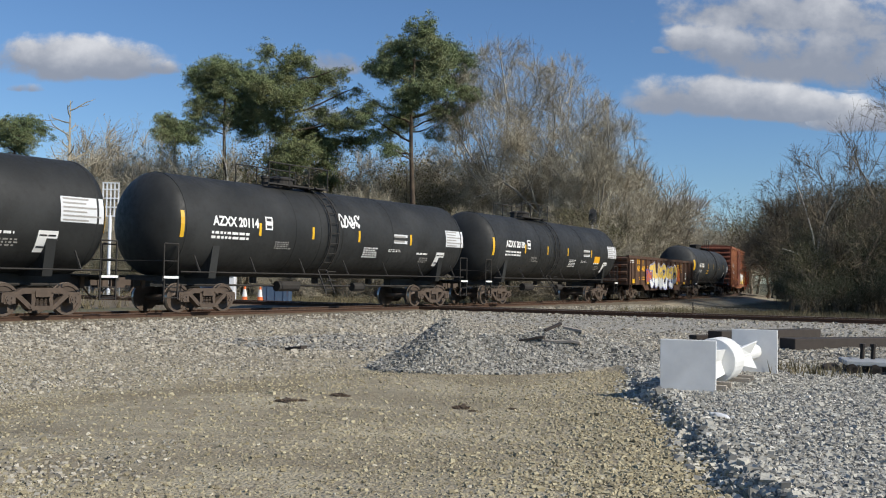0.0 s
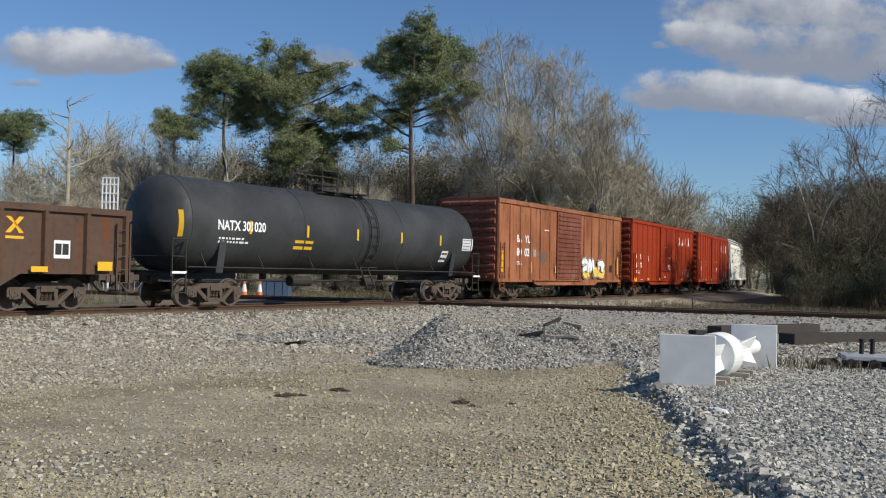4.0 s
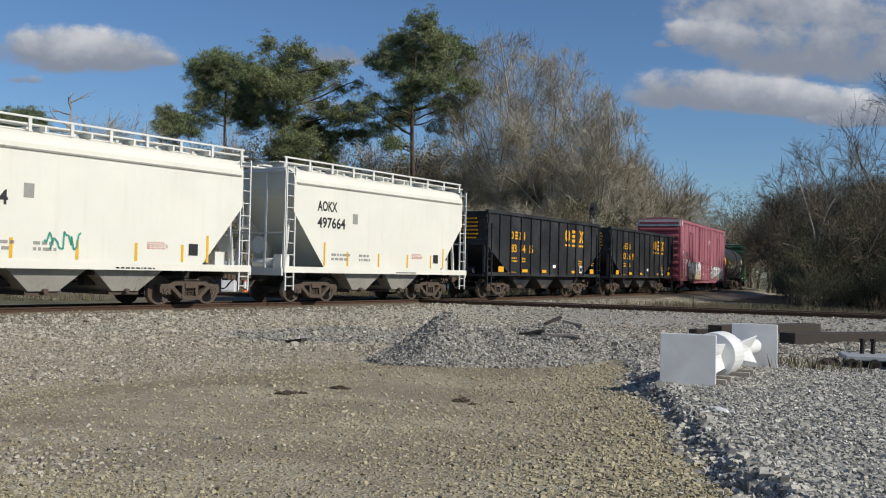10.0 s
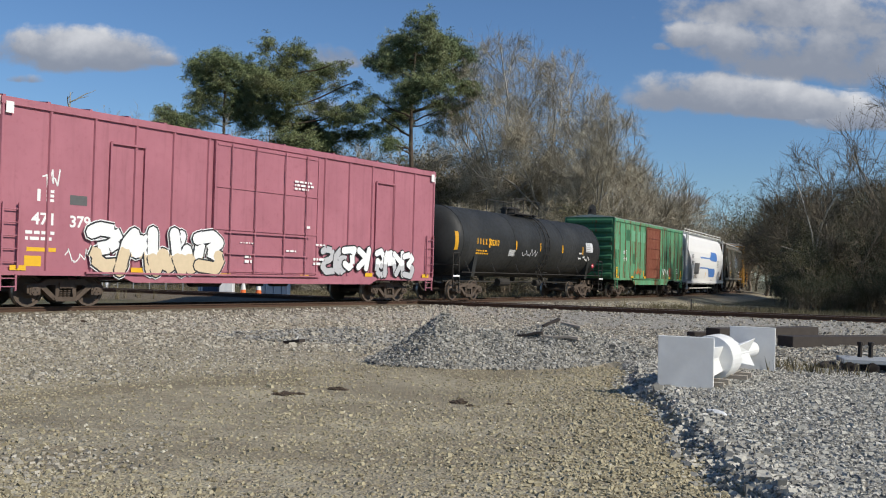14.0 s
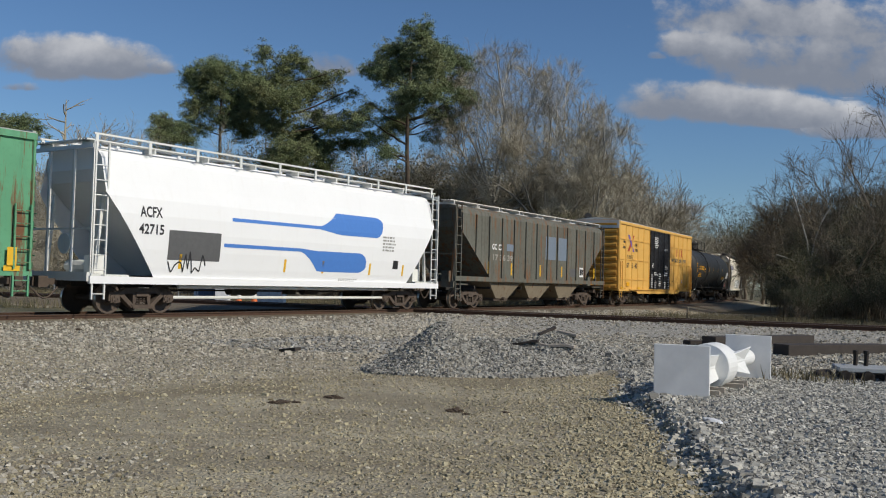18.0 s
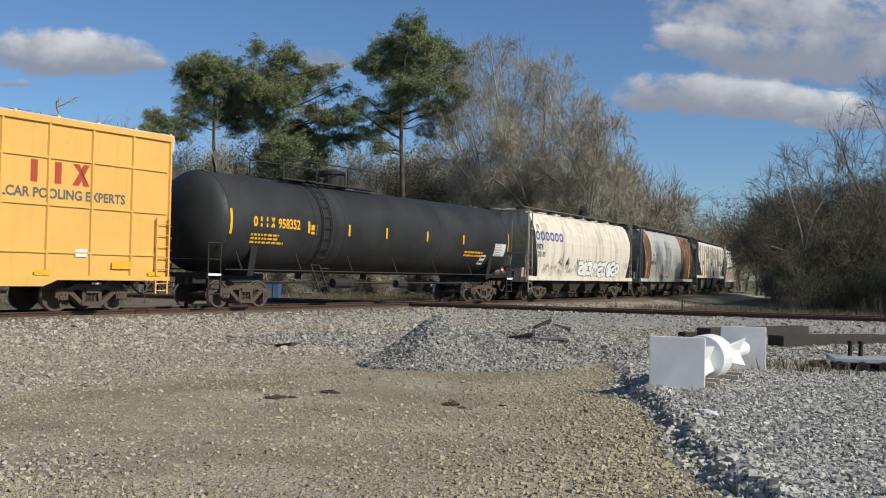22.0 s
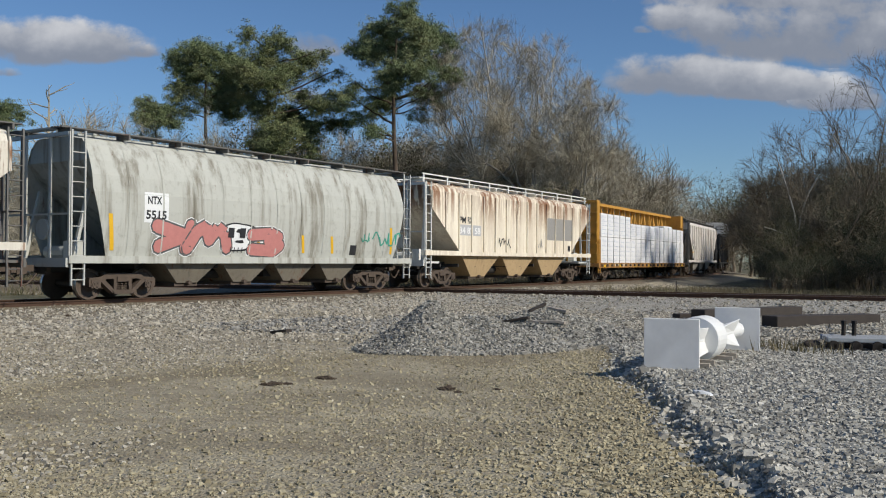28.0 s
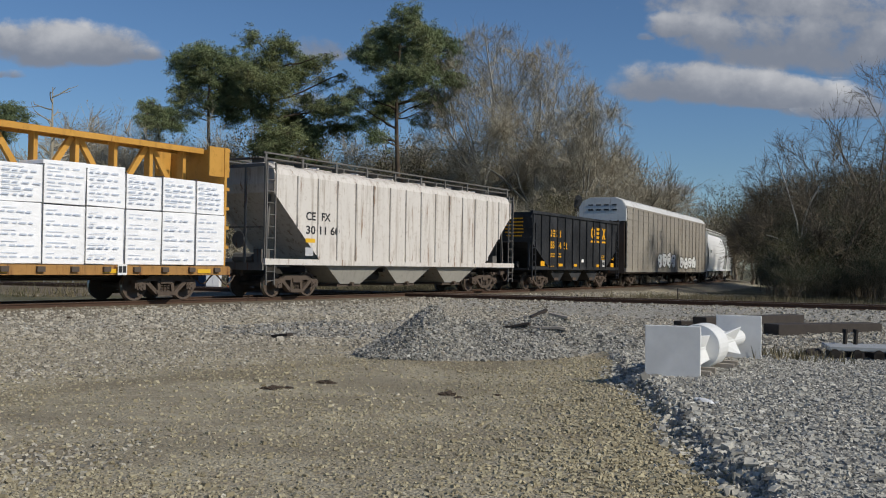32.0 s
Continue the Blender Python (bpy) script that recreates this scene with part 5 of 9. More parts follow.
# ---- autorack ----
def autorack(u0, u1, label, side_m, roof_m, frame_m):
    root, L, h = rail_car("autorack", label, u0, u1, 3.0, "autorack")
    Y, zb, ze = 1.50, 0.65, 4.92
    bm = bmesh.new()
    box(bm, (0, 0, 0.95), (L - 0.2, 2.9, 0.30))
    part("deck", bm, frame_m, root)
    n = 19
    for s in (1, -1):
        for i in range(n):
            x0, x1 = -h + 0.3 + (L - 0.6) * i / n, -h + 0.3 + (L - 0.6) * (i + 1) / n
            bm = bmesh.new()
            box(bm, ((x0 + x1) / 2, s * Y, (1.1 + ze) / 2), (x1 - x0 - 0.06, 0.05, ze - 1.1))
            for k in range(9):
                box(bm, ((x0 + x1) / 2, s * (Y + 0.03), 1.35 + 0.41 * k), (x1 - x0 - 0.06, 0.05, 0.10))
            part("side_panel", bm, side_m, root)
            bm = bmesh.new()
            box(bm, (x0, s * (Y + 0.02), (1.0 + ze) / 2), (0.09, 0.12, ze - 1.0))
            part("side_post", bm, side_m, root)
        bm = bmesh.new()
        box(bm, (0, s * (Y - 0.02), ze), (L - 0.3, 0.14, 0.14))
        box(bm, (0, s * (Y - 0.02), 1.02), (L - 0.3, 0.14, 0.26))
        part("side_sill", bm, side_m, root)
        bm = bmesh.new()
        box(bm, (s * (h - 0.2), 0, (1.1 + 4.1) / 2), (0.10, 2.8, 3.0))
        for y in (-1.0, -0.5, 0.0, 0.5, 1.0):
            box(bm, (s * (h - 0.12), y, 2.6), (0.08, 0.10, 3.0))
        part("end_door", bm, frame_m, root, "dark folding end doors")
        bm = bmesh.new()
        prism(bm, [(-1.5, 4.05), (1.5, 4.05), (1.5, 4.9), (1.25, 5.30), (0.8, 5.5), (-0.8, 5.5), (-1.25, 5.30), (-1.5, 4.9)], s * (h - 0.28), s * (h - 0.10), "x")
        part("end_cap", fixed(bm), roof_m, root, "white end panel below the roof")
        bm = bmesh.new()
        for y in (-0.75, -0.25, 0.25, 0.75):
            box(bm, (s * (h - 0.09), y, 4.75), (0.03, 0.34, 0.10))
            box(bm, (s * (h - 0.09), y, 5.05), (0.03, 0.30, 0.08))
        part("vent_slot", bm, M["black_mark"], root)
    bm = bmesh.new()
    prism(bm, [(-1.54, 4.9), (-1.28, 5.32), (-0.8, 5.53), (0.8, 5.53), (1.28, 5.32), (1.54, 4.9), (1.48, 4.9), (1.24, 5.27), (0.78, 5.48), (-0.78, 5.48), (-1.24, 5.27), (-1.48, 4.9)], -h + 0.15, h - 0.15, "x")
    for i in range(18):
        x = -h + 0.6 + (L - 1.2) * i / 17
        prism(bm, [(-1.30, 5.33), (-0.8, 5.55), (0.8, 5.55), (1.30, 5.33), (1.26, 5.30), (0.8, 5.52), (-0.8, 5.52), (-1.26, 5.30)], x - 0.05, x + 0.05, "x")
    part("roof", fixed(bm), roof_m, root)
    underframe(root, h, 0.78, None, 0.30)
    return root, h, flat(Y + 0.07)


# ---- the cars, from the head of the train backwards ----
M["tank_black"] = paint("black tank paint", (0.021, 0.022, 0.0215), (0.016, 0.014, 0.012, 1), 0.0, 0.6, 0.3, fade=0.25)
M["tank_grey"] = paint("dusty black tank paint", (0.030, 0.032, 0.033), (0.020, 0.018, 0.016, 1), 0.0, 0.62, 0.35, fade=0.3)
M["gondola"] = paint("dull brown gondola paint", (0.085, 0.050, 0.034), None, 0.25, 0.8, 0.6)
M["bayl"] = paint("faded orange-brown boxcar paint", (0.265, 0.095, 0.040), (0.085, 0.034, 0.021, 1), 0.36, 0.68, 0.85, rustcol=(0.13, 0.05, 0.024, 1), fade=0.35)
M["bayl_door"] = paint("dark red-brown door paint", (0.150, 0.045, 0.026), (0.05, 0.02, 0.014, 1), 0.30, 0.7, 0.9, rustcol=(0.26, 0.15, 0.10, 1), fade=0.4)
M["bayl_roof"] = paint("rusted pale roof paint", (0.24, 0.13, 0.09), None, 0.35, 0.8)
M["oxide"] = paint("bright oxide-red boxcar paint", (0.285, 0.031, 0.005), (0.18, 0.022, 0.006, 1), 0.0, 0.65, 0.3, fade=0.1)
M["oxide_end"] = paint("oxide-red end paint", (0.20, 0.030, 0.011), (0.08, 0.016, 0.008, 1), 0.0, 0.6, 0.4)
M["cream"] = paint("clean cream-white hopper paint", (0.740, 0.725, 0.640), (0.52, 0.47, 0.36, 1), 0.0, 0.5, 0.15, fade=0.05)
M["cream_frame"] = paint("white frame paint", (0.66, 0.66, 0.62), (0.35, 0.32, 0.28, 1), 0.0, 0.55, 0.3)
M["chute_grey"] = paint("grey chute paint", (0.30, 0.285, 0.25), None, 0.1, 0.75, 0.4)
M["coal_black"] = paint("black coal hopper paint", (0.020, 0.021, 0.023), (0.012, 0.011, 0.010, 1), 0.0, 0.55, 0.3, fade=0.5)
M["coal_yellow"] = plain("yellow stencil paint", (0.80, 0.40, 0.015), 0.55, 0, 0.12)
M["pink"] = paint("sun-faded pink boxcar paint", (0.350, 0.132, 0.165), (0.20, 0.075, 0.088, 1), 0.0, 0.7, 0.4)
M["pink_end"] = paint("faded dark pink end paint", (0.32, 0.08, 0.09), (0.12, 0.04, 0.04, 1), 0.1, 0.7, 0.5)
M["pink_cap"] = paint("grey-white cap paint", (0.52, 0.51, 0.48), None, 0.1, 0.7, 0.4)
M["green"] = paint("faded green boxcar paint", (0.105, 0.300, 0.165), (0.05, 0.12, 0.07, 1), 0.46, 0.65, 0.4, rustcol=(0.16, 0.075, 0.035, 1))
M["green_door"] = paint("rust-red replacement door paint", (0.185, 0.060, 0.036), None, 0.34, 0.7, 0.7, rustcol=(0.28, 0.13, 0.08, 1))
M["green_roof"] = paint("galvanised roof sheet", (0.34, 0.37, 0.34), None, 0.2, 0.6, 0.4)
M["green_end"] = paint("dark green end paint", (0.035, 0.13, 0.065), None, 0.2, 0.65, 0.4)
M["bright_white"] = paint("bright white hopper paint", (0.80, 0.80, 0.79), (0.62, 0.58, 0.50, 1), 0.0, 0.45, 0.10, fade=0.02)
M["blue_mark"] = plain("blue stripe paint", (0.070, 0.200, 0.540), 0.5, 0, 0.08)
M["ggcx"] = paint("weathered grey-brown hopper paint", (0.120, 0.120, 0.098), (0.050, 0.042, 0.032, 1), 0.42, 0.75, 0.85, rustcol=(0.17, 0.085, 0.04, 1))
M["ggcx_chute"] = paint("rusty tan chute paint", (0.20, 0.165, 0.115), None, 0.3, 0.8)
M["ggcx_roof"] = paint("white roof walkway paint", (0.62, 0.60, 0.55), None, 0.1, 0.7)
M["grey_blue"] = plain("blue-grey touch-up paint", (0.17, 0.21, 0.26), 0.6)
M["grey_dark"] = plain("dark grey touch-up paint", (0.10, 0.10, 0.10), 0.6)
M["grey_mid"] = plain("mid grey touch-up paint", (0.30, 0.29, 0.27), 0.6)
M["pool_yellow"] = paint("warm yellow boxcar paint", (0.70, 0.41, 0.105), (0.42, 0.23, 0.07, 1), 0.0, 0.55, 0.22, fade=0.06)
M["pool_black"] = paint("black door paint", (0.022, 0.022, 0.024), None, 0.0, 0.5, 0.2)
M["rust_red"] = plain("rust-red stencil paint", (0.40, 0.055, 0.02), 0.6)
M["purple_mark"] = plain("violet emblem paint", (0.16, 0.10, 0.36), 0.6)
M["procor"] = paint("dirty cream hopper paint", (0.68, 0.63, 0.52), (0.30, 0.21, 0.12, 1), 0.05, 0.65, 0.45, 1.5, fade=0.05)
M["procor_frame"] = paint("rusty cream frame paint", (0.36, 0.31, 0.24), None, 0.3, 0.75, 0.5)
M["rust_band"] = paint("rusted bare band", (0.105, 0.046, 0.023), (0.05, 0.022, 0.014, 1), 0.36, 0.85, 0.7, rustcol=(0.40, 0.34, 0.26, 1), fade=0.6)
M["rrrx"] = paint("pale grey hopper paint", (0.46, 0.465, 0.43), (0.26, 0.22, 0.16, 1), 0.04, 0.6, 0.35, fade=0.05)
M["soo"] = paint("white hopper paint with rust", (0.64, 0.60, 0.52), (0.36, 0.26, 0.16, 1), 0.32, 0.65, 0.55, rustcol=(0.22, 0.11, 0.055, 1), fade=0.05)
M["skull_grey"] = paint("pale grey hopper paint, streaked", (0.46, 0.465, 0.42), (0.17, 0.15, 0.11, 1), 0.03, 0.6, 0.5, 1.7, fade=0.05)
M["dark_frame"] = paint("grimy grey frame paint", (0.13, 0.125, 0.115), None, 0.2, 0.75, 0.5)
M["pmrx"] = paint("cream hopper paint with heavy rust runs", (0.80, 0.735, 0.60), (0.46, 0.29, 0.14, 1), 0.78, 0.65, 0.4, rustcol=(0.22, 0.095, 0.04, 1), fade=0.05, fall=(2.4, 4.1))
M["chute_brown"] = paint("dusty brown chute paint", (0.165, 0.145, 0.112), None, 0.2, 0.8, 0.6)
M["tan_chute"] = paint("tan chute paint", (0.42, 0.30, 0.165), None, 0.15, 0.8, 0.5)
M["cefx"] = paint("pale grey-white hopper paint", (0.62, 0.585, 0.54), (0.28, 0.22, 0.165, 1), 0.24, 0.65, 0.8, rustcol=(0.25, 0.16, 0.10, 1), fade=0.05)
M["beam_yellow"] = paint("yellow-brown bulkhead paint", (0.480, 0.250, 0.045), (0.20, 0.10, 0.03, 1), 0.08, 0.65, 0.5)
M["beam_deck"] = paint("dirty yellow deck paint", (0.36, 0.19, 0.06), (0.09, 0.06, 0.035, 1), 0.3, 0.75, 0.6)
_w = Nodes("white lumber wrap, creased", 0.35)
_w.color(_w.mix(_w.ramp(_w.noise(2.5, 4), 0.35, 0.7), (0.86, 0.86, 0.87, 1), (0.92, 0.92, 0.93, 1)))
_w.bump(_w.noise(2.6, 5, 0.55, (1, 1, 1.6), (0, 0, 0), 0.6), 0.30, 0.10)
M["wrap"] = _w.m
M["wrap_ink"] = plain("pale grey-blue print", (0.55, 0.60, 0.69), 0.5)
M["rack_side"] = paint("tan-grey perforated side sheet", (0.30, 0.275, 0.235), (0.15, 0.12, 0.09, 1), 0.1, 0.7, 0.5)
M["rack_roof"] = paint("galvanised white roof sheet", (0.60, 0.60, 0.58), None, 0.05, 0.55, 0.3)
M["rack_frame"] = paint("dark brown frame paint", (0.06, 0.045, 0.036), None, 0.1, 0.8)
M["gr_white"] = plain("white spray paint", (0.76, 0.77, 0.76), 0.6, 0, 0.08)
M["gr_yellow"] = plain("yellow spray paint", (0.74, 0.52, 0.10), 0.6, 0, 0.15)
M["gr_tan"] = plain("pale tan spray paint", (0.62, 0.50, 0.33), 0.6, 0, 0.12)
M["gr_blue"] = plain("blue spray paint", (0.045, 0.09, 0.42), 0.6, 0, 0.25)
M["gr_orange"] = plain("orange spray paint", (0.55, 0.13, 0.03), 0.6, 0, 0.25)
M["gr_pink"] = plain("salmon spray paint", (0.50, 0.20, 0.18), 0.6, 0, 0.15)
M["gr_grey"] = plain("silver-grey spray paint", (0.46, 0.46, 0.47), 0.5, 0, 0.1)
M["gr_green"] = plain("teal spray paint", (0.05, 0.30, 0.22), 0.6, 0, 0.2)
M["placard_red"] = plain("red hazard placard", (0.55, 0.03, 0.05), 0.5)
M["white_card"] = plain("white printed card", (0.62, 0.63, 0.64), 0.5, 0, 0.1)
M["procor_blue"] = plain("faded navy paint", (0.085, 0.095, 0.25), 0.6, 0, 0.2)
W_, Y_, K_ = M["white_mark"], M["coal_yellow"], M["black_mark"]


def scribble(root, x, z, w, h, mat, surf, seed, n=16, thick=0.03):
    """A sprayed tag in loose strokes."""
    r = random.Random(seed)
    bm = bmesh.new()
    a, b = x, z + h * 0.5
    for i in range(n):
        c, d = x - w * (i + 1) / n + r.uniform(-0.06, 0.06), z + h * r.random()
        dx, dz = c - a, d - b
        ln = math.hypot(dx, dz) or 1
        nx, nz = -dz / ln * thick / 2, dx / ln * thick / 2
        vs = [bm.verts.new((p, surf(p, q) + 0.012, q)) for p, q in ((a + nx, b + nz), (c + nx, d + nz), (c - nx, d - nz), (a - nx, b - nz))]
        bm.faces.new(vs)
        a, b = c, d
    fixed_out(bm)
    tagged(part("graffiti_tag", bm, mat, root), kind="stuff")


def placard(root, x, z, surf):
    bm = bmesh.new()
    vs = [bm.verts.new((x + a, surf(x, z) + 0.05, z + b)) for a, b in ((0.17, 0), (0, 0.17), (-0.17, 0), (0, -0.17))]
    bm.faces.new(vs)
    fixed_out(bm)
    p = part("placard", bm, M["placard_red"], root, "red diamond hazard placard")
    patch(p, "placard_panel", x + 0.09, z - 0.035, 0.18, 0.07, W_, lambda a, b: surf(x, z) + 0.05)


def card(root, x, z, w, h, surf, rows=4, seed=1, mat=None):
    """A white card with lines of small print."""
    patch(root, "data_card", x, z, w, h, mat or M["white_card"], surf)
    r = random.Random(seed)
    bm = bmesh.new()
    for i in range(rows):
        patch_bm(bm, x - 0.05 * w, z + h * (i + 0.3) / rows, w * r.uniform(0.5, 0.9), h / rows * 0.4, surf, 0, 0.010)
    part("data_print", bm, M["grey_mid"] if mat is None else K_, root)


def consolidated_stencil(root, x, z, s, surf, mat=None):
    """A lube stencil: a white frame with two dark squares."""
    patch(root, "stencil_frame", x, z, s, s, mat or W_, surf)
    bm = bmesh.new()
    for a in (0.08, 0.52):
        patch_bm(bm, x - s * a, z + s * 0.2, s * 0.38, s * 0.62, surf, 0, 0.010)
    part("stencil_square", bm, K_, root)


def dress_azxx(root, h, half, surf, number, tag):
    """White lettering on a leased tank car."""
    if number:
        letter(root, number, 6.20, 2.62, 0.29, W_, surf, 1.86, bold=0.014)
        stencil(root, 6.25, 2.22, 1.95, 0.28, 2, W_, surf, 4)
        patch(root, "stencil_frame", 4.05, 2.58, 0.32, 0.42, W_, surf)
        patch(root, "stencil_square", 4.00, 2.63, 0.22, 0.32, K_, lambda a, b: surf(a, b) + 0.004)
        patch(root, "stencil_dot", 3.95, 2.72, 0.12, 0.12, W_, lambda a, b: surf(a, b) + 0.008)
    stencil(root, 3.55, 2.0, 0.75, 0.26, 4, M["grey_mid"], surf, 7)
    stencil(root, -0.95, 1.85, 0.95, 0.40, 5, W_, surf, 9)
    card(root, -2.6, 2.42, 0.88, 0.34, surf, 2, 5)
    stencil(root, -2.4, 2.10, 0.8, 0.12, 2, W_, surf, 12)
    stencil(root, -4.2, 2.05, 0.9, 0.12, 1, W_, surf, 13)
    stencil(root, -4.5, 1.75, 0.6, 0.22, 3, M["grey_mid"], surf, 17)
    card(root, -6.1, 2.42, 1.25, 0.66, surf, 6, 8)
    consolidated_stencil(root, -5.55, 1.62, 0.55, surf)
    if tag:
        scribble(root, 0.45, 2.80, 1.2, 0.55, W_, surf, 5, 20, 0.05)
        scribble(root, 0.35, 2.85, 1.0, 0.45, W_, surf, 15, 14, 0.06)


def make_train():
    TB, TG = M["tank_black"], M["tank_black"]
    lab = "black tank car with white lettering and orange tape strips"
    tape = M["yellow_mark"]
    r, h, half, s = tank_car(-16.0, 0.0, 2.62, 1.55, lab, TB, tape, (7.33, 4.27, 1.81, -0.61, -3.71, -7.53), 0.82, plat=(3.2, 0.3), dome=1.9)
    dress_azxx(r, h, half, s, "", False)
    r, h, half, s = tank_car(1.3, 17.3, 2.62, 1.55, lab, TB, tape, (7.33, 4.27, 1.81, -0.61, -3.71, -7.53), 0.82, plat=(3.2, 0.3), dome=1.9)
    dress_azxx(r, h, half, s, "AZXX 20114", True)
    r, h, half, s = tank_car(18.55, 34.55, 2.62, 1.55, lab, TB, tape, (7.33, 4.27, 1.81, -0.61, -3.71, -7.53), 0.82, plat=(3.2, 0.3), dome=1.9)
    dress_azxx(r, h, half, s, "AZXX 20130", False)
    patch(r, "data_card", -4.2, 2.1, 0.75, 0.36, M["coal_yellow"], s)

    # gondola
    r, h, s = gondola(35.85, 51.7, 2.63, 0.60, "rusty brown open gondola with bright graffiti", M["gondola"])
    letter(r, "48", 6.0, 1.78, 0.36, Y_, s, 0.62)
    letter(r, "40", 4.95, 1.78, 0.36, Y_, s, 0.62)
    letter(r, "38", 4.15, 1.78, 0.36, Y_, s, 0.58)
    block_marks(r, 5.95, 2.20, 1.5, 0.30, "obxi", Y_, s, 0.4)
    block_marks(r, -3.5, 1.95, 1.6, 0.40, "bx", Y_, s, 0.4, under=True)
    stencil(r, h - 0.5, 2.25, 1.0, 0.22, 2, W_, s, 5)
    stencil(r, h - 2.4, 1.25, 2.0, 0.25, 2, Y_, s, 8)
    consolidated_stencil(r, -5.6, 1.35, 0.46, s)
    gs = lambda a, b: s(a, b) + 0.115
    wild_letters(r, 3.4, 0.70, 6.3, 1.62, "LUoSnEc", M["gr_yellow"], M["gr_white"], M["gr_blue"], M["gr_white"], gs, 0.18, 0.45)
    graffiti(r, 4.3, 1.0, 1.2, 1.0, 2, M["gr_orange"], M["gr_blue"], lambda a, b: s(a, b) + 0.10, 12)
    graffiti(r, -2.9, 1.15, 1.0, 0.9, 2, M["gr_orange"], M["gr_orange"], lambda a, b: s(a, b) + 0.10, 13)
    reflectors(r, (h - 0.9, -h + 0.9), 1.05, 0.45, 0.24, flat(1.62))
    reflectors(r, (h * 0.5, h * 0.2, -h * 0.4, -h * 0.65), 1.0, 0.45, 0.14, flat(1.62))

    # tank
    r, h, half, s = tank_car(53.0, 69.7, 2.50, 1.48, "dusty black tank car with pale lettering and yellow strips", M["tank_grey"], M["yellow_mark"], 7, -0.9, plat=(1.2, -1.4), dome=0.3)
    letter(r, "NATX 301020", 6.6, 2.35, 0.30, W_, s, 2.0)
    stencil(r, 6.5, 1.95, 1.3, 0.22, 2, W_, s, 4)
    patch(r, "data_card", 3.2, 1.85, 0.9, 0.30, M["yellow_mark"], s)
    card(r, -half + 1.4, 2.1, 0.8, 0.5, s, 4, 3)
    consolidated_stencil(r, -half + 2.8, 1.6, 0.45, s)

    # orange-brown boxcar
    B = M["bayl"]
    r, h, b0, s = boxcar(70.95, 86.2, 0.64, 4.52, "faded orange-brown boxcar with a darker ribbed sliding door and graffiti", (B, M["bayl_roof"], M["bayl_door"]), 14, (-0.15, 3.0, "ribbed", M["bayl_door"]), drop=True, sill_marks=False)
    letter(r, "BA", 5.71, 2.65, 0.34, W_, s, 0.52)
    letter(r, "YL", 4.85, 2.65, 0.34, W_, s, 0.50)
    letter(r, "80", 5.71, 2.02, 0.36, W_, s, 0.52)
    letter(r, "02", 4.92, 2.02, 0.36, W_, s, 0.52)
    stencil(r, 5.7, 1.6, 0.6, 0.2, 2, W_, s, 3)
    patch(r, "stencil_frame", 3.95, 2.0, 0.30, 0.36, M["grey_mid"], s)
    patch(r, "paint_patch", 3.35, 1.75, 0.75, 0.50, M["grey_dark"], s)
    wild_letters(r, -1.80, b0 + 0.20, 3.0, 1.10, "SnUE", M["gr_white"], M["gr_yellow"], K_, M["gr_white"], flat(1.585), 0.15, 0.4)
    consolidated_stencil(r, -h + 1.75, 1.35, 0.40, s, K_)
    patch(r, "tape", 7.32, 1.25, 0.17, 0.95, M["yellow_mark"], flat(1.56))
    patch(r, "tape", -h + 0.85, 1.25, 0.16, 0.95, M["yellow_mark"], flat(1.62))
    patch(r, "tape", 4.25, 1.25, 0.14, 0.5, M["yellow_mark"], s)
    patch(r, "tape", 1.6, 1.25, 0.12, 0.35, M["yellow_mark"], flat(1.56))
    stencil(r, h - 4.9, 3.3, 0.7, 0.1, 1, W_, s, 6)

    # two oxide-red boxcars
    for u0, u1, mk in ((88.1, 103.5, ("AG", "R", "63", "30")), (105.15, 120.3, ("LRS", "", "3825", ""))):
        R = M["oxide"]
        r, h, b0, s = boxcar(u0, u1, 0.65, 4.58, "bright oxide-red boxcar with white block emblem and yellow sill marks", (R, R, M["oxide_end"]), 14, (-0.45, 3.85, "plug", R), drop=True)
        block_marks(r, -h + 4.45, 3.38, 3.75, 0.58, "oaix", W_, s, 0.38)
        letter(r, mk[0], h - 0.95, 2.25, 0.30, W_, s, 0.62 if mk[0] == "LRS" else 0.42)
        if mk[1]:
            letter(r, mk[1], h - 1.85, 2.25, 0.30, W_, s, 0.2)
        letter(r, mk[2], h - 0.95, 1.72, 0.30, W_, s, 0.85 if mk[0] == "LRS" else 0.44)
        if mk[3]:
            letter(r, mk[3], h - 1.85, 1.72, 0.30, W_, s, 0.44)
        stencil(r, h - 0.95, 1.35, 0.8, 0.22, 2, W_, s, 5)
        patch(r, "stencil_frame", h - 3.4, 2.1, 0.26, 0.34, W_, s)
        for x, z, w, hh, n in ((0.4, 3.1, 0.5, 0.05, 1), (0.4, 2.4, 0.4, 0.05, 1), (-0.4, 2.4, 0.6, 0.05, 1), (0.4, 1.75, 0.5, 0.05, 1), (-0.3, 1.65, 0.75, 0.35, 4), (0.5, 1.1, 0.2, 0.15, 1)):
            stencil(r, x, z, w, hh, n, W_, flat(1.60), int(x * 10 + z * 7))
        stencil(r, -h + 3.3, 1.35, 0.35, 0.22, 2, W_, s, 3)
        consolidated_stencil(r, -h + 2.4, 1.32, 0.42, s)
        stencil(r, -h + 1.5, 1.15, 0.35, 0.6, 5, W_, s, 9)
        stencil(r, -h + 1.6, 0.92, 0.6, 0.08, 1, W_, flat(1.56), 10)
        stencil(r, h - 1.8, 0.95, 0.6, 0.07, 1, W_, flat(1.56), 11)
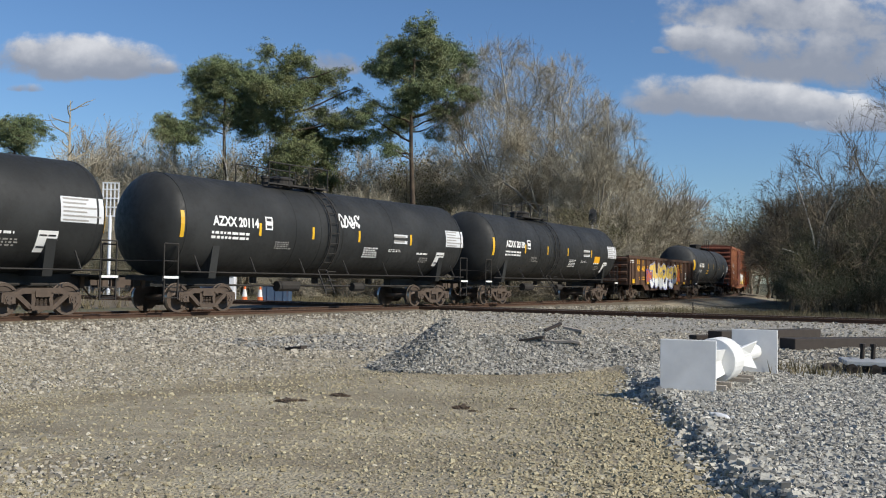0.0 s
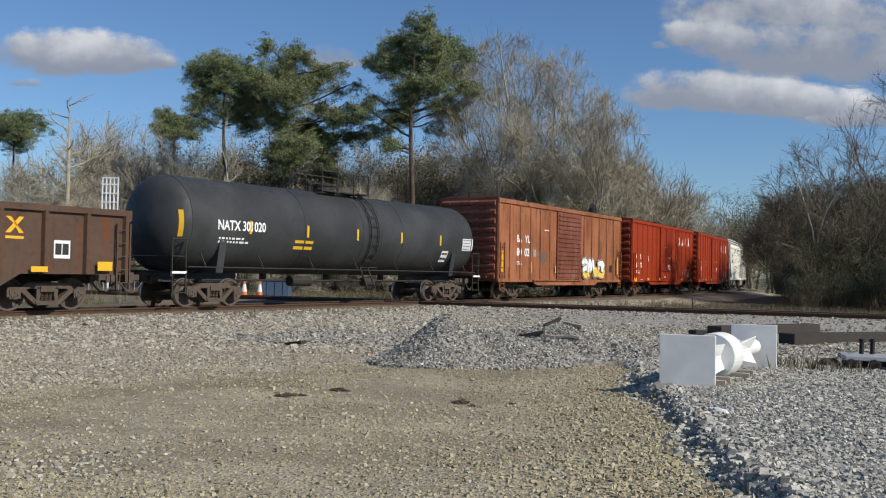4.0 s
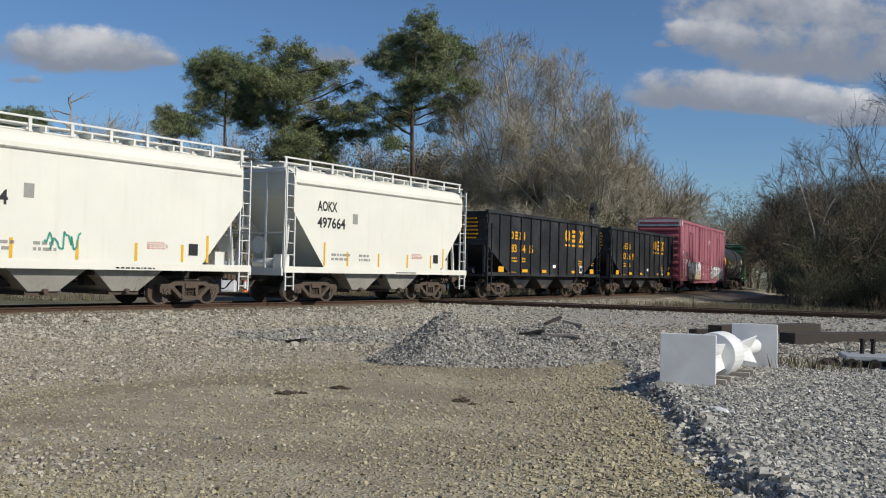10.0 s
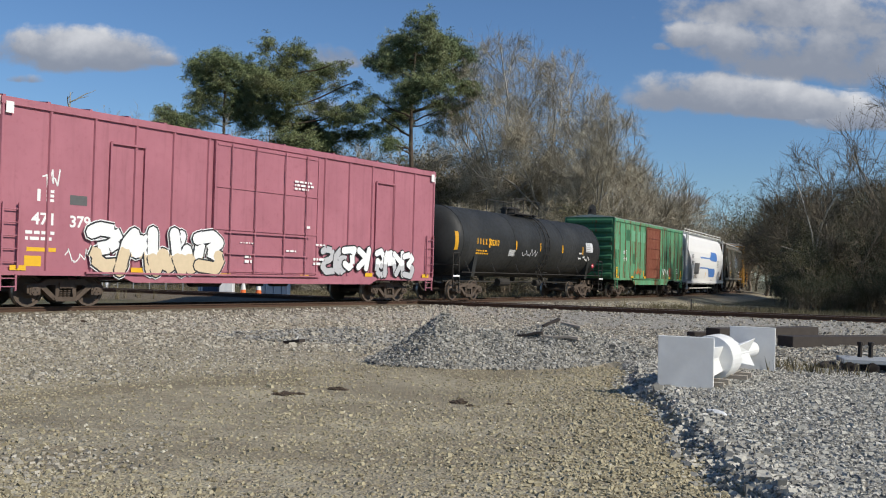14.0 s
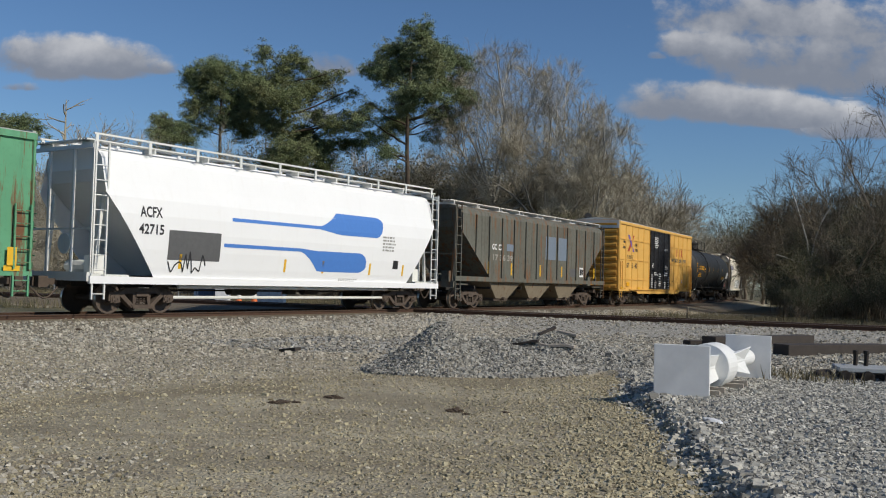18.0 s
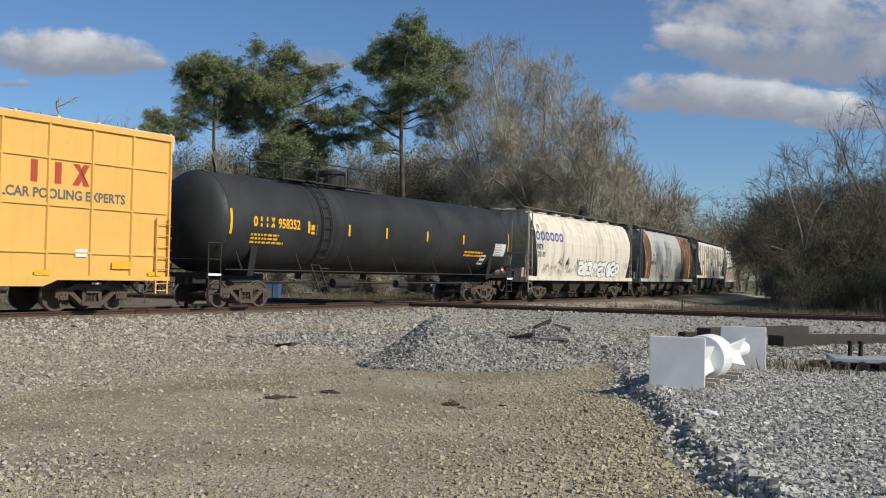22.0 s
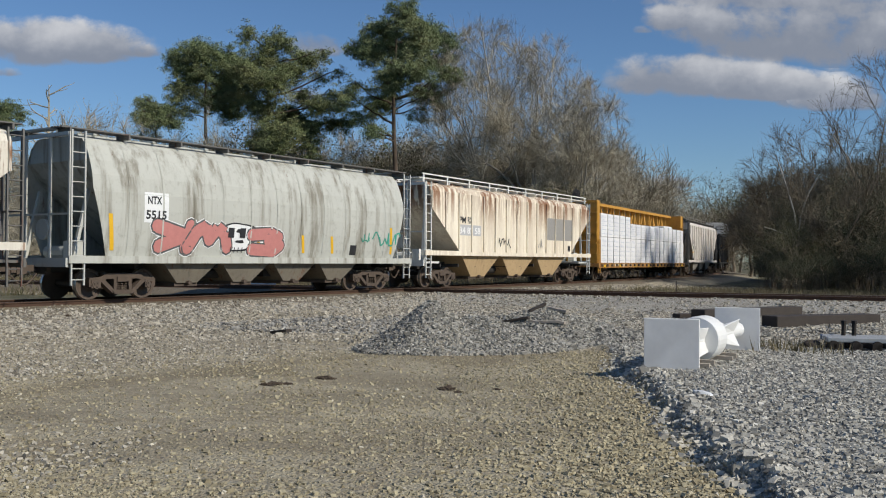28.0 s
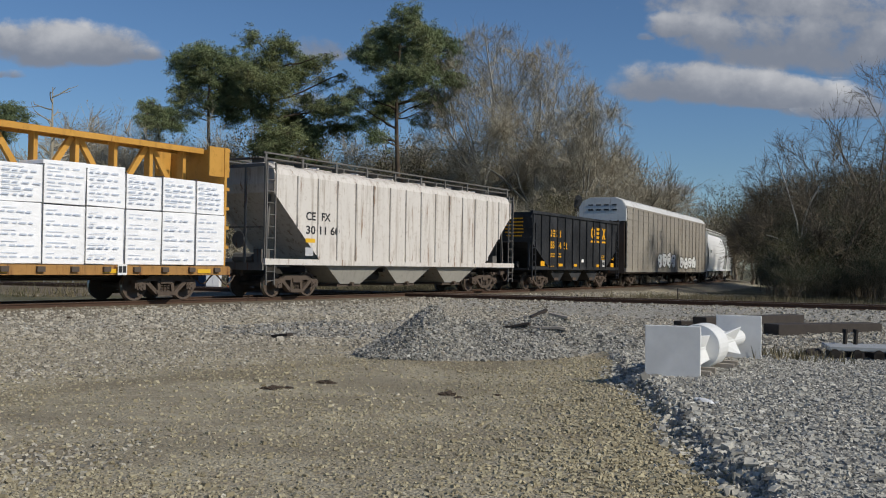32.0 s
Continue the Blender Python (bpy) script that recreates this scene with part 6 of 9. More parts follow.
        for x in (h - 0.75, -h + 0.75):
            patch(r, "tape", x + 0.24, b0 - 0.0, 0.48, 0.26, M["yellow_mark"], flat(1.56))

    # two short cream hoppers
    for u0, u1, num in ((121.9, 133.2, "497444"), (134.4, 145.5, "497664")):
        r, h, end, s = hopper(u0, u1, 4.42, 1.18, "clean cream-white two-bay covered hopper with roof railings", (M["cream"], M["chute_grey"], M["cream_frame"]), "flat", 2, 1.55, 3.0, 0)
        letter(r, "AOKX", 3.89, 3.12, 0.34, K_, s, 1.0)
        letter(r, num, 3.89, 2.55, 0.36, K_, s, 1.45)
        patch(r, "stencil_frame", 2.04, 2.75, 0.28, 0.36, M["grey_mid"], s)
        bm = bmesh.new()
        box(bm, (0, 1.51, 3.95), (2 * h - 1.2, 0.05, 0.05))
        part("side_stiffener", bm, M["chute_grey"], r)
        for i, x in enumerate((h - 2.0, h * 0.42, h * 0.1, -h * 0.22, -h * 0.5, -h + 1.9)):
            patch(r, "tape", x, 1.25, 0.09, 0.5 if 0 < i < 5 else 0.8, M["yellow_mark"], s)
        stencil(r, h - 2.4, 1.45, 1.0, 0.30, 2, M["grey_mid"], s, 2)
        stencil(r, h - 3.9, 1.45, 0.7, 0.30, 2, M["grey_mid"], s, 3)
        stencil(r, -h + 4.0, 1.60, 0.7, 0.22, 4, M["rust_red"], s, 4)
        consolidated_stencil(r, -h + 2.55, 1.45, 0.34, s, K_)
        stencil(r, -h + 5.0, 1.04, 1.4, 0.07, 1, K_, flat(1.525), 5)
        if num == "497444":
            scribble(r, 1.46, 1.45, 1.0, 0.55, M["gr_green"], s, 9, 18, 0.05)

    # two coal hoppers
    def csx(u0, u1, nums):
        r, h, s = coal_hopper(u0, u1, 3.82, 1.06, "black open-top coal hopper with yellow stencils", M["coal_black"])
        sf = lambda a, b: s(a, b)
        block_marks(r, h - 2.35, 2.68, 1.62, 0.36, "obxi", Y_, sf, 0.38)
        for i, t in enumerate(nums):
            letter(r, t, h - 2.35 - 0.90 * i, 2.10, 0.36, Y_, sf, 0.56 if i < 2 else 0.46)
        stencil(r, h - 2.45, 1.65, 0.6, 0.26, 2, Y_, sf, 3)
        stencil(r, h - 3.35, 1.65, 0.6, 0.26, 2, Y_, sf, 4)
        block_marks(r, -h + 4.6, 2.78, 2.6, 0.62, "obx", Y_, sf, 0.32, under=True)
        stencil(r, -h + 2.9, 1.60, 0.5, 0.28, 3, Y_, sf, 5)
        stencil(r, -h + 1.2, 1.60, 0.4, 0.2, 2, Y_, sf, 6)
        consolidated_stencil(r, -h + 2.75, 1.20, 0.36, sf)
        patch(r, "data_card", -h + 6.0, 1.42, 0.34, 0.16, W_, sf)
        for x, w in ((h - 1.2, 0.5), (h * 0.45, 0.55), (h * 0.12, 0.45), (-h * 0.42, 0.45), (-h + 1.35, 0.5)):
            patch(r, "reflector", x, 1.18, w, 0.24 if w == 0.5 else 0.14, M["coal_yellow"], sf)
        stencil(r, h - 2.2, 1.15, 0.9, 0.08, 1, Y_, sf, 8)
        bm = bmesh.new()
        rr = random.Random(3)
        for i in range(6):
            box(bm, (h - 0.05, 0.6, 3.5 - 0.17 * i), (0.02, rr.uniform(0.8, 1.1), 0.06))
        part("end_stencil", bm, Y_, r)
        return r
    csx(146.85, 159.7, ("83", "54", "16"))
    csx(161.1, 174.2, ("83", "56", "97"))

    # pink boxcar
    P = M["pink"]
    r, h, b0, s = boxcar(176.1, 194.3, 0.66, 5.12, "tall sun-faded pink boxcar with double plug doors and graffiti", (P, P, M["pink_end"]), 14, (0.08, 4.6, "double", P), drop=True, end_ribs=9, cap=M["pink_cap"])
    letter(r, "471", h - 0.95, 2.10, 0.30, W_, s, 0.60)
    letter(r, "379", h - 2.0, 2.08, 0.30, W_, s, 0.62)
    block_marks(r, h - 1.02, 2.68, 0.62, 0.30, "ib", W_, s, 0.3)
    patch(r, "paint_patch", h - 2.0, 2.65, 0.5, 0.25, M["grey_dark"], s)
    stencil(r, h - 0.8, 1.70, 1.0, 0.30, 2, W_, s, 3)
    patch(r, "tape", h - 0.85, 1.42, 0.8, 0.10, M["yellow_mark"], s)
    patch(r, "tape", h - 0.8, 1.05, 0.45, 0.26, M["yellow_mark"], s)
    wild_letters(r, h - 2.55, b0 + 0.0, 4.5, 1.45, "SnUUE", M["gr_white"], M["gr_tan"], K_, M["gr_white"], flat(1.585), 0.19, 0.45)
    wild_letters(r, -2.4, b0 + 0.1, 1.2, 1.0, "So", M["gr_grey"], M["gr_grey"], K_, K_, flat(1.56), 0.12, 0.4)
    wild_letters(r, -3.6, b0 + 0.25, 1.25, 0.9, "Lk", M["gr_white"], M["gr_white"], K_, K_, flat(1.585), 0.13, 0.3)
    wild_letters(r, -5.3, b0 + 0.05, 2.3, 1.15, "gnkE", M["gr_white"], M["gr_grey"], K_, K_, flat(1.585), 0.12, 0.4)
    scribble(r, h - 1.2, 3.0, 0.5, 0.6, M["gr_white"], s, 3, 9, 0.04)
    scribble(r, h - 1.9, 1.1, 0.7, 0.5, M["gr_white"], s, 13, 12, 0.03)
    stencil(r, -1.0, 3.75, 0.9, 0.35, 3, W_, flat(1.62), 5)
    for x, z, w, hh, n in ((1.3, 1.9, 0.7, 0.06, 1), (1.1, 1.3, 0.3, 0.3, 2), (-0.7, 1.7, 0.5, 0.1, 1), (-2.1, 1.95, 0.6, 0.1, 1), (-1.6, 2.5, 0.2, 0.15, 1), (-2.0, 1.3, 0.5, 0.3, 2)):
        stencil(r, x, z, w, hh, n, W_, flat(1.61), int(x * 9 + 40))
    for x in (h - 3.7, -h + 3.2):
        bm = bmesh.new()
        for a in (-0.55, 0.55):
            box(bm, (x + a, 1.54, 2.9), (0.06, 0.07, 3.0))
        box(bm, (x, 1.54, 4.4), (1.1, 0.07, 0.06))
        part("plate_frame", bm, P, r)
    for x in (h - 0.25, -h + 0.25):
        patch(r, "paint_patch", x + 0.10, 4.75, 0.20, 0.28, W_, flat(1.57))

    # tank
    r, h, half, s = tank_car(195.7, 212.0, 2.55, 1.52, "black tank car with yellow lettering and thin yellow strips", TB, M["coal_yellow"], 7, -0.6, plat=(1.4, -1.2), dome=0.4)
    block_marks(r, 6.25, 2.42, 1.0, 0.26, "iiix", Y_, s, 0.35)
    letter(r, "202310", 5.2, 2.42, 0.26, Y_, s, 0.95)
    stencil(r, 6.2, 2.0, 1.2, 0.24, 2, Y_, s, 4)
    card(r, 3.2, 2.0, 0.6, 0.28, s, 3, 6)
    scribble(r, 1.9, 2.0, 1.6, 0.4, M["gr_grey"], s, 4, 14, 0.04)
    card(r, -half + 2.5, 2.45, 0.9, 0.5, s, 5, 4)
    consolidated_stencil(r, -half + 3.4, 2.05, 0.34, s)
    scribble(r, -half + 2.9, 1.95, 1.0, 0.36, W_, s, 21, 14, 0.04)
    placard(r, -half + 1.2, 1.75, s)

    # green boxcar
    G = M["green"]
    r, h, b0, s = boxcar(213.4, 228.5, 0.72, 4.55, "faded green boxcar with rust patches and a rust-red panelled door", (G, M["green_roof"], M["green_end"]), 15, (-0.14, 3.06, "panel", M["green_door"]), low=0.3, drop=True, end_ribs=7)
    letter(r, "MQT", 5.74, 2.52, 0.26, W_, s, 0.55)
    letter(r, "1041", 5.74, 2.14, 0.26, W_, s, 0.60)
    for x, w in ((h - 2.2, 0.8), (h - 3.4, 0.8), (h - 4.5, 0.9), (h - 5.6, 0.6)):
        patch(r, "paint_patch", x, 3.35, w, 0.65, M["green_end"] if x > h - 3 else M["green_lite"], s)
    patch(r, "paint_patch", h - 3.6, 2.0, 0.6, 0.6, M["green_end"], s)
    patch(r, "data_card", -4.23, 1.30, 0.6, 0.55, M["red_mark"], s)
    scribble(r, 3.6, 1.3, 1.5, 0.55, M["gr_orange"], s, 4, 18, 0.07)
    scribble(r, -2.66, 1.2, 1.5, 0.7, M["gr_white"], s, 6, 16, 0.08)
    consolidated_stencil(r, -h + 1.5, 1.5, 0.34, s)
    patch(r, "tape", h - 0.3, 1.25, 0.30, 0.5, M["yellow_mark"], flat(1.57))
    patch(r, "tape", -h + 0.75, 1.25, 0.25, 0.45, M["yellow_mark"], flat(1.60))
    patch(r, "tape", 1.75, 1.25, 0.13, 0.35, M["yellow_mark"], s)
    patch(r, "tape", -1.85, 1.25, 0.13, 0.35, M["yellow_mark"], s)

    # white hopper with blue stripes
    r, h, end, s = hopper(230.0, 246.3, 4.55, 1.02, "bright white covered hopper with blue stripes and roof railings", (M["bright_white"], M["chute_grey"], M["cream_frame"]), "round", 3, 1.7, 3.3, seams=0, chutes=False)
    letter(r, "ACFX", 6.58, 2.72, 0.30, K_, s, 0.75)
    letter(r, "42715", 6.62, 2.25, 0.28, K_, s, 0.85)
    patch(r, "paint_patch", 5.58, 1.55, 1.95, 0.85, M["grey_dark"], s)
    # stripes that swell into rounded blocks
    sweep_mark(r, [(3.2 - 0.2 * i, 2.80, 2.91) for i in range(20)] + [(-0.8 - 0.15 * i, 2.80 - 0.02 * i, 2.91 + 0.50 * (i / 6) ** 1.6) for i in range(7)]
               + [(-1.9 - 0.2 * i, 2.66, 3.41) for i in range(11)] + [(-4.05, 2.72, 3.39), (-4.2, 2.85, 3.33), (-4.28, 3.05, 3.24)], M["blue_mark"], s)
    sweep_mark(r, [(3.5 - 0.2 * i, 2.00, 2.11) for i in range(17)] + [(0.15 - 0.15 * i, 2.00 - 0.62 * (i / 6) ** 1.6, 2.11 - 0.01 * i) for i in range(7)]
               + [(-0.95 - 0.2 * i, 1.36, 2.06) for i in range(11)] + [(-3.1, 1.40, 2.03), (-3.25, 1.46, 1.94), (-3.35, 1.56, 1.80)], M["blue_mark"], s)
    for x in (h - 3.0, h - 7.3, -1.0 + 0.0, -h + 4.6, -h + 2.6):
        patch(r, "tape", x, 1.30, 0.10, 0.42, M["yellow_mark"], s)
    scribble(r, h - 2.6, 1.15, 1.4, 0.7, K_, s, 7, 16, 0.04)
    stencil(r, -h + 3.9, 2.2, 0.9, 0.6, 5, M["grey_mid"], s, 8)
    consolidated_stencil(r, -h + 3.2, 1.55, 0.32, s, K_)
    stencil(r, -h + 6.2, 1.05, 1.2, 0.12, 2, M["grey_mid"], s, 9)

    # weathered grey hopper
    r, h, end, s = hopper(247.3, 264.0, 4.36, 1.36, "weathered grey-brown ribbed covered hopper with three chutes", (M["ggcx"], M["ggcx_chute"], M["ggcx"]), "flat", 3, 2.6, 3.35, 13, rail=False, hatch_m=M["ggcx_roof"])
    letter(r, "GC", 5.1, 2.62, 0.26, W_, s, 0.42)
    letter(r, "CX", 4.5, 2.62, 0.26, W_, s, 0.42)
    letter(r, "17 36 39", 5.1, 2.15, 0.26, M["chute_grey"], s, 2.0)
    patch(r, "paint_patch", 3.7, 2.6, 0.75, 0.32, M["grey_blue"], s)
    for x in (-0.44, -1.8):
        patch(r, "paint_patch", x, 2.35, 1.2, 1.15, M["grey_blue"], s)
    patch(r, "paint_patch", -3.5, 1.55, 0.8, 0.42, M["grey_dark"], s)
    consolidated_stencil(r, -4.7, 1.55, 0.5, s)
    for x in (h - 2.9, h - 5.1, 0.2, -h + 6.0, -h + 1.7):
        patch(r, "tape", x, 1.50, 0.12, 0.55, M["yellow_mark"], s)

    # yellow boxcar
    T = M["pool_yellow"]
    r, h, b0, s = boxcar(266.1, 284.1, 0.68, 4.98, "tall yellow boxcar with a black plug door and pooling slogan", (T, M["pink_cap"], M["beam_yellow"]), 14, (0.0, 4.87, "double", M["pool_black"]), drop=True, end_ribs=10, cap=M["pink_cap"])
    letter(r, "next\nload", 8.13, 3.72, 0.24, K_, s, 0.62, shear=0.2)
    letter(r, "any\nroad", 5.67, 3.62, 0.24, K_, s, 0.66, shear=0.2)
    for sgn, mt in ((1, M["rust_red"]), (-1, M["purple_mark"])):
        bm = bmesh.new()
        for k in (0, 0.16):
            a, b = (7.22, 5.86)
            p = [(a - k, 3.25), (a - k - 0.16, 3.25), (b - k + 0.16, 4.25), (b - k + 0.32, 4.25)] if sgn > 0 else [(a - k, 4.25), (a - k - 0.16, 4.25), (b - k + 0.16, 3.25), (b - k + 0.32, 3.25)]
            bm.faces.new([bm.verts.new((x, 1.515 + 0.002 * k + (0.004 if sgn < 0 else 0), z)) for x, z in p])
        fixed_out(bm)
        part("emblem", bm, mt, r)
    letter(r, "67", 7.37, 2.25, 0.32, K_, s, 0.5)
    letter(r, "16", 6.51, 2.25, 0.32, K_, s, 0.48)
    letter(r, "46", 5.72, 2.25, 0.32, K_, s, 0.5)
    block_marks(r, 7.37, 2.72, 1.5, 0.32, "ioox", K_, s, 0.45)
    block_marks(r, -4.44, 3.30, 2.0, 0.56, "iix", M["rust_red"], s, 0.25)
    letter(r, "RAILCAR POOLING EXPERTS", -3.3, 2.92, 0.25, M["grey_dark"], s, 4.1)
    for x, z, w, hh, n, sd in ((1.7, 3.7, 1.1, 0.75, 6, 1), (-0.8, 3.6, 0.8, 0.12, 2, 2), (2.2, 2.4, 0.5, 0.3, 3, 3), (-1.0, 2.3, 0.3, 0.35, 3, 4), (-1.5, 2.2, 0.5, 0.4, 3, 5), (2.3, 1.1, 0.35, 0.9, 7, 6), (1.6, 1.9, 0.9, 0.25, 2, 7), (0.5, 1.2, 0.6, 0.9, 6, 8), (-0.8, 1.9, 1.0, 0.3, 2, 9), (-1.7, 1.0, 0.5, 0.9, 6, 10), (1.5, 1.05, 0.4, 0.6, 5, 11), (-0.9, 1.05, 0.4, 0.5, 4, 12)):
        stencil(r, x, z, w, hh, n, W_, flat(1.62), sd + 60)
    for z in (1.55, 2.75, 3.95):
        for x0, x1 in ((h - 0.2, 2.5), (-2.5, -h + 0.2)):
            bm = bmesh.new()
            box(bm, ((x0 + x1) / 2, 1.515, z), (abs(x1 - x0), 0.05, 0.05))
            part("side_stiffener", bm, T, r)
    patch(r, "reflector", 7.48, 1.15, 0.6, 0.22, M["coal_yellow"], flat(1.55))
    patch(r, "reflector", -h + 2.0, 1.15, 0.65, 0.2, M["coal_yellow"], flat(1.55))
    patch(r, "paint_patch", -h + 3.1, 1.45, 0.35, 0.2, W_, flat(1.53))

    # long black tank
    r, h, half, s = tank_car(285.4, 304.3, 2.72, 1.60, "long black pressure tank car with yellow lettering and strips", M["tank_black"], M["coal_yellow"], (8.6, 5.03, 2.87, 0.64, -2.08, -4.81, -8.7), 4.14, True, plat=(5.5, 0.3), dome=2.0)
    block_marks(r, 7.65, 2.58, 1.05, 0.32, "oiix", Y_, s, 0.3)
    letter(r, "958352", 6.53, 2.58, 0.32, Y_, s, 1.05, bold=0.012)
    stencil(r, 7.7, 2.05, 1.6, 0.36, 3, Y_, s, 4)
    patch(r, "stencil_frame", 4.92, 2.45, 0.3, 0.32, M["coal_yellow"], s)
    stencil(r, -5.04, 1.98, 1.7, 0.28, 2, Y_, s, 5)
    consolidated_stencil(r, -6.5, 1.65, 0.42, s)
    card(r, -7.5, 2.05, 0.95, 0.55, s, 5, 4)
    placard(r, -half + 0.6, 1.45, flat(1.2))

    # cream cylindrical hopper with graffiti
    r, h, end, s = hopper(305.6, 321.1, 4.40, 1.16, "dirty cream cylindrical covered hopper with graffiti along the bottom", (M["procor"], M["under"], M["procor_frame"]), "round", 4, 0.5, 3.0, rail=False, top_in=0.75)
    block_marks(r, 6.97, 2.95, 3.5, 0.46, "oooooo", M["procor_blue"], s, 0.16)
    patch(r, "paint_patch", 6.98, 2.48, 0.95, 0.36, M["gr_grey"], s)
    letter(r, "INTX", 6.93, 2.54, 0.24, K_, lambda a, b: s(a, b) + 0.004, 0.8)
    letter(r, "120189", 6.95, 2.15, 0.26, M["grey_dark"], s, 1.15)
    wild_letters(r, 1.4, 1.22, 2.0, 0.85, "SoE", M["gr_white"], M["gr_white"], M["grey_dark"], M["grey_dark"], s, 0.12, 0.3)
    wild_letters(r, -0.75, 1.22, 4.3, 0.9, "nSLoSc", M["gr_white"], M["gr_white"], K_, K_, s, 0.12, 0.3)
    for k in range(5):
        scribble(r, h - 1.7 - 0.95 * k, 1.3, 0.85, 0.55, M["grey_mid"], s, 50 + k, 14, 0.035)
    for i, (x, w) in enumerate(((h - 3.6, 0.5), (h - 4.6, 0.5), (h - 6.1, 0.4), (h - 7.2, 1.2), (-h + 2.0, 0.8), (h - 1.0, 0.7))):
        scribble(r, x, 1.7 if i < 5 else 2.8, w, 0.5 if i < 5 else 1.0, K_ if i % 2 else M["grey_dark"], s, 30 + i, 12, 0.03)

    # grey hopper with rusted bands
    r, h, end, s = hopper(322.7, 338.0, 4.42, 1.16, "pale grey cylindrical covered hopper with rusted end bands", (M["rrrx"], M["chute_brown"], M["dark_frame"]), "round", 4, 0.5, 3.0, rail=False, top_in=0.75)
    for x, w in ((h - 0.80, 1.5), (-3.3, 2.2)):
        bm = bmesh.new()
        zz = [1.17 + (4.32 - 1.17) * i / 24 for i in range(25)]
        for a, b in zip(zz, zz[1:]):
            k0, k1 = (max(0, 3.0 - z) / 1.84 * 0.5 for z in (a, b))
            sg = 1 if x > 0 else -1
            x0 = (x - k0, x - w) if x > 0 else (x, -h + 0.86 + k0)
            x1 = (x - k1, x - w) if x > 0 else (x, -h + 0.86 + k1)
            bm.faces.new([bm.verts.new((p, s(p, q) + 0.018, q)) for p, q in ((x0[0], a), (x0[1], a), (x1[1], b), (x1[0], b))])
        fixed_out(bm)
        part("rust_band", bm, M["rust_band"], r)
    patch(r, "paint_patch", 5.05, 2.6, 0.9, 0.30, W_, s)
    letter(r, "RRRX", 4.95, 2.66, 0.20, K_, lambda a, b: s(a, b) + 0.006, 0.55)
    letter(r, "460194", 5.35, 2.1, 0.28, K_, s, 1.25)
    graffiti(r, 2.57, 1.22, 2.2, 0.55, 3, M["gr_white"], M["rust_red"], s, 19, M["gr_pink"])
    scribble(r, -h + 6.0, 1.7, 0.35, 0.35, K_, s, 3, 6, 0.07)
    for x in (h - 1.3, h - 3.9, -0.6, -h + 4.6, -h + 1.5):
        patch(r, "tape", x, 1.35, 0.14, 0.55 if abs(x) < h - 1.6 else 0.9, M["yellow_mark"], lambda a, b: s(a, b) + 0.016, lean=-0.1)

    # white ribbed hopper with rust
    r, h, end, s = hopper(339.8, 356.6, 4.30, 1.50, "white ribbed covered hopper with rusty streaks and dark block emblem", (M["soo"], M["chute_brown"], M["dark_frame"]), "flat", 3, 2.3, 3.3, 14, rail=False)
    block_marks(r, 3.5, 3.0, 2.2, 0.5, "boo", K_, s, 0.4)
    block_marks(r, -0.75, 3.0, 2.9, 0.5, "iiib", K_, s, 0.4)
    bm = bmesh.new()
    for k in range(6):
        for sg in (-1, 1):
            bm.faces.new([bm.verts.new((-4.1 + a * sg, 1.512, 2.6 + 0.16 * k + b)) for a, b in ((0.02, 0), (0.17, 0.10), (0.17, 0.20), (0.02, 0.08))])
    patch_bm(bm, -4.07, 1.7, 0.06, 0.9, flat(1.512))
    fixed_out(bm)
    part("emblem", bm, M["rust_red"], r, "red-brown wheat ear emblem")
    rr = random.Random(12)
    pw = (2 * (h - 0.5) - 0.12) / 14
    for k in range(14):
        x = h - 0.62 - pw * k
        for z, hh, m in ((1.62, rr.uniform(0.3, 0.75), "grey_mid"), (2.42, rr.uniform(0.2, 0.5), "rust_band"), (3.55, rr.uniform(0.15, 0.4), "grey_mid")):
            if rr.random() < 0.5 and (z > 2 or abs(x) < h - 3.2) and not (z < 3 and abs(x) > h - 2.2):
                patch(r, "paint_patch", x, z, pw - 0.14, hh, M[m], s)
    scribble(r, h - 3.6, 1.8, 0.5, 0.4, K_, s, 8, 10, 0.03)
    consolidated_stencil(r, -h + 3.2, 1.65, 0.36, s)
    stencil(r, h - 2.5, 2.4, 1.8, 0.3, 2, M["grey_mid"], s, 5)

    # grey cylindrical hopper with a painted skull
    r, h, end, s = hopper(357.6, 373.0, 4.45, 1.18, "streaked pale grey cylindrical covered hopper with salmon graffiti", (M["skull_grey"], M["chute_brown"], M["rrrx"]), "round", 4, 0.5, 3.0, rail=False, top_in=0.75)
    patch(r, "paint_patch", 5.3, 2.15, 0.85, 0.85, M["gr_white"], s)
    letter(r, "NTX", 5.2, 2.68, 0.22, K_, lambda a, b: s(a, b) + 0.006, 0.5)
    letter(r, "5515", 5.25, 2.26, 0.24, K_, lambda a, b: s(a, b) + 0.006, 0.72)
    wild_letters(r, 5.0, 1.22, 2.6, 1.05, "kn", M["gr_pink"], M["gr_pink"], M["grey_dark"], M["gr_white"], s, 0.21, 0.4)
    wild_letters(r, 1.1, 1.22, 1.25, 1.0, "E", M["gr_pink"], M["gr_pink"], M["grey_dark"], M["gr_white"], s, 0.20, 0.4)
    graffiti(r, 2.4, 1.30, 1.3, 1.02, 1, M["gr_white"], K_, s, 24)
    bm = bmesh.new()
    for a in (0.20, -0.20):
        patch_bm(bm, 1.75 + a * 1.2 + 0.14, 1.80, 0.24, 0.30, s, 0, 0.03)
    for k in range(4):
        patch_bm(bm, 2.0 - 0.16 * k, 1.34, 0.03, 0.16, s, 0, 0.03)
    part("graffiti_outline", bm, K_, r)
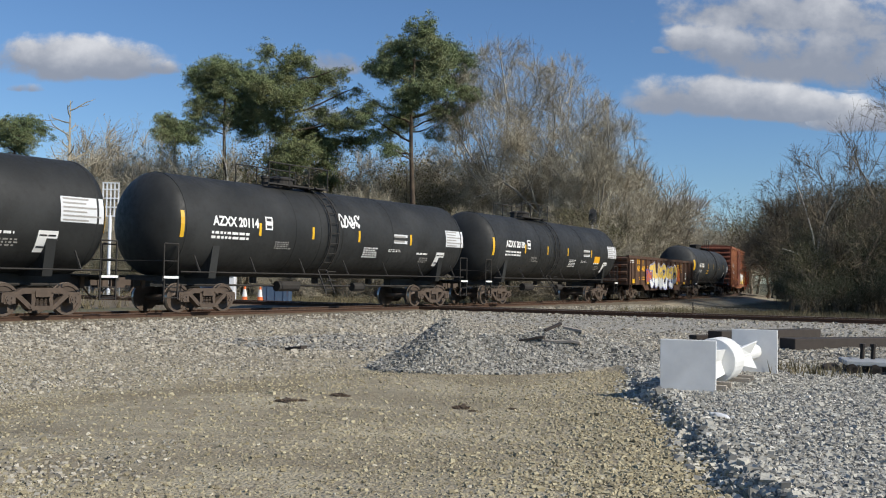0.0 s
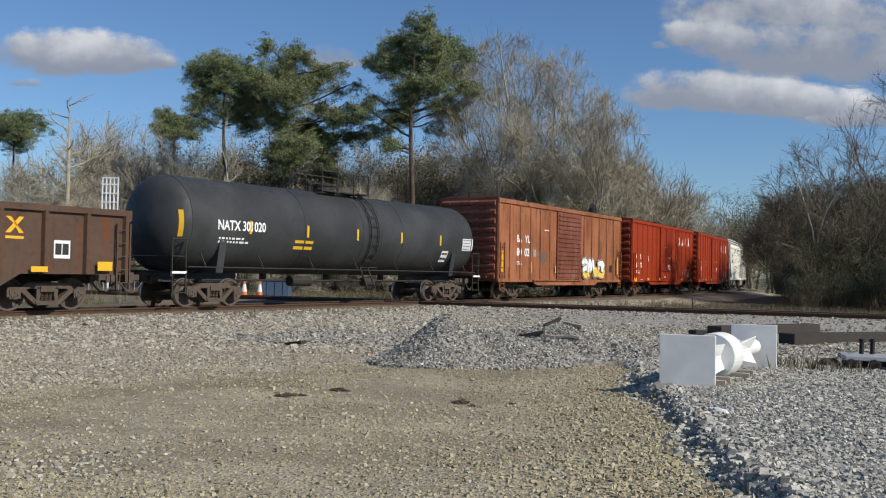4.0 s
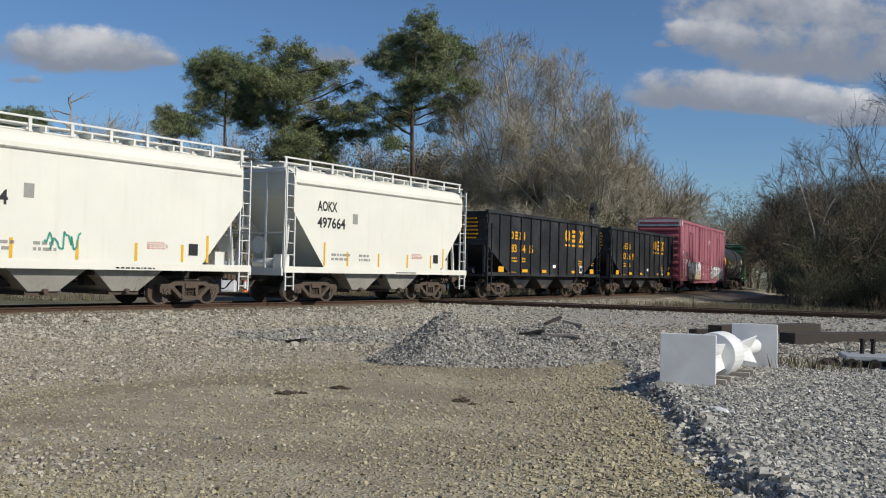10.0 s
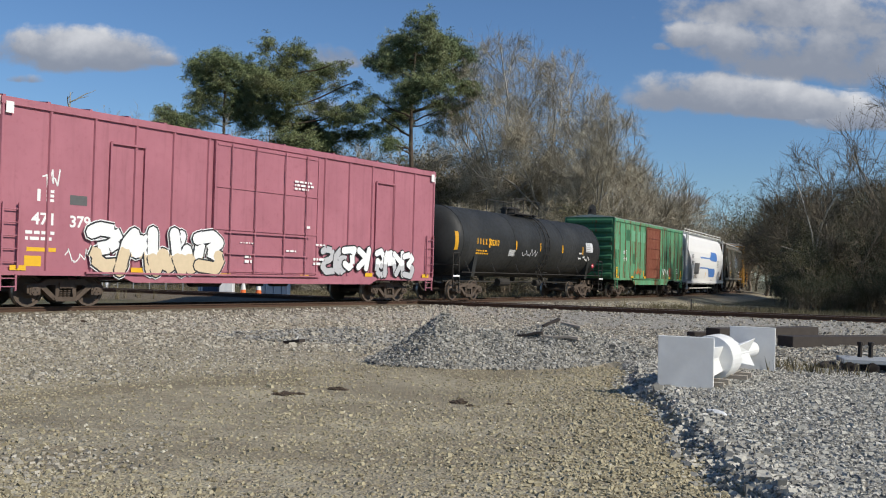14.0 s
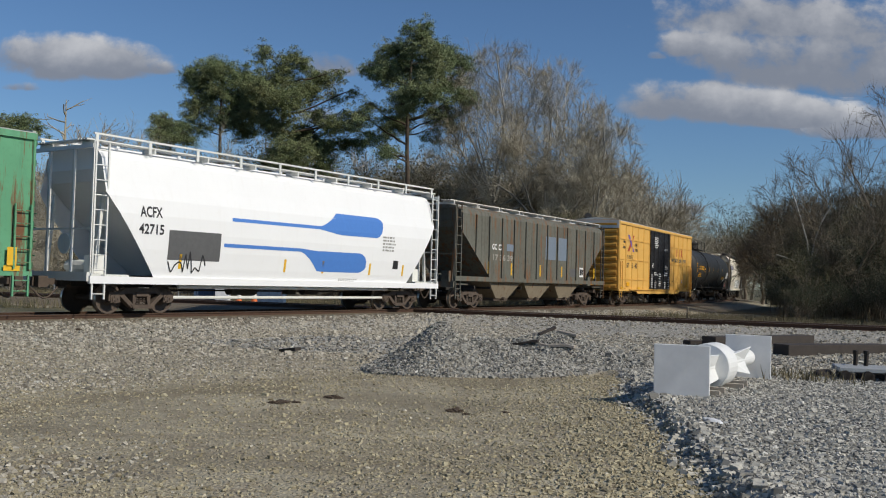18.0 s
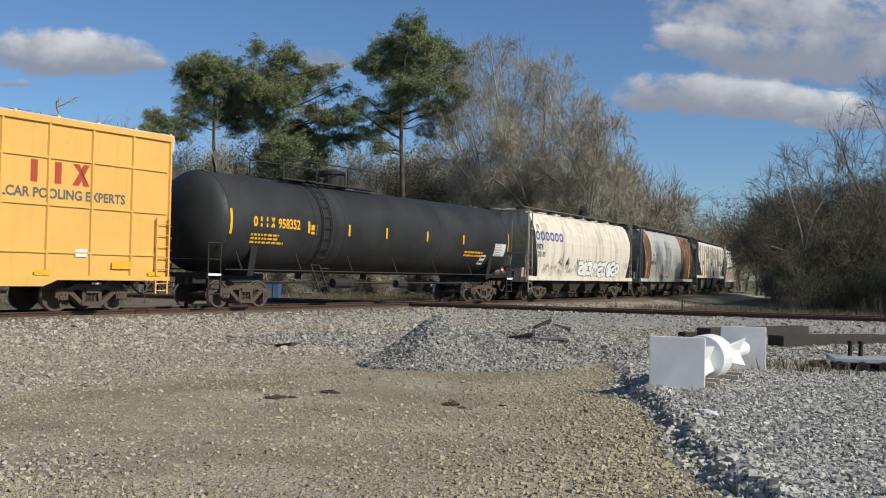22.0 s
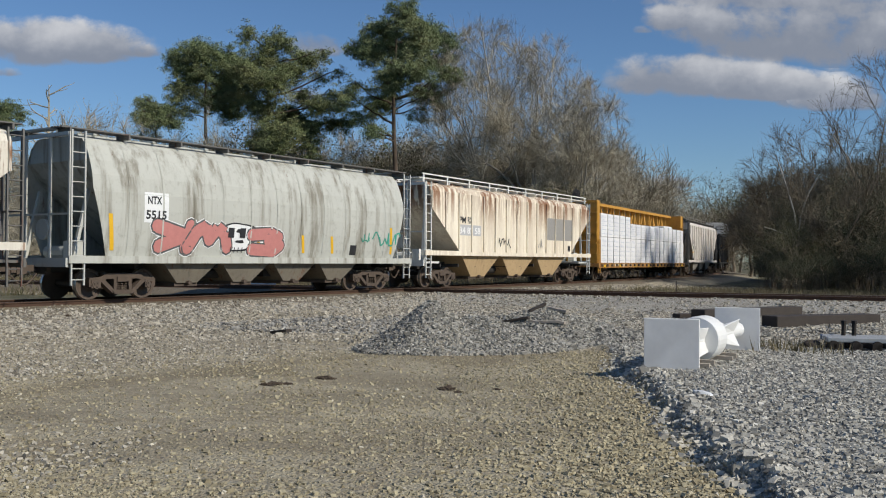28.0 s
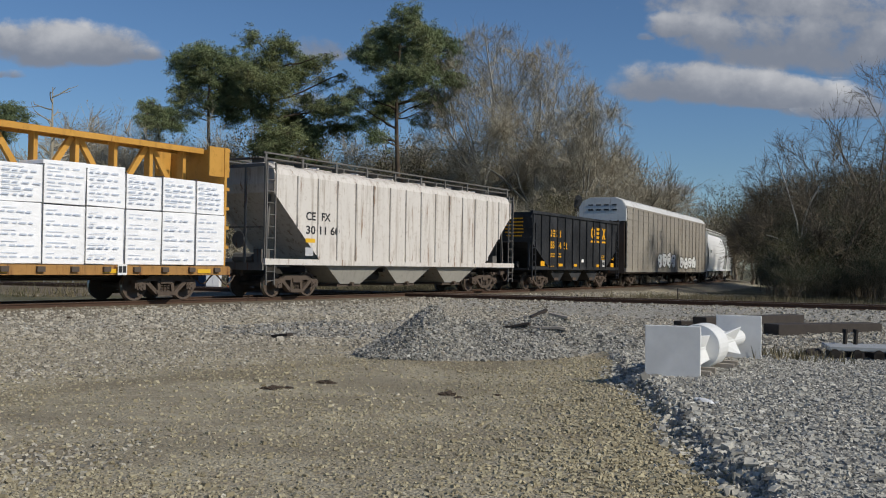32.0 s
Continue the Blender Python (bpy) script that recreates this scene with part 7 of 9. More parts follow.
    scribble(r, -4.4, 1.75, 0.5, 0.4, M["gr_green"], s, 4, 10, 0.05)
    scribble(r, -5.05, 1.6, 1.7, 0.6, M["gr_green"], s, 5, 18, 0.06)
    consolidated_stencil(r, -h + 3.9, 1.30, 0.36, s, K_)
    for x in (h - 1.35, h - 6.9, -1.3, -h + 4.9, -h + 1.5):
        patch(r, "tape", x, 1.35, 0.13, 0.6 if abs(x) < h - 1.6 else 1.0, M["yellow_mark"], s, lean=-0.12)

    # rusty cream hopper
    r, h, end, s = hopper(373.7, 391.4, 4.30, 1.52, "cream ribbed covered hopper with heavy brown rust runs", (M["pmrx"], M["tan_chute"], M["cream_frame"]), "flat", 3, 2.4, 3.35, 15, rail=True)
    patch(r, "paint_patch", 6.1, 2.22, 2.0, 0.46, M["gr_grey"], s)
    letter(r, "PM", 6.02, 2.75, 0.28, K_, s, 0.55)
    letter(r, "RX", 5.31, 2.75, 0.28, K_, s, 0.45)
    letter(r, "34 82 58", 6.02, 2.30, 0.28, W_, lambda a, b: s(a, b) + 0.006, 1.85)
    for x in (-2.80, -3.91, -5.01):
        patch(r, "paint_patch", x, 2.20, 1.03, 1.12, M["grey_mid"], s)
    scribble(r, 2.37, 1.6, 1.2, 0.7, K_, s, 6, 16, 0.05)
    scribble(r, -1.8, 1.75, 0.6, 0.5, M["grey_mid"], s, 7, 12, 0.03)
    consolidated_stencil(r, -h + 3.3, 1.65, 0.30, s, K_)

    # centre-beam car with lumber
    r, h, s = centerbeam(392.7, 414.4, "yellow centre-beam flat car loaded with white wrapped lumber", M["beam_yellow"], M["wrap"], M["beam_deck"])
    letter(r, "855", h - 4.7, 0.83, 0.16, W_, s, 0.55)
    letter(r, "242", h - 6.3, 0.83, 0.16, W_, s, 0.55)
    block_marks(r, h - 3.2, 0.83, 0.8, 0.16, "iibx", W_, s, 0.3)
    consolidated_stencil(r, -h + 4.2, 0.75, 0.30, flat(1.52))

    # grey-white hopper
    r, h, end, s = hopper(415.6, 432.5, 4.36, 1.26, "pale grey ribbed covered hopper with three chutes", (M["cefx"], M["chute_grey"], M["dark_frame"]), "flat", 3, 2.3, 3.4, 15, rail=True)
    letter(r, "CE", 6.4, 2.62, 0.28, K_, s, 0.5)
    letter(r, "FX", 5.6, 2.62, 0.28, K_, s, 0.5)
    letter(r, "30 11 60", 6.4, 2.15, 0.28, K_, s, 1.8)
    patch(r, "tape", 6.4, 1.85, 0.5, 0.14, M["yellow_mark"], s)
    patch(r, "paint_patch", 6.4, 1.4, 0.4, 0.28, M["gr_grey"], s)

    csx(434.1, 446.8, ("83", "54", "52"))

    # autorack
    r, h, s = autorack(447.9, 473.5, "long tan-grey covered autorack with a curved white roof", M["rack_side"], M["rack_roof"], M["rack_frame"])
    graffiti(r, 4.7, 1.1, 5.6, 1.2, 4, M["gr_white"], K_, s, 41)
    graffiti(r, -2.4, 1.1, 6.0, 1.0, 4, M["gr_white"], K_, s, 42)

    for u0, u1 in ((474.8, 490.0), (491.3, 506.5), (507.8, 523.0)):
        r, h, end, s = hopper(u0, u1, 4.42, 1.16, "white cylindrical covered hopper near the end of sight", (M["bright_white"], M["chute_grey"], M["cream_frame"]), "round", 3, 0.9, 3.1)
        letter(r, "INTX", h - 2.0, 2.6, 0.26, K_, s, 0.8)


M["green_lite"] = plain("pale green touch-up paint", (0.15, 0.36, 0.22), 0.6)
make_train()


# ---- things in the yard ----
def on_ground(x, y, lift=0.0):
    return float(ground_height(np.array([float(x)]), np.array([float(y)]))[0]) + lift


M["cast_white"] = paint("white-painted cast metal", (0.74, 0.74, 0.72), (0.45, 0.42, 0.38, 1), 0.0, 0.45, 0.15, fade=0.02)
M["plate_grey"] = plain("bare grey plate face", (0.70, 0.695, 0.68), 0.5, 0.0, 0.25, 2.5)
M["old_wood"] = plain("weathered grey timber", (0.33, 0.29, 0.24), 0.85, 0, 0.35, 5)
M["blue_box"] = paint("dull blue sheet steel", (0.06, 0.10, 0.17), None, 0.1, 0.6, 0.3)
M["cab_white"] = paint("white cabinet paint", (0.72, 0.74, 0.77), None, 0.0, 0.45, 0.15)
M["cone_orange"] = plain("orange plastic", (0.75, 0.17, 0.04), 0.5)
M["concrete"] = plain("pale concrete", (0.42, 0.40, 0.37), 0.9, 0, 0.2, 4)


def signal_foundation():
    """A white steel foundation lying on its side: two square plates, a ringed tube and flared fins between them."""
    a, b = Vector((3.36, 12.82, 0)), Vector((5.32, 16.0, 0))
    ax = (b - a).normalized()
    n = (b - a).length
    z = on_ground(3.5, 13.0) + 0.33
    root = empty("signal_foundation", "white steel signal foundation with square end plates lying on timber blocks", "foundation")
    root.matrix_basis = Matrix.Translation((a.x, a.y, z)) @ Matrix.Rotation(math.atan2(ax.y, ax.x), 4, "Z")
    turn = radians(11)
    for x, m, sz in ((0.0, M["plate_grey"], 0.74), (n, M["plate_grey"], 0.74)):
        bm = bmesh.new()
        box(bm, (0, 0, 0), (0.07, sz, sz))
        for f in bm.faces:
            f.material_index = 0 if abs(f.normal.x) > 0.5 or f.calc_center_median().x < -0.01 else 1
        bm.normal_update()
        for f in bm.faces:
            f.material_index = 0 if abs(f.normal.x) > 0.5 else 1
        bmesh.ops.bevel(bm, geom=bm.edges[:], offset=0.006, segments=1, affect="EDGES")
        o = part("end_plate", bm, [m, M["cast_white"]], root, "square grey plate with a white edge")
        o.location = (x, 0, 0)
        o.rotation_euler = (0, 0, turn if x == 0 else turn * 0.85)
    bm = bmesh.new()
    lathe(bm, [(0.13, 0.06), (0.13, n - 0.06)], "x", 20)
    part("tube", fixed(bm), M["cast_white"], root, smooth=False)
    bm = bmesh.new()
    lathe(bm, [(0.14, 1.20), (0.325, 1.21), (0.335, 1.24), (0.335, 1.70), (0.325, 1.73), (0.14, 1.75)], "x", 32)
    part("collar", fixed(bm), M["cast_white"], root)
    # star-shaped columns on both sides of the collar
    for x0, x1, r0, r1, q in ((0.06, 1.26, 0.335, 0.26, 0.12), (1.78, 2.30, 0.27, 0.20, 0.12), (2.30, 2.95, 0.20, 0.325, 0.12)):
        bm = bmesh.new()
        rings = []
        for x, ro in ((x0, r0), (x1, r1)):
            rings.append([bm.verts.new((x, (ro if i % 2 else q) * math.cos(radians(45 * i)), (ro if i % 2 else q) * math.sin(radians(45 * i)))) for i in range(8)])
        for i in range(8):
            j = (i + 1) % 8
            bm.faces.new((rings[0][i], rings[0][j], rings[1][j], rings[1][i]))
        bm.faces.new(rings[0][::-1])
        bm.faces.new(rings[1])
        bmesh.ops.recalc_face_normals(bm, faces=bm.faces[:])
        bmesh.ops.bevel(bm, geom=[e for e in bm.edges if abs(e.verts[0].co.x - e.verts[1].co.x) > 0.3], offset=0.012, segments=1, affect="EDGES")
        part("star_column", fixed(bm), M["cast_white"], root)
    # black disc painted in for the shade inside a hole
    bm = bmesh.new()
    tube(bm, (1.10, 0.19, 0.02), (1.10, 0.225, 0.02), 0.075, None, 14)
    part("hole_disc", bm, M["black_mark"], root, "black disc standing in for a shaded hole")
    # blocks beneath
    for s, w in ((0.55, 0.8), (1.75, 0.85)):
        p = a + ax * s
        bl = empty("timber_crib", "grey timber blocks under the white foundation", "timber")
        g = on_ground(p.x, p.y)
        bl.matrix_basis = Matrix.Translation((p.x, p.y, g - 0.02)) @ Matrix.Rotation(math.atan2(ax.y, ax.x) + 0.12, 4, "Z")
        for q, zz in ((-0.25, 0.05), (0.25, 0.05)):
            bm = bmesh.new()
            box(bm, (q, 0, zz), (0.10, w, 0.10))
            part("block", bm, M["old_wood"], bl)
        bm = bmesh.new()
        box(bm, (0, 0.1, 0.14), (0.7, w * 0.7, 0.06))
        part("board", bm, M["old_wood"], bl)


signal_foundation()


def timber(x0, y0, x1, y1, w, h, label, z=None):
    p, q = Vector((x0, y0, 0)), Vector((x1, y1, 0))
    d = q - p
    bm = bmesh.new()
    box(bm, (0, 0, h / 2), (d.length, w, h))
    bmesh.ops.bevel(bm, geom=bm.edges[:], offset=0.012, segments=1, affect="EDGES")
    o = new("railway_tie", finish("railway_tie", bm, M["tie_face"]))
    tagged(o, label, "railway tie", "loose ties by the track")
    m = (p + q) / 2
    zz = min(on_ground(x0, y0), on_ground(x1, y1), on_ground(m.x, m.y)) - 0.01 if z is None else z
    o.matrix_basis = Matrix.Translation((m.x, m.y, zz)) @ Matrix.Rotation(math.atan2(d.y, d.x), 4, "Z")
    return o


M["tie_face"] = plain("weathered dark timber", (0.042, 0.033, 0.027), 0.85, 0, 0.45, 4)
timber(8.55, 23.3, 11.75, 24.6, 0.55, 0.30, "dark weathered bridge timber lying on ballast beside the track")
timber(7.6, 26.2, 11.3, 28.6, 0.5, 0.30, "dark weathered bridge timber lying on ballast beside the track")
timber(7.2, 27.0, 9.2, 27.6, 0.4, 0.16, "short dark timber offcut beside the track")


def rail_parts():
    """Steel joint bars on skids, with two upright bolts."""
    root = empty("joint_bar_stack", "stack of grey steel bars on black skids with upright rods", "steel bars")
    x, y = 7.75, 16.9
    root.matrix_basis = Matrix.Translation((x, y, on_ground(x, y) - 0.01)) @ Matrix.Rotation(radians(-14), 4, "Z")
    for k in range(5):
        bm = bmesh.new()
        box(bm, (-0.35 + 0.32 * k, 0.0, 0.07), (0.16, 1.0, 0.14))
        part("skid", bm, M["creosote"], root)
    for k in range(4):
        bm = bmesh.new()
        box(bm, (0.25, -0.36 + 0.24 * k, 0.20), (1.55, 0.10, 0.09))
        bmesh.ops.bevel(bm, geom=bm.edges[:], offset=0.015, segments=1, affect="EDGES")
        part("bar", bm, M["galv"], root)
    for q in (-0.16, 0.02):
        bm = bmesh.new()
        tube(bm, (q, 0.15, 0.2), (q + 0.01, 0.15, 0.50), 0.04, None, 8)
        tube(bm, (q + 0.01, 0.15, 0.46), (q + 0.01, 0.15, 0.52), 0.055, None, 8)
        part("rod", bm, M["creosote"], root)
    for q in (-0.42, -0.05, 0.3, 0.62):
        bm = bmesh.new()
        tube(bm, (q, -0.50, 0.12), (q, -0.40, 0.12), 0.075, None, 10)
        part("end_cap", bm, M["creosote"], root)
    bm = bmesh.new()
    bmesh.ops.create_icosphere(bm, subdivisions=2, radius=0.16)
    for v in bm.verts:
        v.co = Vector((v.co.x * 1.3, v.co.y, v.co.z * 0.75)) * (1 + 0.15 * noise.noise(v.co * 9))
    o = new("stone_lump", finish("stone_lump", bm, M["tie_face"]))
    o.location = (7.15, 17.3, on_ground(7.15, 17.3, 0.04))
    tagged(o, "brown clod of earth beside the steel bars", "stone")


rail_parts()


def debris():
    """Boards and scraps on the stone piles, clumps of earth and pale stones in the yard."""
    for x0, y0, x1, y1, w, t, lab in ((1.55, 18.95, 2.05, 18.75, 0.14, 0.05, "bent dark board half buried in the stone pile"),
                                      (2.05, 18.72, 2.72, 18.42, 0.12, 0.05, "long weathered board on the stone pile"),
                                      (2.50, 19.25, 2.85, 19.0, 0.12, 0.05, "broken pale board on the stone pile"),
                                      (2.10, 19.2, 2.45, 19.3, 0.12, 0.05, "dark scrap board on the stone pile"),
                                      (-3.4, 20.9, -3.0, 20.6, 0.18, 0.07, "dark scrap of tie on the gravel"),
                                      (-7.2, 22.6, -6.7, 22.4, 0.05, 0.02, "thin rusty steel strip on the gravel"),
                                      (-6.9, 22.0, -6.3, 22.1, 0.05, 0.02, "thin rusty steel strip on the gravel"),
                                      (-0.9, 26.5, 0.3, 26.3, 0.16, 0.05, "red-brown plank lying on the ballast")):
        p, q = Vector((x0, y0, on_ground(x0, y0, t / 2 + 0.03))), Vector((x1, y1, on_ground(x1, y1, t / 2 + 0.03)))
        bm = bmesh.new()
        d = q - p
        box(bm, (0, 0, 0), (d.length, w, t))
        bmesh.ops.subdivide_edges(bm, edges=[e for e in bm.edges if abs((e.verts[0].co - e.verts[1].co).x) > 0.1], cuts=3)
        for v in bm.verts:
            v.co.z += 0.03 * math.sin(v.co.x * 6) + 0.01 * noise.noise(v.co * 13)
        o = new("scrap_board", finish("scrap_board", bm, M["tie_face"] if "dark" in lab else M["old_wood"]))
        o.matrix_basis = Matrix.Translation((p + q) / 2) @ d.to_track_quat("X", "Z").to_matrix().to_4x4()
        tagged(o, lab, "debris", "scrap lying in the yard")
    r = random.Random(5)
    for x, y, s in ((-1.93, 11.76, 0.13), (-1.35, 12.6, 0.12), (0.26, 11.84, 0.12), (-1.75, 11.9, 0.07), (0.4, 11.6, 0.06), (0.9, 11.9, 0.06), (-8.6, 22.7, 0.10)):
        bm = bmesh.new()
        s *= 0.62
        bmesh.ops.create_icosphere(bm, subdivisions=4, radius=s)
        o3 = Vector((x * 3, y, 0))
        for v in bm.verts:
            q = v.co / s
            k = 1 + 0.55 * noise.noise(q * 1.6 + o3) + 0.45 * noise.noise(q * 4.0 + o3) + 0.25 * noise.noise(q * 9 + o3)
            v.co = Vector((v.co.x * 1.5 * k, v.co.y * 1.1 * k, v.co.z * 0.5 * k))
        o = new("earth_clump", finish("earth_clump", bm, M["clump"]))
        o.location = (x, y, on_ground(x, y))
        tagged(o, "dark crumbly clump of earth and dead grass on the dirt", "earth clump", "clumps on the dirt")
    bm = bmesh.new()
    bmesh.ops.create_icosphere(bm, subdivisions=2, radius=0.07)
    for v in bm.verts:
        v.co = Vector((v.co.x * 1.8, v.co.y * 0.8, v.co.z * 0.5)) * (1 + 0.2 * noise.noise(v.co * 20))
    o = new("pale_stone", finish("pale_stone", bm, M["white_card"]))
    o.location = (3.10, 10.45, on_ground(3.10, 10.45, 0.02))
    o.rotation_euler = (0.1, 0.15, -0.5)
    tagged(o, "pale flat stone on the grey gravel bank", "stone")


M["clump"] = plain("dark crumbly earth", (0.070, 0.050, 0.034), 0.95, 0, 0.4, 20)
debris()


def relay_cabinet(x, y):
    root = empty("relay_cabinet", "white steel relay cabinet on a low base behind the tracks", "cabinet")
    root.location = (x, y, on_ground(x, y))
    bm = bmesh.new()
    box(bm, (0, 0, 0.06), (0.8, 0.6, 0.16))
    part("base", bm, M["concrete"], root)
    bm = bmesh.new()
    box(bm, (0, 0, 0.80), (0.62, 0.46, 1.32))
    bmesh.ops.bevel(bm, geom=bm.edges[:], offset=0.02, segments=1, affect="EDGES")
    part("body", bm, M["cab_white"], root)
    bm = bmesh.new()
    prism(bm, [(-0.36, 1.46), (0.36, 1.46), (0.30, 1.55), (-0.30, 1.55)], -0.28, 0.28)
    part("lid", fixed(bm), M["cab_white"], root)
    for s in (-1, 1):
        bm = bmesh.new()
        box(bm, (0.15 * s, -0.24, 0.80), (0.28, 0.02, 1.2))
        d = part("door", bm, M["cab_white"], root)
        bm = bmesh.new()
        for k in range(5):
            box(bm, (0.15 * s, -0.255, 1.15 + 0.05 * k), (0.2, 0.01, 0.02))
        part("louver", bm, M["under"], d)


def steel_box(x, y, w, d, h):
    root = empty("steel_box", "dull blue sheet-steel equipment box behind the tracks", "box")
    root.location = (x, y, on_ground(x, y))
    bm = bmesh.new()
    box(bm, (0, 0, h / 2), (w, d, h))
    bmesh.ops.bevel(bm, geom=bm.edges[:], offset=0.02, segments=1, affect="EDGES")
    part("body", bm, M["blue_box"], root)
    bm = bmesh.new()
    box(bm, (0, 0, h + 0.02), (w + 0.06, d + 0.06, 0.05))
    part("lid", bm, M["blue_box"], root)
    for k in (-0.3, 0.0, 0.3):
        bm = bmesh.new()
        box(bm, (k * w, -d / 2 - 0.015, h / 2), (0.04, 0.03, h * 0.9))
        part("rib", bm, M["blue_box"], root)


def traffic_cone(x, y):
    root = empty("traffic_cone", "orange traffic cone with a white collar", "traffic cone", "cones behind the tracks")
    root.location = (x, y, on_ground(x, y))
    bm = bmesh.new()
    box(bm, (0, 0, 0.02), (0.38, 0.38, 0.04))
    part("foot", bm, M["cone_orange"], root)
    bm = bmesh.new()
    lathe_z(bm, [(0.15, 0.04), (0.04, 0.75)], (0, 0))
    part("cone", bm, M["cone_orange"], root)
    bm = bmesh.new()
    lathe_z(bm, [(0.118, 0.28), (0.065, 0.62)], (0, 0))
    part("collar", bm, M["white_mark"], root)


relay_cabinet(-9.9, 43.6)
steel_box(-7.7, 43.9, 1.25, 0.8, 0.85)
steel_box(-10.9, 44.3, 0.9, 0.7, 0.95)
traffic_cone(-9.15, 43.6)
traffic_cone(-8.4, 43.4)


def wire_fence():
    root = empty("wire_fence", "low wire mesh fence with thin galvanised posts", "fence")
    p, q = Vector((-20.5, 50.5, 0)), Vector((-11.5, 45.0, 0))
    n = 9
    last = None
    for i in range(n + 1):
        c = p.lerp(q, i / n)
        z = on_ground(c.x, c.y)
        bm = bmesh.new()
        tube(bm, (c.x, c.y, z - 0.05), (c.x, c.y, z + 1.25), 0.03, None, 6)
        part("post", bm, M["galv"], root)
        if last is not None:
            bm = bmesh.new()
            for k in range(8):
                tube(bm, (last.x, last.y, last.z + 0.1 + 0.155 * k), (c.x, c.y, z + 0.1 + 0.155 * k), 0.005, None, 3, False)
            for k in range(9):
                m = last.lerp(Vector((c.x, c.y, z)), k / 9)
                tube(bm, m + Vector((0, 0, 0.1)), m + Vector((0, 0, 1.2)), 0.004, None, 3, False)
            part("mesh_panel", bm, M["galv"], root)
        last = Vector((c.x, c.y, z))


wire_fence()


def signal_mast(x, y, h, label):
    root = empty("signal_mast", label, "railway signal")
    root.location = (x, y, on_ground(x, y) - 0.02)
    bm = bmesh.new()
    box(bm, (0, 0, 0.3), (0.6, 0.6, 0.6))
    part("foundation", bm, M["concrete"], root)
    bm = bmesh.new()
    tube(bm, (0, 0, 0.5), (0, 0, h), 0.075, 0.06, 12)
    part("pole", bm, M["cab_white"], root, "silver-white pole")
    bm = bmesh.new()
    prism(bm, [(-0.28, h - 1.25), (0.28, h - 1.25), (0.34, h - 0.8), (0.28, h - 0.1), (0, h + 0.1), (-0.28, h - 0.1), (-0.34, h - 0.8)], -0.16, -0.13)
    part("backboard", fixed(bm), M["black_mark"], root)
    for k in range(2):
        bm = bmesh.new()
        tube(bm, (0, -0.16, h - 0.35 - 0.5 * k), (0, -0.48, h - 0.38 - 0.5 * k), 0.13, 0.12, 12)
        part("lamp_hood", bm, M["black_mark"], root)
    ladder(root, 0.22, 0.0, 0.5, h - 1.2, 0.30, 16, M["galv"])


signal_mast(11.9, 75.0, 7.4, "white railway signal mast with a dark hooded head beyond the train")


def ladder_cage(x, y):
    """White caged ladder of an overhead signal, seen above the cars."""
    root = empty("signal_ladder", "white caged ladder and platform of an overhead signal", "railway signal")
    root.location = (x, y, on_ground(x, y) - 0.02)
    bm = bmesh.new()
    tube(bm, (0, 0, 0), (0, 0, 5.4), 0.10, None, 10)
    part("pole", bm, M["cab_white"], root)
    for a in (-0.48, -0.24, 0.0, 0.24, 0.48):
        bm = bmesh.new()
        box(bm, (a, 0, 6.35), (0.07, 0.07, 2.1))
        part("upright", bm, M["cab_white"], root)
    for z in (5.35, 5.9, 6.45, 7.0, 7.4):
        bm = bmesh.new()
        box(bm, (0, -0.03, z), (1.05, 0.06, 0.07))
        part("rung", bm, M["cab_white"], root)


ladder_cage(-20.6, 58.0)


def stake(x, y, h):
    bm = bmesh.new()
    box(bm, (0, 0, h / 2), (0.06, 0.06, h), None, (0.6, 0.6))
    o = new("marker_stake", finish("marker_stake", bm, M["tie_face"]))
    o.location = (x, y, on_ground(x, y) - 0.02)
    tagged(o, "short dark marker stake on the embankment", "stake")


stake(11.6, 43.5, 0.75)


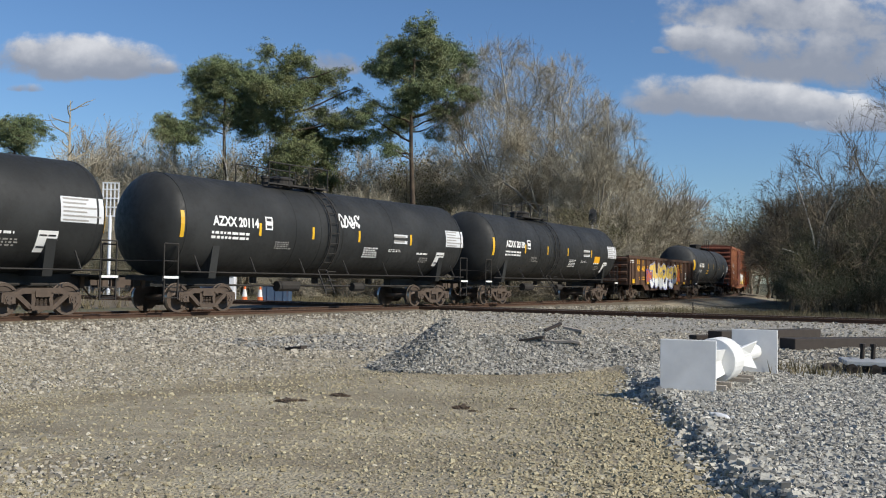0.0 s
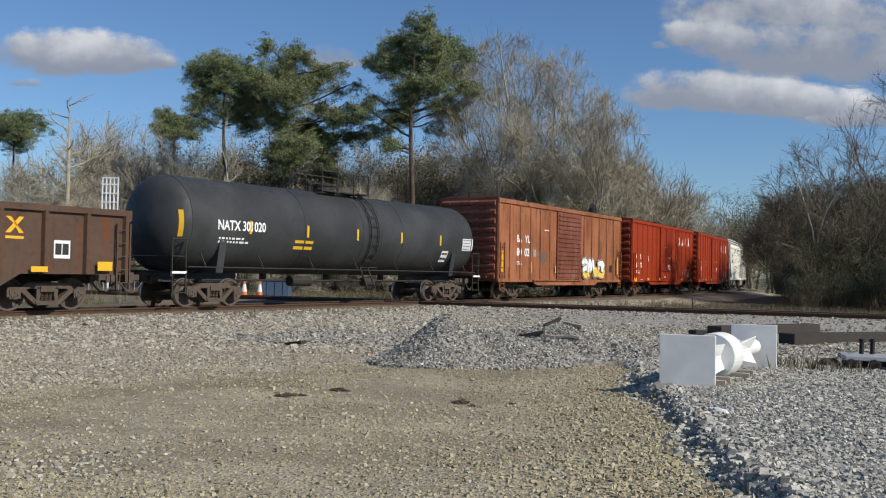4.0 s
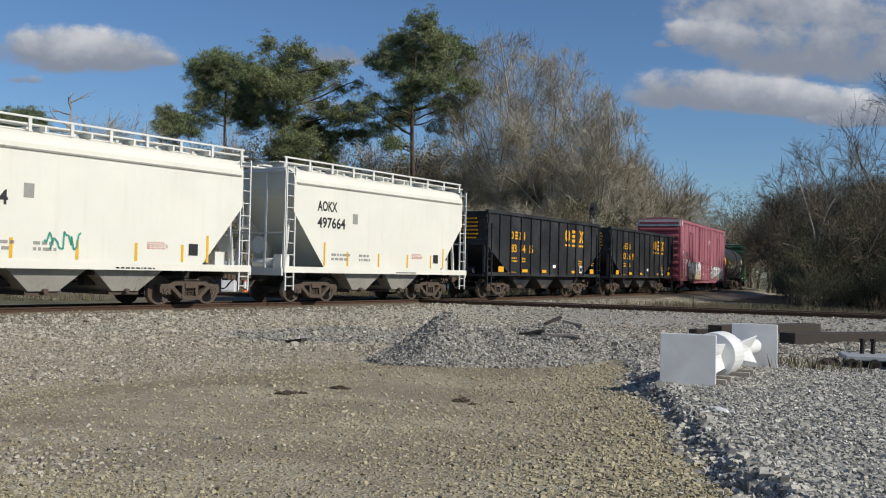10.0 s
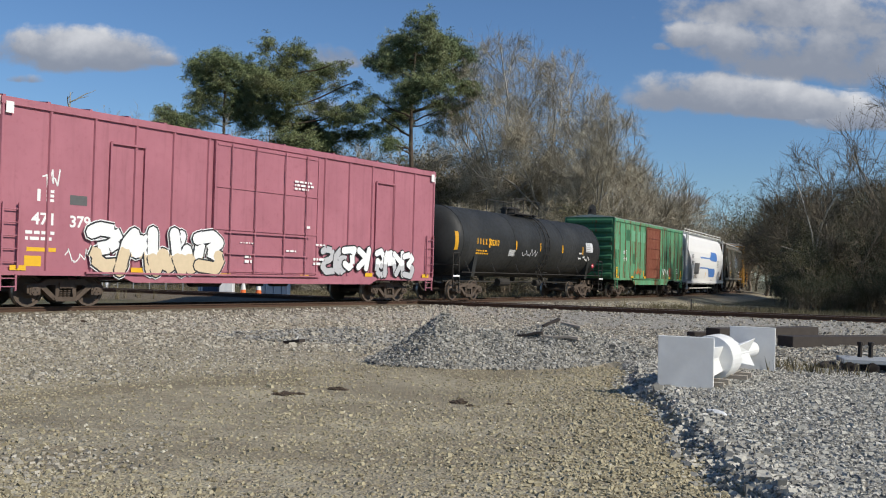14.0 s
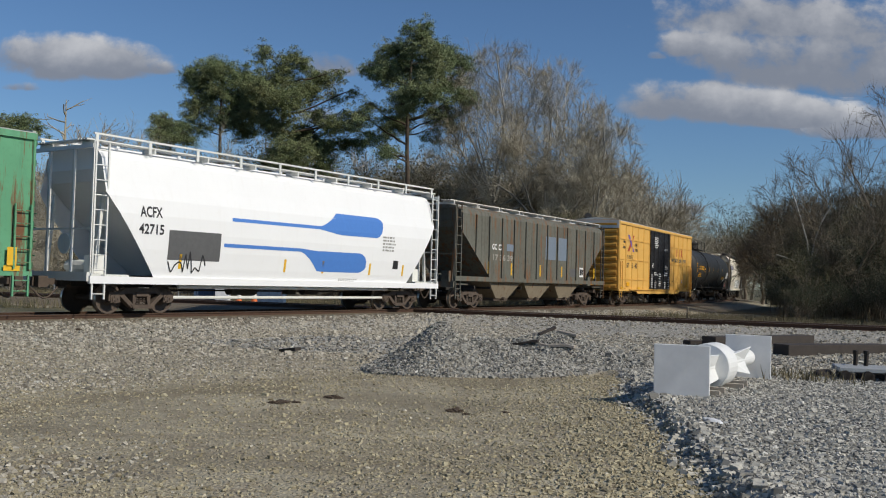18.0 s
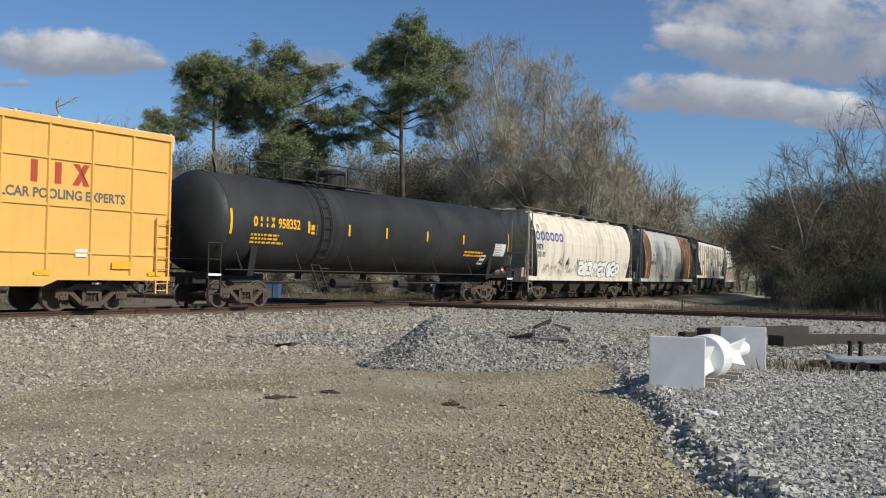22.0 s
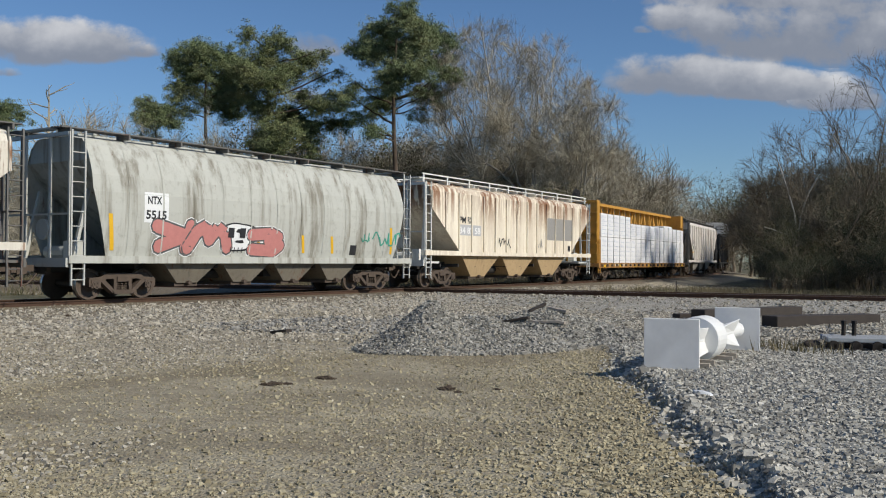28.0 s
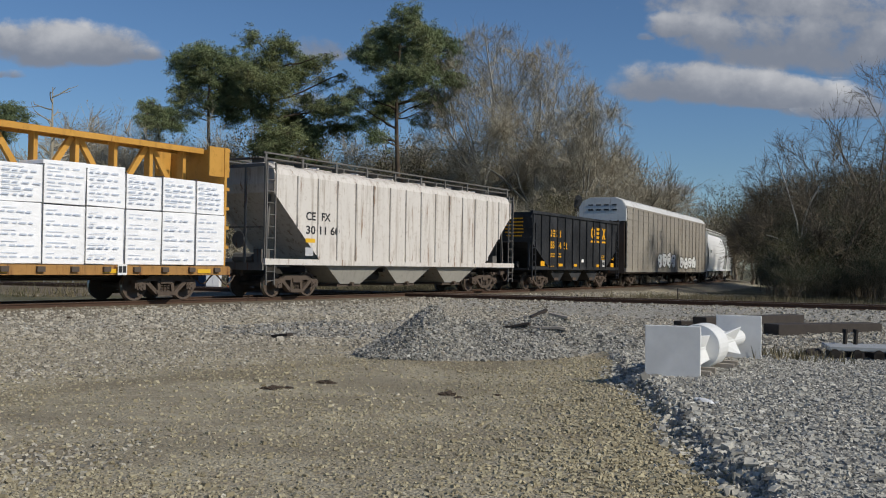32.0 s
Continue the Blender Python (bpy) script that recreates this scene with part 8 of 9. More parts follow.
# ---- clouds far behind the trees ----
def cloud_sheet():
    """A far sheet of sky that carries the fair-weather clouds, clear between them."""
    D = 2600.0
    n = Nodes("fair-weather clouds")
    m, t = n.m, n.t
    out = t.nodes["Material Output"]
    sep = t.nodes.new("ShaderNodeSeparateXYZ")
    t.links.new(n.tc.outputs["Object"], sep.inputs[0])
    X, Z = sep.outputs["X"], sep.outputs["Z"]
    fine = n.noise(0.0052, 8, 0.58, (1, 1, 1.3), (40, 0, 10))
    soft = n.noise(0.0014, 4, 0.5, (1, 1, 1.8), (7, 0, 3))
    def blob(cx, cz, rx, rz, power=1.0):
        a = n.math("DIVIDE", n.math("SUBTRACT", X, cx), rx)
        b = n.math("DIVIDE", n.math("SUBTRACT", Z, cz), rz)
        b = n.math("MAXIMUM", b, n.math("MULTIPLY", b, -2.6))
        q = n.math("ADD", n.math("MULTIPLY", a, a), n.math("MULTIPLY", b, b))
        return n.math("SUBTRACT", power, q)
    blobs = [(970, 735, 350, 110, 1), (963, 619, 297, 148, 1), (791, 630, 148, 113, 1), (689, 663, 94, 70, 0.9), (1135, 631, 234, 180, 1), (596, 641, 34, 22, 0.6), (627, 493, 125, 86, 1), (744, 493, 156, 97, 1), (885, 487, 172, 78, 1), (1010, 479, 141, 56, 0.9), (1166, 452, 141, 70, 0.8), (-1085, 568, 172, 97, 1), (-944, 566, 164, 78, 1), (-1194, 569, 141, 97, 1), (-811, 563, 94, 34, 0.7), (-1179, 504, 63, 25, 0.6), (-303, 582, 102, 59, 0.9), (-217, 581, 78, 39, 0.7), (-319, 430, 94, 47, 0.6), (674, 216, 78, 38, 0.7)]
    cover = None
    for b in blobs:
        v = n.math("MAXIMUM", blob(*b), -2.0)
        cover = v if cover is None else n.math("MAXIMUM", cover, v)
    dens = n.math("ADD", cover, n.math("ADD", n.math("MULTIPLY", n.math("SUBTRACT", fine, 0.5), 4.4), n.math("MULTIPLY", n.math("SUBTRACT", soft, 0.5), 2.4)))
    alpha = n.ramp(dens, -0.25, 0.75, 0.0, 0.96)
    # tops in sunlight, bases grey
    top, total = None, None
    for b in blobs:
        w = n.math("MAXIMUM", n.math("ADD", blob(*b), 0.6), 0.001)
        w = n.math("MULTIPLY", w, w)
        h = n.math("MULTIPLY", w, n.math("DIVIDE", n.math("SUBTRACT", Z, b[1]), b[3]))
        top = h if top is None else n.math("ADD", top, h)
        total = w if total is None else n.math("ADD", total, w)
    lum = n.ramp(n.math("ADD", n.math("DIVIDE", top, total), n.math("MULTIPLY", n.math("SUBTRACT", fine, 0.5), 2.6)), -0.15, 1.75)
    col = n.mix(lum, (0.29, 0.325, 0.40, 1), (0.80, 0.81, 0.84, 1))
    em = t.nodes.new("ShaderNodeEmission")
    t.links.new(col, em.inputs["Color"])
    em.inputs["Strength"].default_value = 0.95
    tr = t.nodes.new("ShaderNodeBsdfTransparent")
    mx = t.nodes.new("ShaderNodeMixShader")
    t.links.new(alpha, mx.inputs[0])
    t.links.new(tr.outputs[0], mx.inputs[1])
    t.links.new(em.outputs[0], mx.inputs[2])
    t.links.new(mx.outputs[0], out.inputs[0])
    bm = bmesh.new()
    vs = [bm.verts.new(v) for v in ((-1900, D, 60), (1900, D, 60), (1900, D, 1500), (-1900, D, 1500))]
    bm.faces.new(vs)
    o = new("backdrop", finish("backdrop", bm, m))
    tagged(o, "fair-weather cumulus clouds with grey bases in a blue sky", "sky", kind="structure")


cloud_sheet()


# ---- loose stones on the ground ----
def mesh_from(name, co, faces_tri, mat, smooth=False):
    me = bpy.data.meshes.new(name)
    me.vertices.add(len(co))
    me.vertices.foreach_set("co", np.asarray(co, np.float32).ravel())
    f = np.asarray(faces_tri, np.int32)
    k = f.shape[1]
    me.loops.add(f.size)
    me.loops.foreach_set("vertex_index", f.ravel())
    me.polygons.add(len(f))
    me.polygons.foreach_set("loop_start", np.arange(0, f.size, k, dtype=np.int32))
    me.polygons.foreach_set("use_smooth", np.full(len(f), smooth))
    me.update(calc_edges=True)
    for m in (mat if isinstance(mat, (list, tuple)) else [mat]):
        me.materials.append(m)
    return me


def rough_stone():
    v = np.array([(x, y, z) for x in (-1, 1) for y in (-1, 1) for z in (-1, 1)]) * 0.72
    f = np.array([(0, 1, 3), (0, 3, 2), (4, 6, 7), (4, 7, 5), (0, 4, 5), (0, 5, 1), (2, 3, 7), (2, 7, 6), (1, 5, 7), (1, 7, 3), (0, 2, 6), (0, 6, 4)])
    return v, f


def scatter_stones(name, label, pts, size, mat, seed, sink=0.25):
    r = np.random.RandomState(seed)
    v, f = rough_stone()
    n = len(pts)
    s = size * np.exp(r.normal(0, 0.27, n))
    sc = np.stack([s * r.uniform(0.8, 1.5, n), s * r.uniform(0.7, 1.1, n), s * r.uniform(0.6, 0.95, n)], 1)
    co = v[None] * sc[:, None] * (1 + r.uniform(-0.42, 0.32, (n, len(v), 3)))
    a = r.uniform(0, 6.28, n)
    b = r.uniform(-0.9, 0.9, n)
    x, y, z = co[..., 0], co[..., 1], co[..., 2]
    y, z = y * np.cos(b)[:, None] - z * np.sin(b)[:, None], y * np.sin(b)[:, None] + z * np.cos(b)[:, None]
    x, y = x * np.cos(a)[:, None] - y * np.sin(a)[:, None], x * np.sin(a)[:, None] + y * np.cos(a)[:, None]
    gz = ground_height(pts[:, 0], pts[:, 1]) + s * sink
    co = np.stack([x + pts[:, 0:1], y + pts[:, 1:2], z + gz[:, None]], -1).reshape(-1, 3)
    faces = (f[None] + (np.arange(n) * len(v))[:, None, None]).reshape(-1, 3)
    return tagged(new(name, mesh_from(name, co, faces, mat)), label, "gravel", kind="stuff")


def stone_mat(name, a, b, c):
    n = Nodes(name, 0.9)
    col = n.mix(n.ramp(n.island(), 0.0, 0.75), a, b)
    col = n.mix(n.ramp(n.island(), 0.975, 0.995), col, c)
    col = n.mix(n.ramp(n.noise(40, 3), 0.4, 0.8, 0, 0.4), col, tuple(x * 0.6 for x in a[:3]) + (1,))
    n.color(col)
    return n.m


M["stone_grey"] = stone_mat("crushed grey stone", (0.185, 0.178, 0.156, 1), (0.48, 0.46, 0.40, 1), (0.74, 0.71, 0.63, 1))
M["stone_tan"] = stone_mat("dusty brown stone", (0.230, 0.200, 0.130, 1), (0.390, 0.348, 0.238, 1), (0.54, 0.50, 0.41, 1))


M["stone_pile"] = stone_mat("crushed blue-grey stone", (0.13, 0.125, 0.110, 1), (0.37, 0.355, 0.310, 1), (0.62, 0.60, 0.54, 1))
M["stone_track"] = stone_mat("dusty grey ballast", (0.175, 0.156, 0.122, 1), (0.44, 0.403, 0.327, 1), (0.60, 0.57, 0.49, 1))
M["stone_dark"] = stone_mat("darker damp stone", (0.12, 0.115, 0.105, 1), (0.34, 0.33, 0.30, 1), (0.55, 0.54, 0.50, 1))
M["stone_earth"] = stone_mat("brown clods and stone", (0.235, 0.200, 0.124, 1), (0.43, 0.378, 0.248, 1), (0.56, 0.52, 0.42, 1))


def make_stones():
    r = np.random.RandomState(2)
    def sample(n, x0, x1, y0, y1, near=1.0):
        """Places within the widening field of sight, denser towards the eye."""
        u = r.uniform(0, 1, n)
        y = y0 * (y1 / y0) ** (u ** near)
        x = (r.uniform(-1, 1, n) * (x1 - x0) / 2 + (x0 + x1) / 2) * y
        return np.stack([x, y], 1)
    p = sample(135000, -0.54, 0.54, 5.6, 27)
    s = stone_share(p[:, 0], p[:, 1])
    keep = r.uniform(0, 1, len(p)) < s
    heap = (pile(p[:, 0], p[:, 1], -2.3, 22.4, 3.6, 1.5, 1, 0.06) > 0.08) | (pile(p[:, 0], p[:, 1], -0.8, 24.0, 2.6, 0.9, 1, 0.1) > 0.08)
    bank = p[:, 0] > bank_edge(p[:, 1]) - 0.1
    scatter_stones("ballast_stone", "loose crushed grey stone on the bank", p[keep & ~heap & bank], 0.0165, M["stone_grey"], 3)
    scatter_stones("yard_stone", "dusty crushed stone on the yard", p[keep & ~heap & ~bank], 0.0175, M["stone_track"], 23, 0.3)
    scatter_stones("heap_stone", "darker crushed stone in a low heap", p[keep & heap], 0.028, M["stone_dark"], 13)
    q = p[~keep & ~heap]
    lump = wave(q[:, 0], q[:, 1], 41, 0.9)
    keep2 = r.uniform(0, 1, len(q)) < 0.34 + 0.34 * np.clip(lump, -0.7, 1)
    scatter_stones("dirt_stone", "small brown stones pressed into the dirt", q[keep2], 0.0108, M["stone_tan"], 4, 0.12)
    # coarser clods, thick beside the stone bank and in loose drifts over the dirt
    c = sample(62000, -0.54, 0.40, 5.6, 17)
    e = bank_edge(c[:, 1]) - c[:, 0]
    w = wave(c[:, 0], c[:, 1], 42, 1.6)
    like = 0.75 * np.exp(-(np.clip(e - 0.1, 0, 9) / 1.3) ** 2) + 0.30 * smooth(0.3, 1.6, w) + 0.05
    k = (r.uniform(0, 1, len(c)) < like) & (e > 0) & (stone_share(c[:, 0], c[:, 1]) < 0.5)
    scatter_stones("earth_clod", "coarse brown clods and stones on the dirt", c[k], 0.0150, M["stone_earth"], 7, 0.35)
    # coarse stone on the piles and along the loose edge
    n = 30000
    q = np.stack([r.uniform(-1.6, 5.8, n), r.uniform(15.6, 21.6, n)], 1)
    q = q[heaps(q[:, 0], q[:, 1]) > 0.03]
    yy = r.uniform(6.5, 15.5, 1800)
    pc = np.stack([bank_edge(yy) + r.normal(0.05, 0.16, 1800), yy], 1)
    scatter_stones("pile_stone", "coarse crushed grey stone heaped in the yard", q, 0.025, M["stone_pile"], 5, 0.3)
    scatter_stones("edge_stone", "crushed grey stone along the loose edge of the bank", pc, 0.027, M["stone_grey"], 15, 0.35)
    # ballast along the near side of the main track
    uu = r.uniform(-14, 44, 16000)
    off = r.uniform(1.7, 7.5, 16000)
    ca, sa = math.cos(PHI), math.sin(PHI)
    pd = np.stack([X0 + uu * ca + off * sa, Y0 + uu * sa - off * ca], 1)
    cd = (pd[:, 0] - FROG.x) * CROSS_N.x + (pd[:, 1] - FROG.y) * CROSS_N.y - 0.72
    pd = pd[(np.abs(cd) > 1.0) & (pd[:, 1] > 19) & (main_dist(pd[:, 0], pd[:, 1])[0] > 2.0)]
    pd = pd[r.uniform(0, 1, len(pd)) < 0.15 + np.maximum(stone_share(pd[:, 0], pd[:, 1]), smooth(4.4, 3.2, main_dist(pd[:, 0], pd[:, 1])[0]))]
    f = sample(42000, -0.54, 0.54, 19, 44)
    fd, fu = main_dist(f[:, 0], f[:, 1])
    fc = (f[:, 0] - FROG.x) * CROSS_N.x + (f[:, 1] - FROG.y) * CROSS_N.y - 0.72
    ok = (r.uniform(0, 1, len(f)) < 0.12 + stone_share(f[:, 0], f[:, 1])) & (fd > 2.0) & (np.abs(fc) > 1.0) & (r.uniform(0, 1, len(f)) < 0.75 * (1 - grass_share(f[:, 0], f[:, 1])))
    pd = np.concatenate([pd, f[ok]])
    scatter_stones("track_ballast", "pale crushed stone along the main track", pd, 0.034, M["stone_track"], 6, 0.2)


make_stones()


# ---- trees ----
def tubes(segs, sides):
    """Vertices and quads of tapered tubes: rows of p, q, r0, r1."""
    s = np.array(segs, float)
    p, q, r0, r1 = s[:, 0:3], s[:, 3:6], s[:, 6], s[:, 7]
    d = q - p
    d /= np.linalg.norm(d, axis=1, keepdims=True) + 1e-9
    ref = np.where(np.abs(d[:, 2:3]) < 0.9, [[0, 0, 1.0]], [[1.0, 0, 0]])
    a = np.cross(d, ref)
    a /= np.linalg.norm(a, axis=1, keepdims=True)
    b = np.cross(d, a)
    t = np.arange(sides) * 2 * math.pi / sides
    ring = a[:, None] * np.cos(t)[None, :, None] + b[:, None] * np.sin(t)[None, :, None]
    co = np.concatenate([p[:, None] + ring * r0[:, None, None], q[:, None] + ring * r1[:, None, None]], 1).reshape(-1, 3)
    base = (np.arange(len(s)) * 2 * sides)[:, None]
    i = np.arange(sides)
    j = (i + 1) % sides
    quads = np.stack([base + i, base + j, base + sides + j, base + sides + i], -1).reshape(-1, 4)
    return co, quads


def grow(r, start, direction, length, radius, depth, spread, up, segs, tips, kinks=3, ratio=0.72, kids=(2, 4), first=0.35):
    p, d = np.array(start, float), np.array(direction, float)
    pts = [p]
    for k in range(kinks):
        d = d + r.normal(0, 0.13, 3) + np.array([0, 0, up])
        d /= np.linalg.norm(d)
        q = p + d * length / kinks
        a, b = radius * (1 - 0.45 * k / kinks), radius * (1 - 0.45 * (k + 1) / kinks)
        segs.append((*p, *q, a, b))
        p = q
        pts.append(p)
    if depth == 0:
        tips.append((p, d))
        return
    n = r.randint(kids[0], kids[1] + 1)
    for i in range(n):
        f = first + (1 - first) * (i + r.uniform(0.3, 1)) / n
        k = min(int(f * kinks), kinks - 1)
        base = pts[k] + (pts[k + 1] - pts[k]) * min(1, f * kinks - k)
        side = r.normal(0, 1, 3)
        side -= side.dot(d) * d
        side /= np.linalg.norm(side) + 1e-9
        nd = d * math.cos(spread) + side * math.sin(spread) * r.uniform(0.7, 1.3)
        grow(r, base, nd, length * ratio * r.uniform(0.75, 1.15), radius * 0.55 * r.uniform(0.8, 1.1), depth - 1, spread, up, segs, tips, kinks, ratio, kids, 0.25)


def bark(name, a, b):
    n = Nodes(name, 0.9)
    c = n.mix(n.ramp(n.noise(1.2, 4), 0.35, 0.7), a, b)
    c = n.mix(n.ramp(n.noise(7, 6, 0.7, (1, 1, 0.3)), 0.5, 0.75), c, tuple(x * 0.5 for x in a[:3]) + (1,))
    n.color(c)
    return n.m


def leaf(name, a, b, c):
    n = Nodes(name, 0.75)
    col = n.mix(n.island(), a, b)
    col = n.mix(n.ramp(n.noise(0.35, 3), 0.45, 0.7), col, c)
    n.color(col)
    return n.m


M["bark_pale"] = bark("pale grey bark", (0.33, 0.31, 0.265, 1), (0.50, 0.475, 0.42, 1))
M["bark_brown"] = bark("grey-brown bark", (0.16, 0.125, 0.09, 1), (0.23, 0.19, 0.14, 1))
M["twig"] = bark("fine grey-brown twigs", (0.315, 0.278, 0.202, 1), (0.455, 0.410, 0.318, 1))
M["twig_dark"] = bark("dark brown twigs", (0.105, 0.085, 0.058, 1), (0.19, 0.155, 0.105, 1))
M["bark_dark"] = bark("dark pine bark", (0.060, 0.044, 0.032, 1), (0.11, 0.08, 0.055, 1))
M["needles"] = leaf("pine needles", (0.095, 0.135, 0.060, 1), (0.205, 0.250, 0.110, 1), (0.220, 0.240, 0.112, 1))
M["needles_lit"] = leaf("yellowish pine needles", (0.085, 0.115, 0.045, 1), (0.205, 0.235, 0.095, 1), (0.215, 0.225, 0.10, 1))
M["bud"] = leaf("dry brown buds and seed", (0.15, 0.115, 0.075, 1), (0.25, 0.20, 0.13, 1), (0.20, 0.17, 0.10, 1))
M["olive"] = leaf("olive evergreen leaves", (0.080, 0.080, 0.032, 1), (0.170, 0.150, 0.070, 1), (0.19, 0.155, 0.085, 1))
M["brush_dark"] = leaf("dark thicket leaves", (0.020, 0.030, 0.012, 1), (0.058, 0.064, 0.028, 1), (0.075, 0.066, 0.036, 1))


def cards(r, centers, per, spread, size, long=1.0, flat_z=0.6):
    """Small pointed leaf blades scattered round the centers: each a thin triangle pair."""
    c = np.repeat(np.asarray(centers), per, 0)
    n = len(c)
    p = c + r.normal(0, 1, (n, 3)) * spread * np.array([1, 1, flat_z])
    d = r.normal(0, 1, (n, 3))
    d /= np.linalg.norm(d, axis=1, keepdims=True)
    e = np.cross(d, r.normal(0, 1, (n, 3)))
    e /= np.linalg.norm(e, axis=1, keepdims=True) + 1e-9
    s = size * r.uniform(0.6, 1.4, (n, 1))
    co = np.stack([p - d * s * long, p + e * s * 0.5, p + d * s * long, p - e * s * 0.5], 1).reshape(-1, 3)
    quads = np.arange(n * 4).reshape(-1, 4)
    return co, quads


def bare_tree(seed, height, radius, mat="bark_pale", n=900, base=0.25, buds=0.0, twigs=3, shape=0.50, fine_mat="twig"):
    """A bare tree: limbs spread from a fork and divide until they meet a rounded crown; limbs in one mesh, fine twigs in another."""
    r = np.random.RandomState(seed)
    h0 = height * base * 0.85
    mid, tall = h0 + (height - h0) * 0.42, (height - h0) * 0.58
    ph = r.uniform(0, 6.28, 3)
    def reach(q):
        """Above 1 outside the crown, whose outline bulges unevenly."""
        t = math.atan2(q[1], q[0])
        lump = 1 + 0.07 * math.sin(3 * t + ph[0]) + 0.06 * math.sin(5 * t + 0.9 * q[2] + ph[1]) + 0.05 * math.sin(1.7 * q[2] + ph[2])
        low = 1.0 if q[2] > mid else 1.25
        return math.sqrt((q[0] ** 2 + q[1] ** 2) / radius ** 2 + ((q[2] - mid) / (tall * low)) ** 2) / lump
    depth, kids = (5, 5) if n > 1200 else (4, 6) if n > 550 else (4, 5)
    trunk_r = height * 0.0135
    segs, fine, tips = [], [], []
    fork = h0 * 0.82 + height * 0.03
    prev = np.array([0, 0, -0.2])
    for i in range(4):
        q = np.array([r.normal(0, 0.10), r.normal(0, 0.10), fork * (i + 1) / 4])
        segs.append((*prev, *q, trunk_r * (1.15 - 0.1 * i), trunk_r * (1.05 - 0.1 * i)))
        prev = q
    top = prev
    def branch(p, d, L, rad, level):
        k = 5 if level == depth else 3
        pts, dirs = [p], [d]
        for i in range(k):
            d = d + r.normal(0, 0.14, 3) + np.array([0, 0, 0.035])
            d /= math.sqrt(d @ d)
            q = p + d * (L / k)
            if reach(q) > 1:
                break
            a, b = rad * (1 - 0.55 * i / k), rad * (1 - 0.55 * (i + 1) / k)
            (segs if a > 0.030 else fine).append((*p, *q, max(a, 0.008), max(b, 0.006)))
            p = q
            pts.append(p)
            dirs.append(d)
        m = len(pts) - 1
        if level <= 1 or m == 0:
            for i in range(twigs + 2 if m else 2):
                e = d + r.normal(0, 0.42, 3)
                f = r.uniform(0.1, 1)
                o = pts[0] + (pts[-1] - pts[0]) * f
                q = o + e * (r.uniform(0.35, 0.95) / math.sqrt(e @ e))
                fine.append((*o, *q, 0.009, 0.004))
                tips.append(q)
            if level <= 1 or m == 0:
                return
        for i in range(kids):
            f = (0.28 if level == depth else 0.2) + 0.8 * (i + r.uniform(0.2, 0.9)) / kids
            f = min(f, 1.0) * m
            j = min(int(f), m - 1) if m else 0
            o = pts[j] + (pts[j + 1] - pts[j]) * (f - j) if m else pts[0]
            c = dirs[min(j + 1, m)]
            side = r.normal(0, 1, 3)
            side -= (side @ c) * c
            side /= math.sqrt(side @ side) + 1e-9
            t = r.uniform(0.35, 0.85)
            branch(o, c * math.cos(t) + side * math.sin(t), L * r.uniform(0.48, 0.70), rad * 0.54 * (1 - 0.35 * f / max(m, 1)), level - 1)
    limbs = 9 if n > 1200 else 7 if n > 450 else 5
    turn = r.uniform(0, 6)
    for i in range(limbs):
        a = turn + i * 2.4 + r.normal(0, 0.2)
        lean = 1.34 * ((i + 0.3) / limbs) ** 0.7
        d = np.array([math.cos(a) * math.sin(lean), math.sin(a) * math.sin(lean), math.cos(lean)])
        L = 0.2
        while reach(top + d * L) < 1 and L < 30:
            L += 0.2
        branch(top - np.array([0, 0, fork * 0.12 * i / limbs]), d, L * 0.96, trunk_r * r.uniform(0.32, 0.46), depth)
    co, qd = tubes(segs, 6)
    wood = mesh_from("limbs", co, qd, M[mat], True)
    co, qd = tubes(fine, 3)
    twig_mesh = mesh_from("twig_mass", co, qd, M[fine_mat])
    bud = None
    if buds:
        c = np.array(tips)
        c = c[r.uniform(0, 1, len(c)) < min(1.0, buds)]
        co, qd = cards(r, c, 1, 0.08, 0.036)
        bud = mesh_from("bud_mass", co, qd, M["bud"])
    return wood, twig_mesh, bud


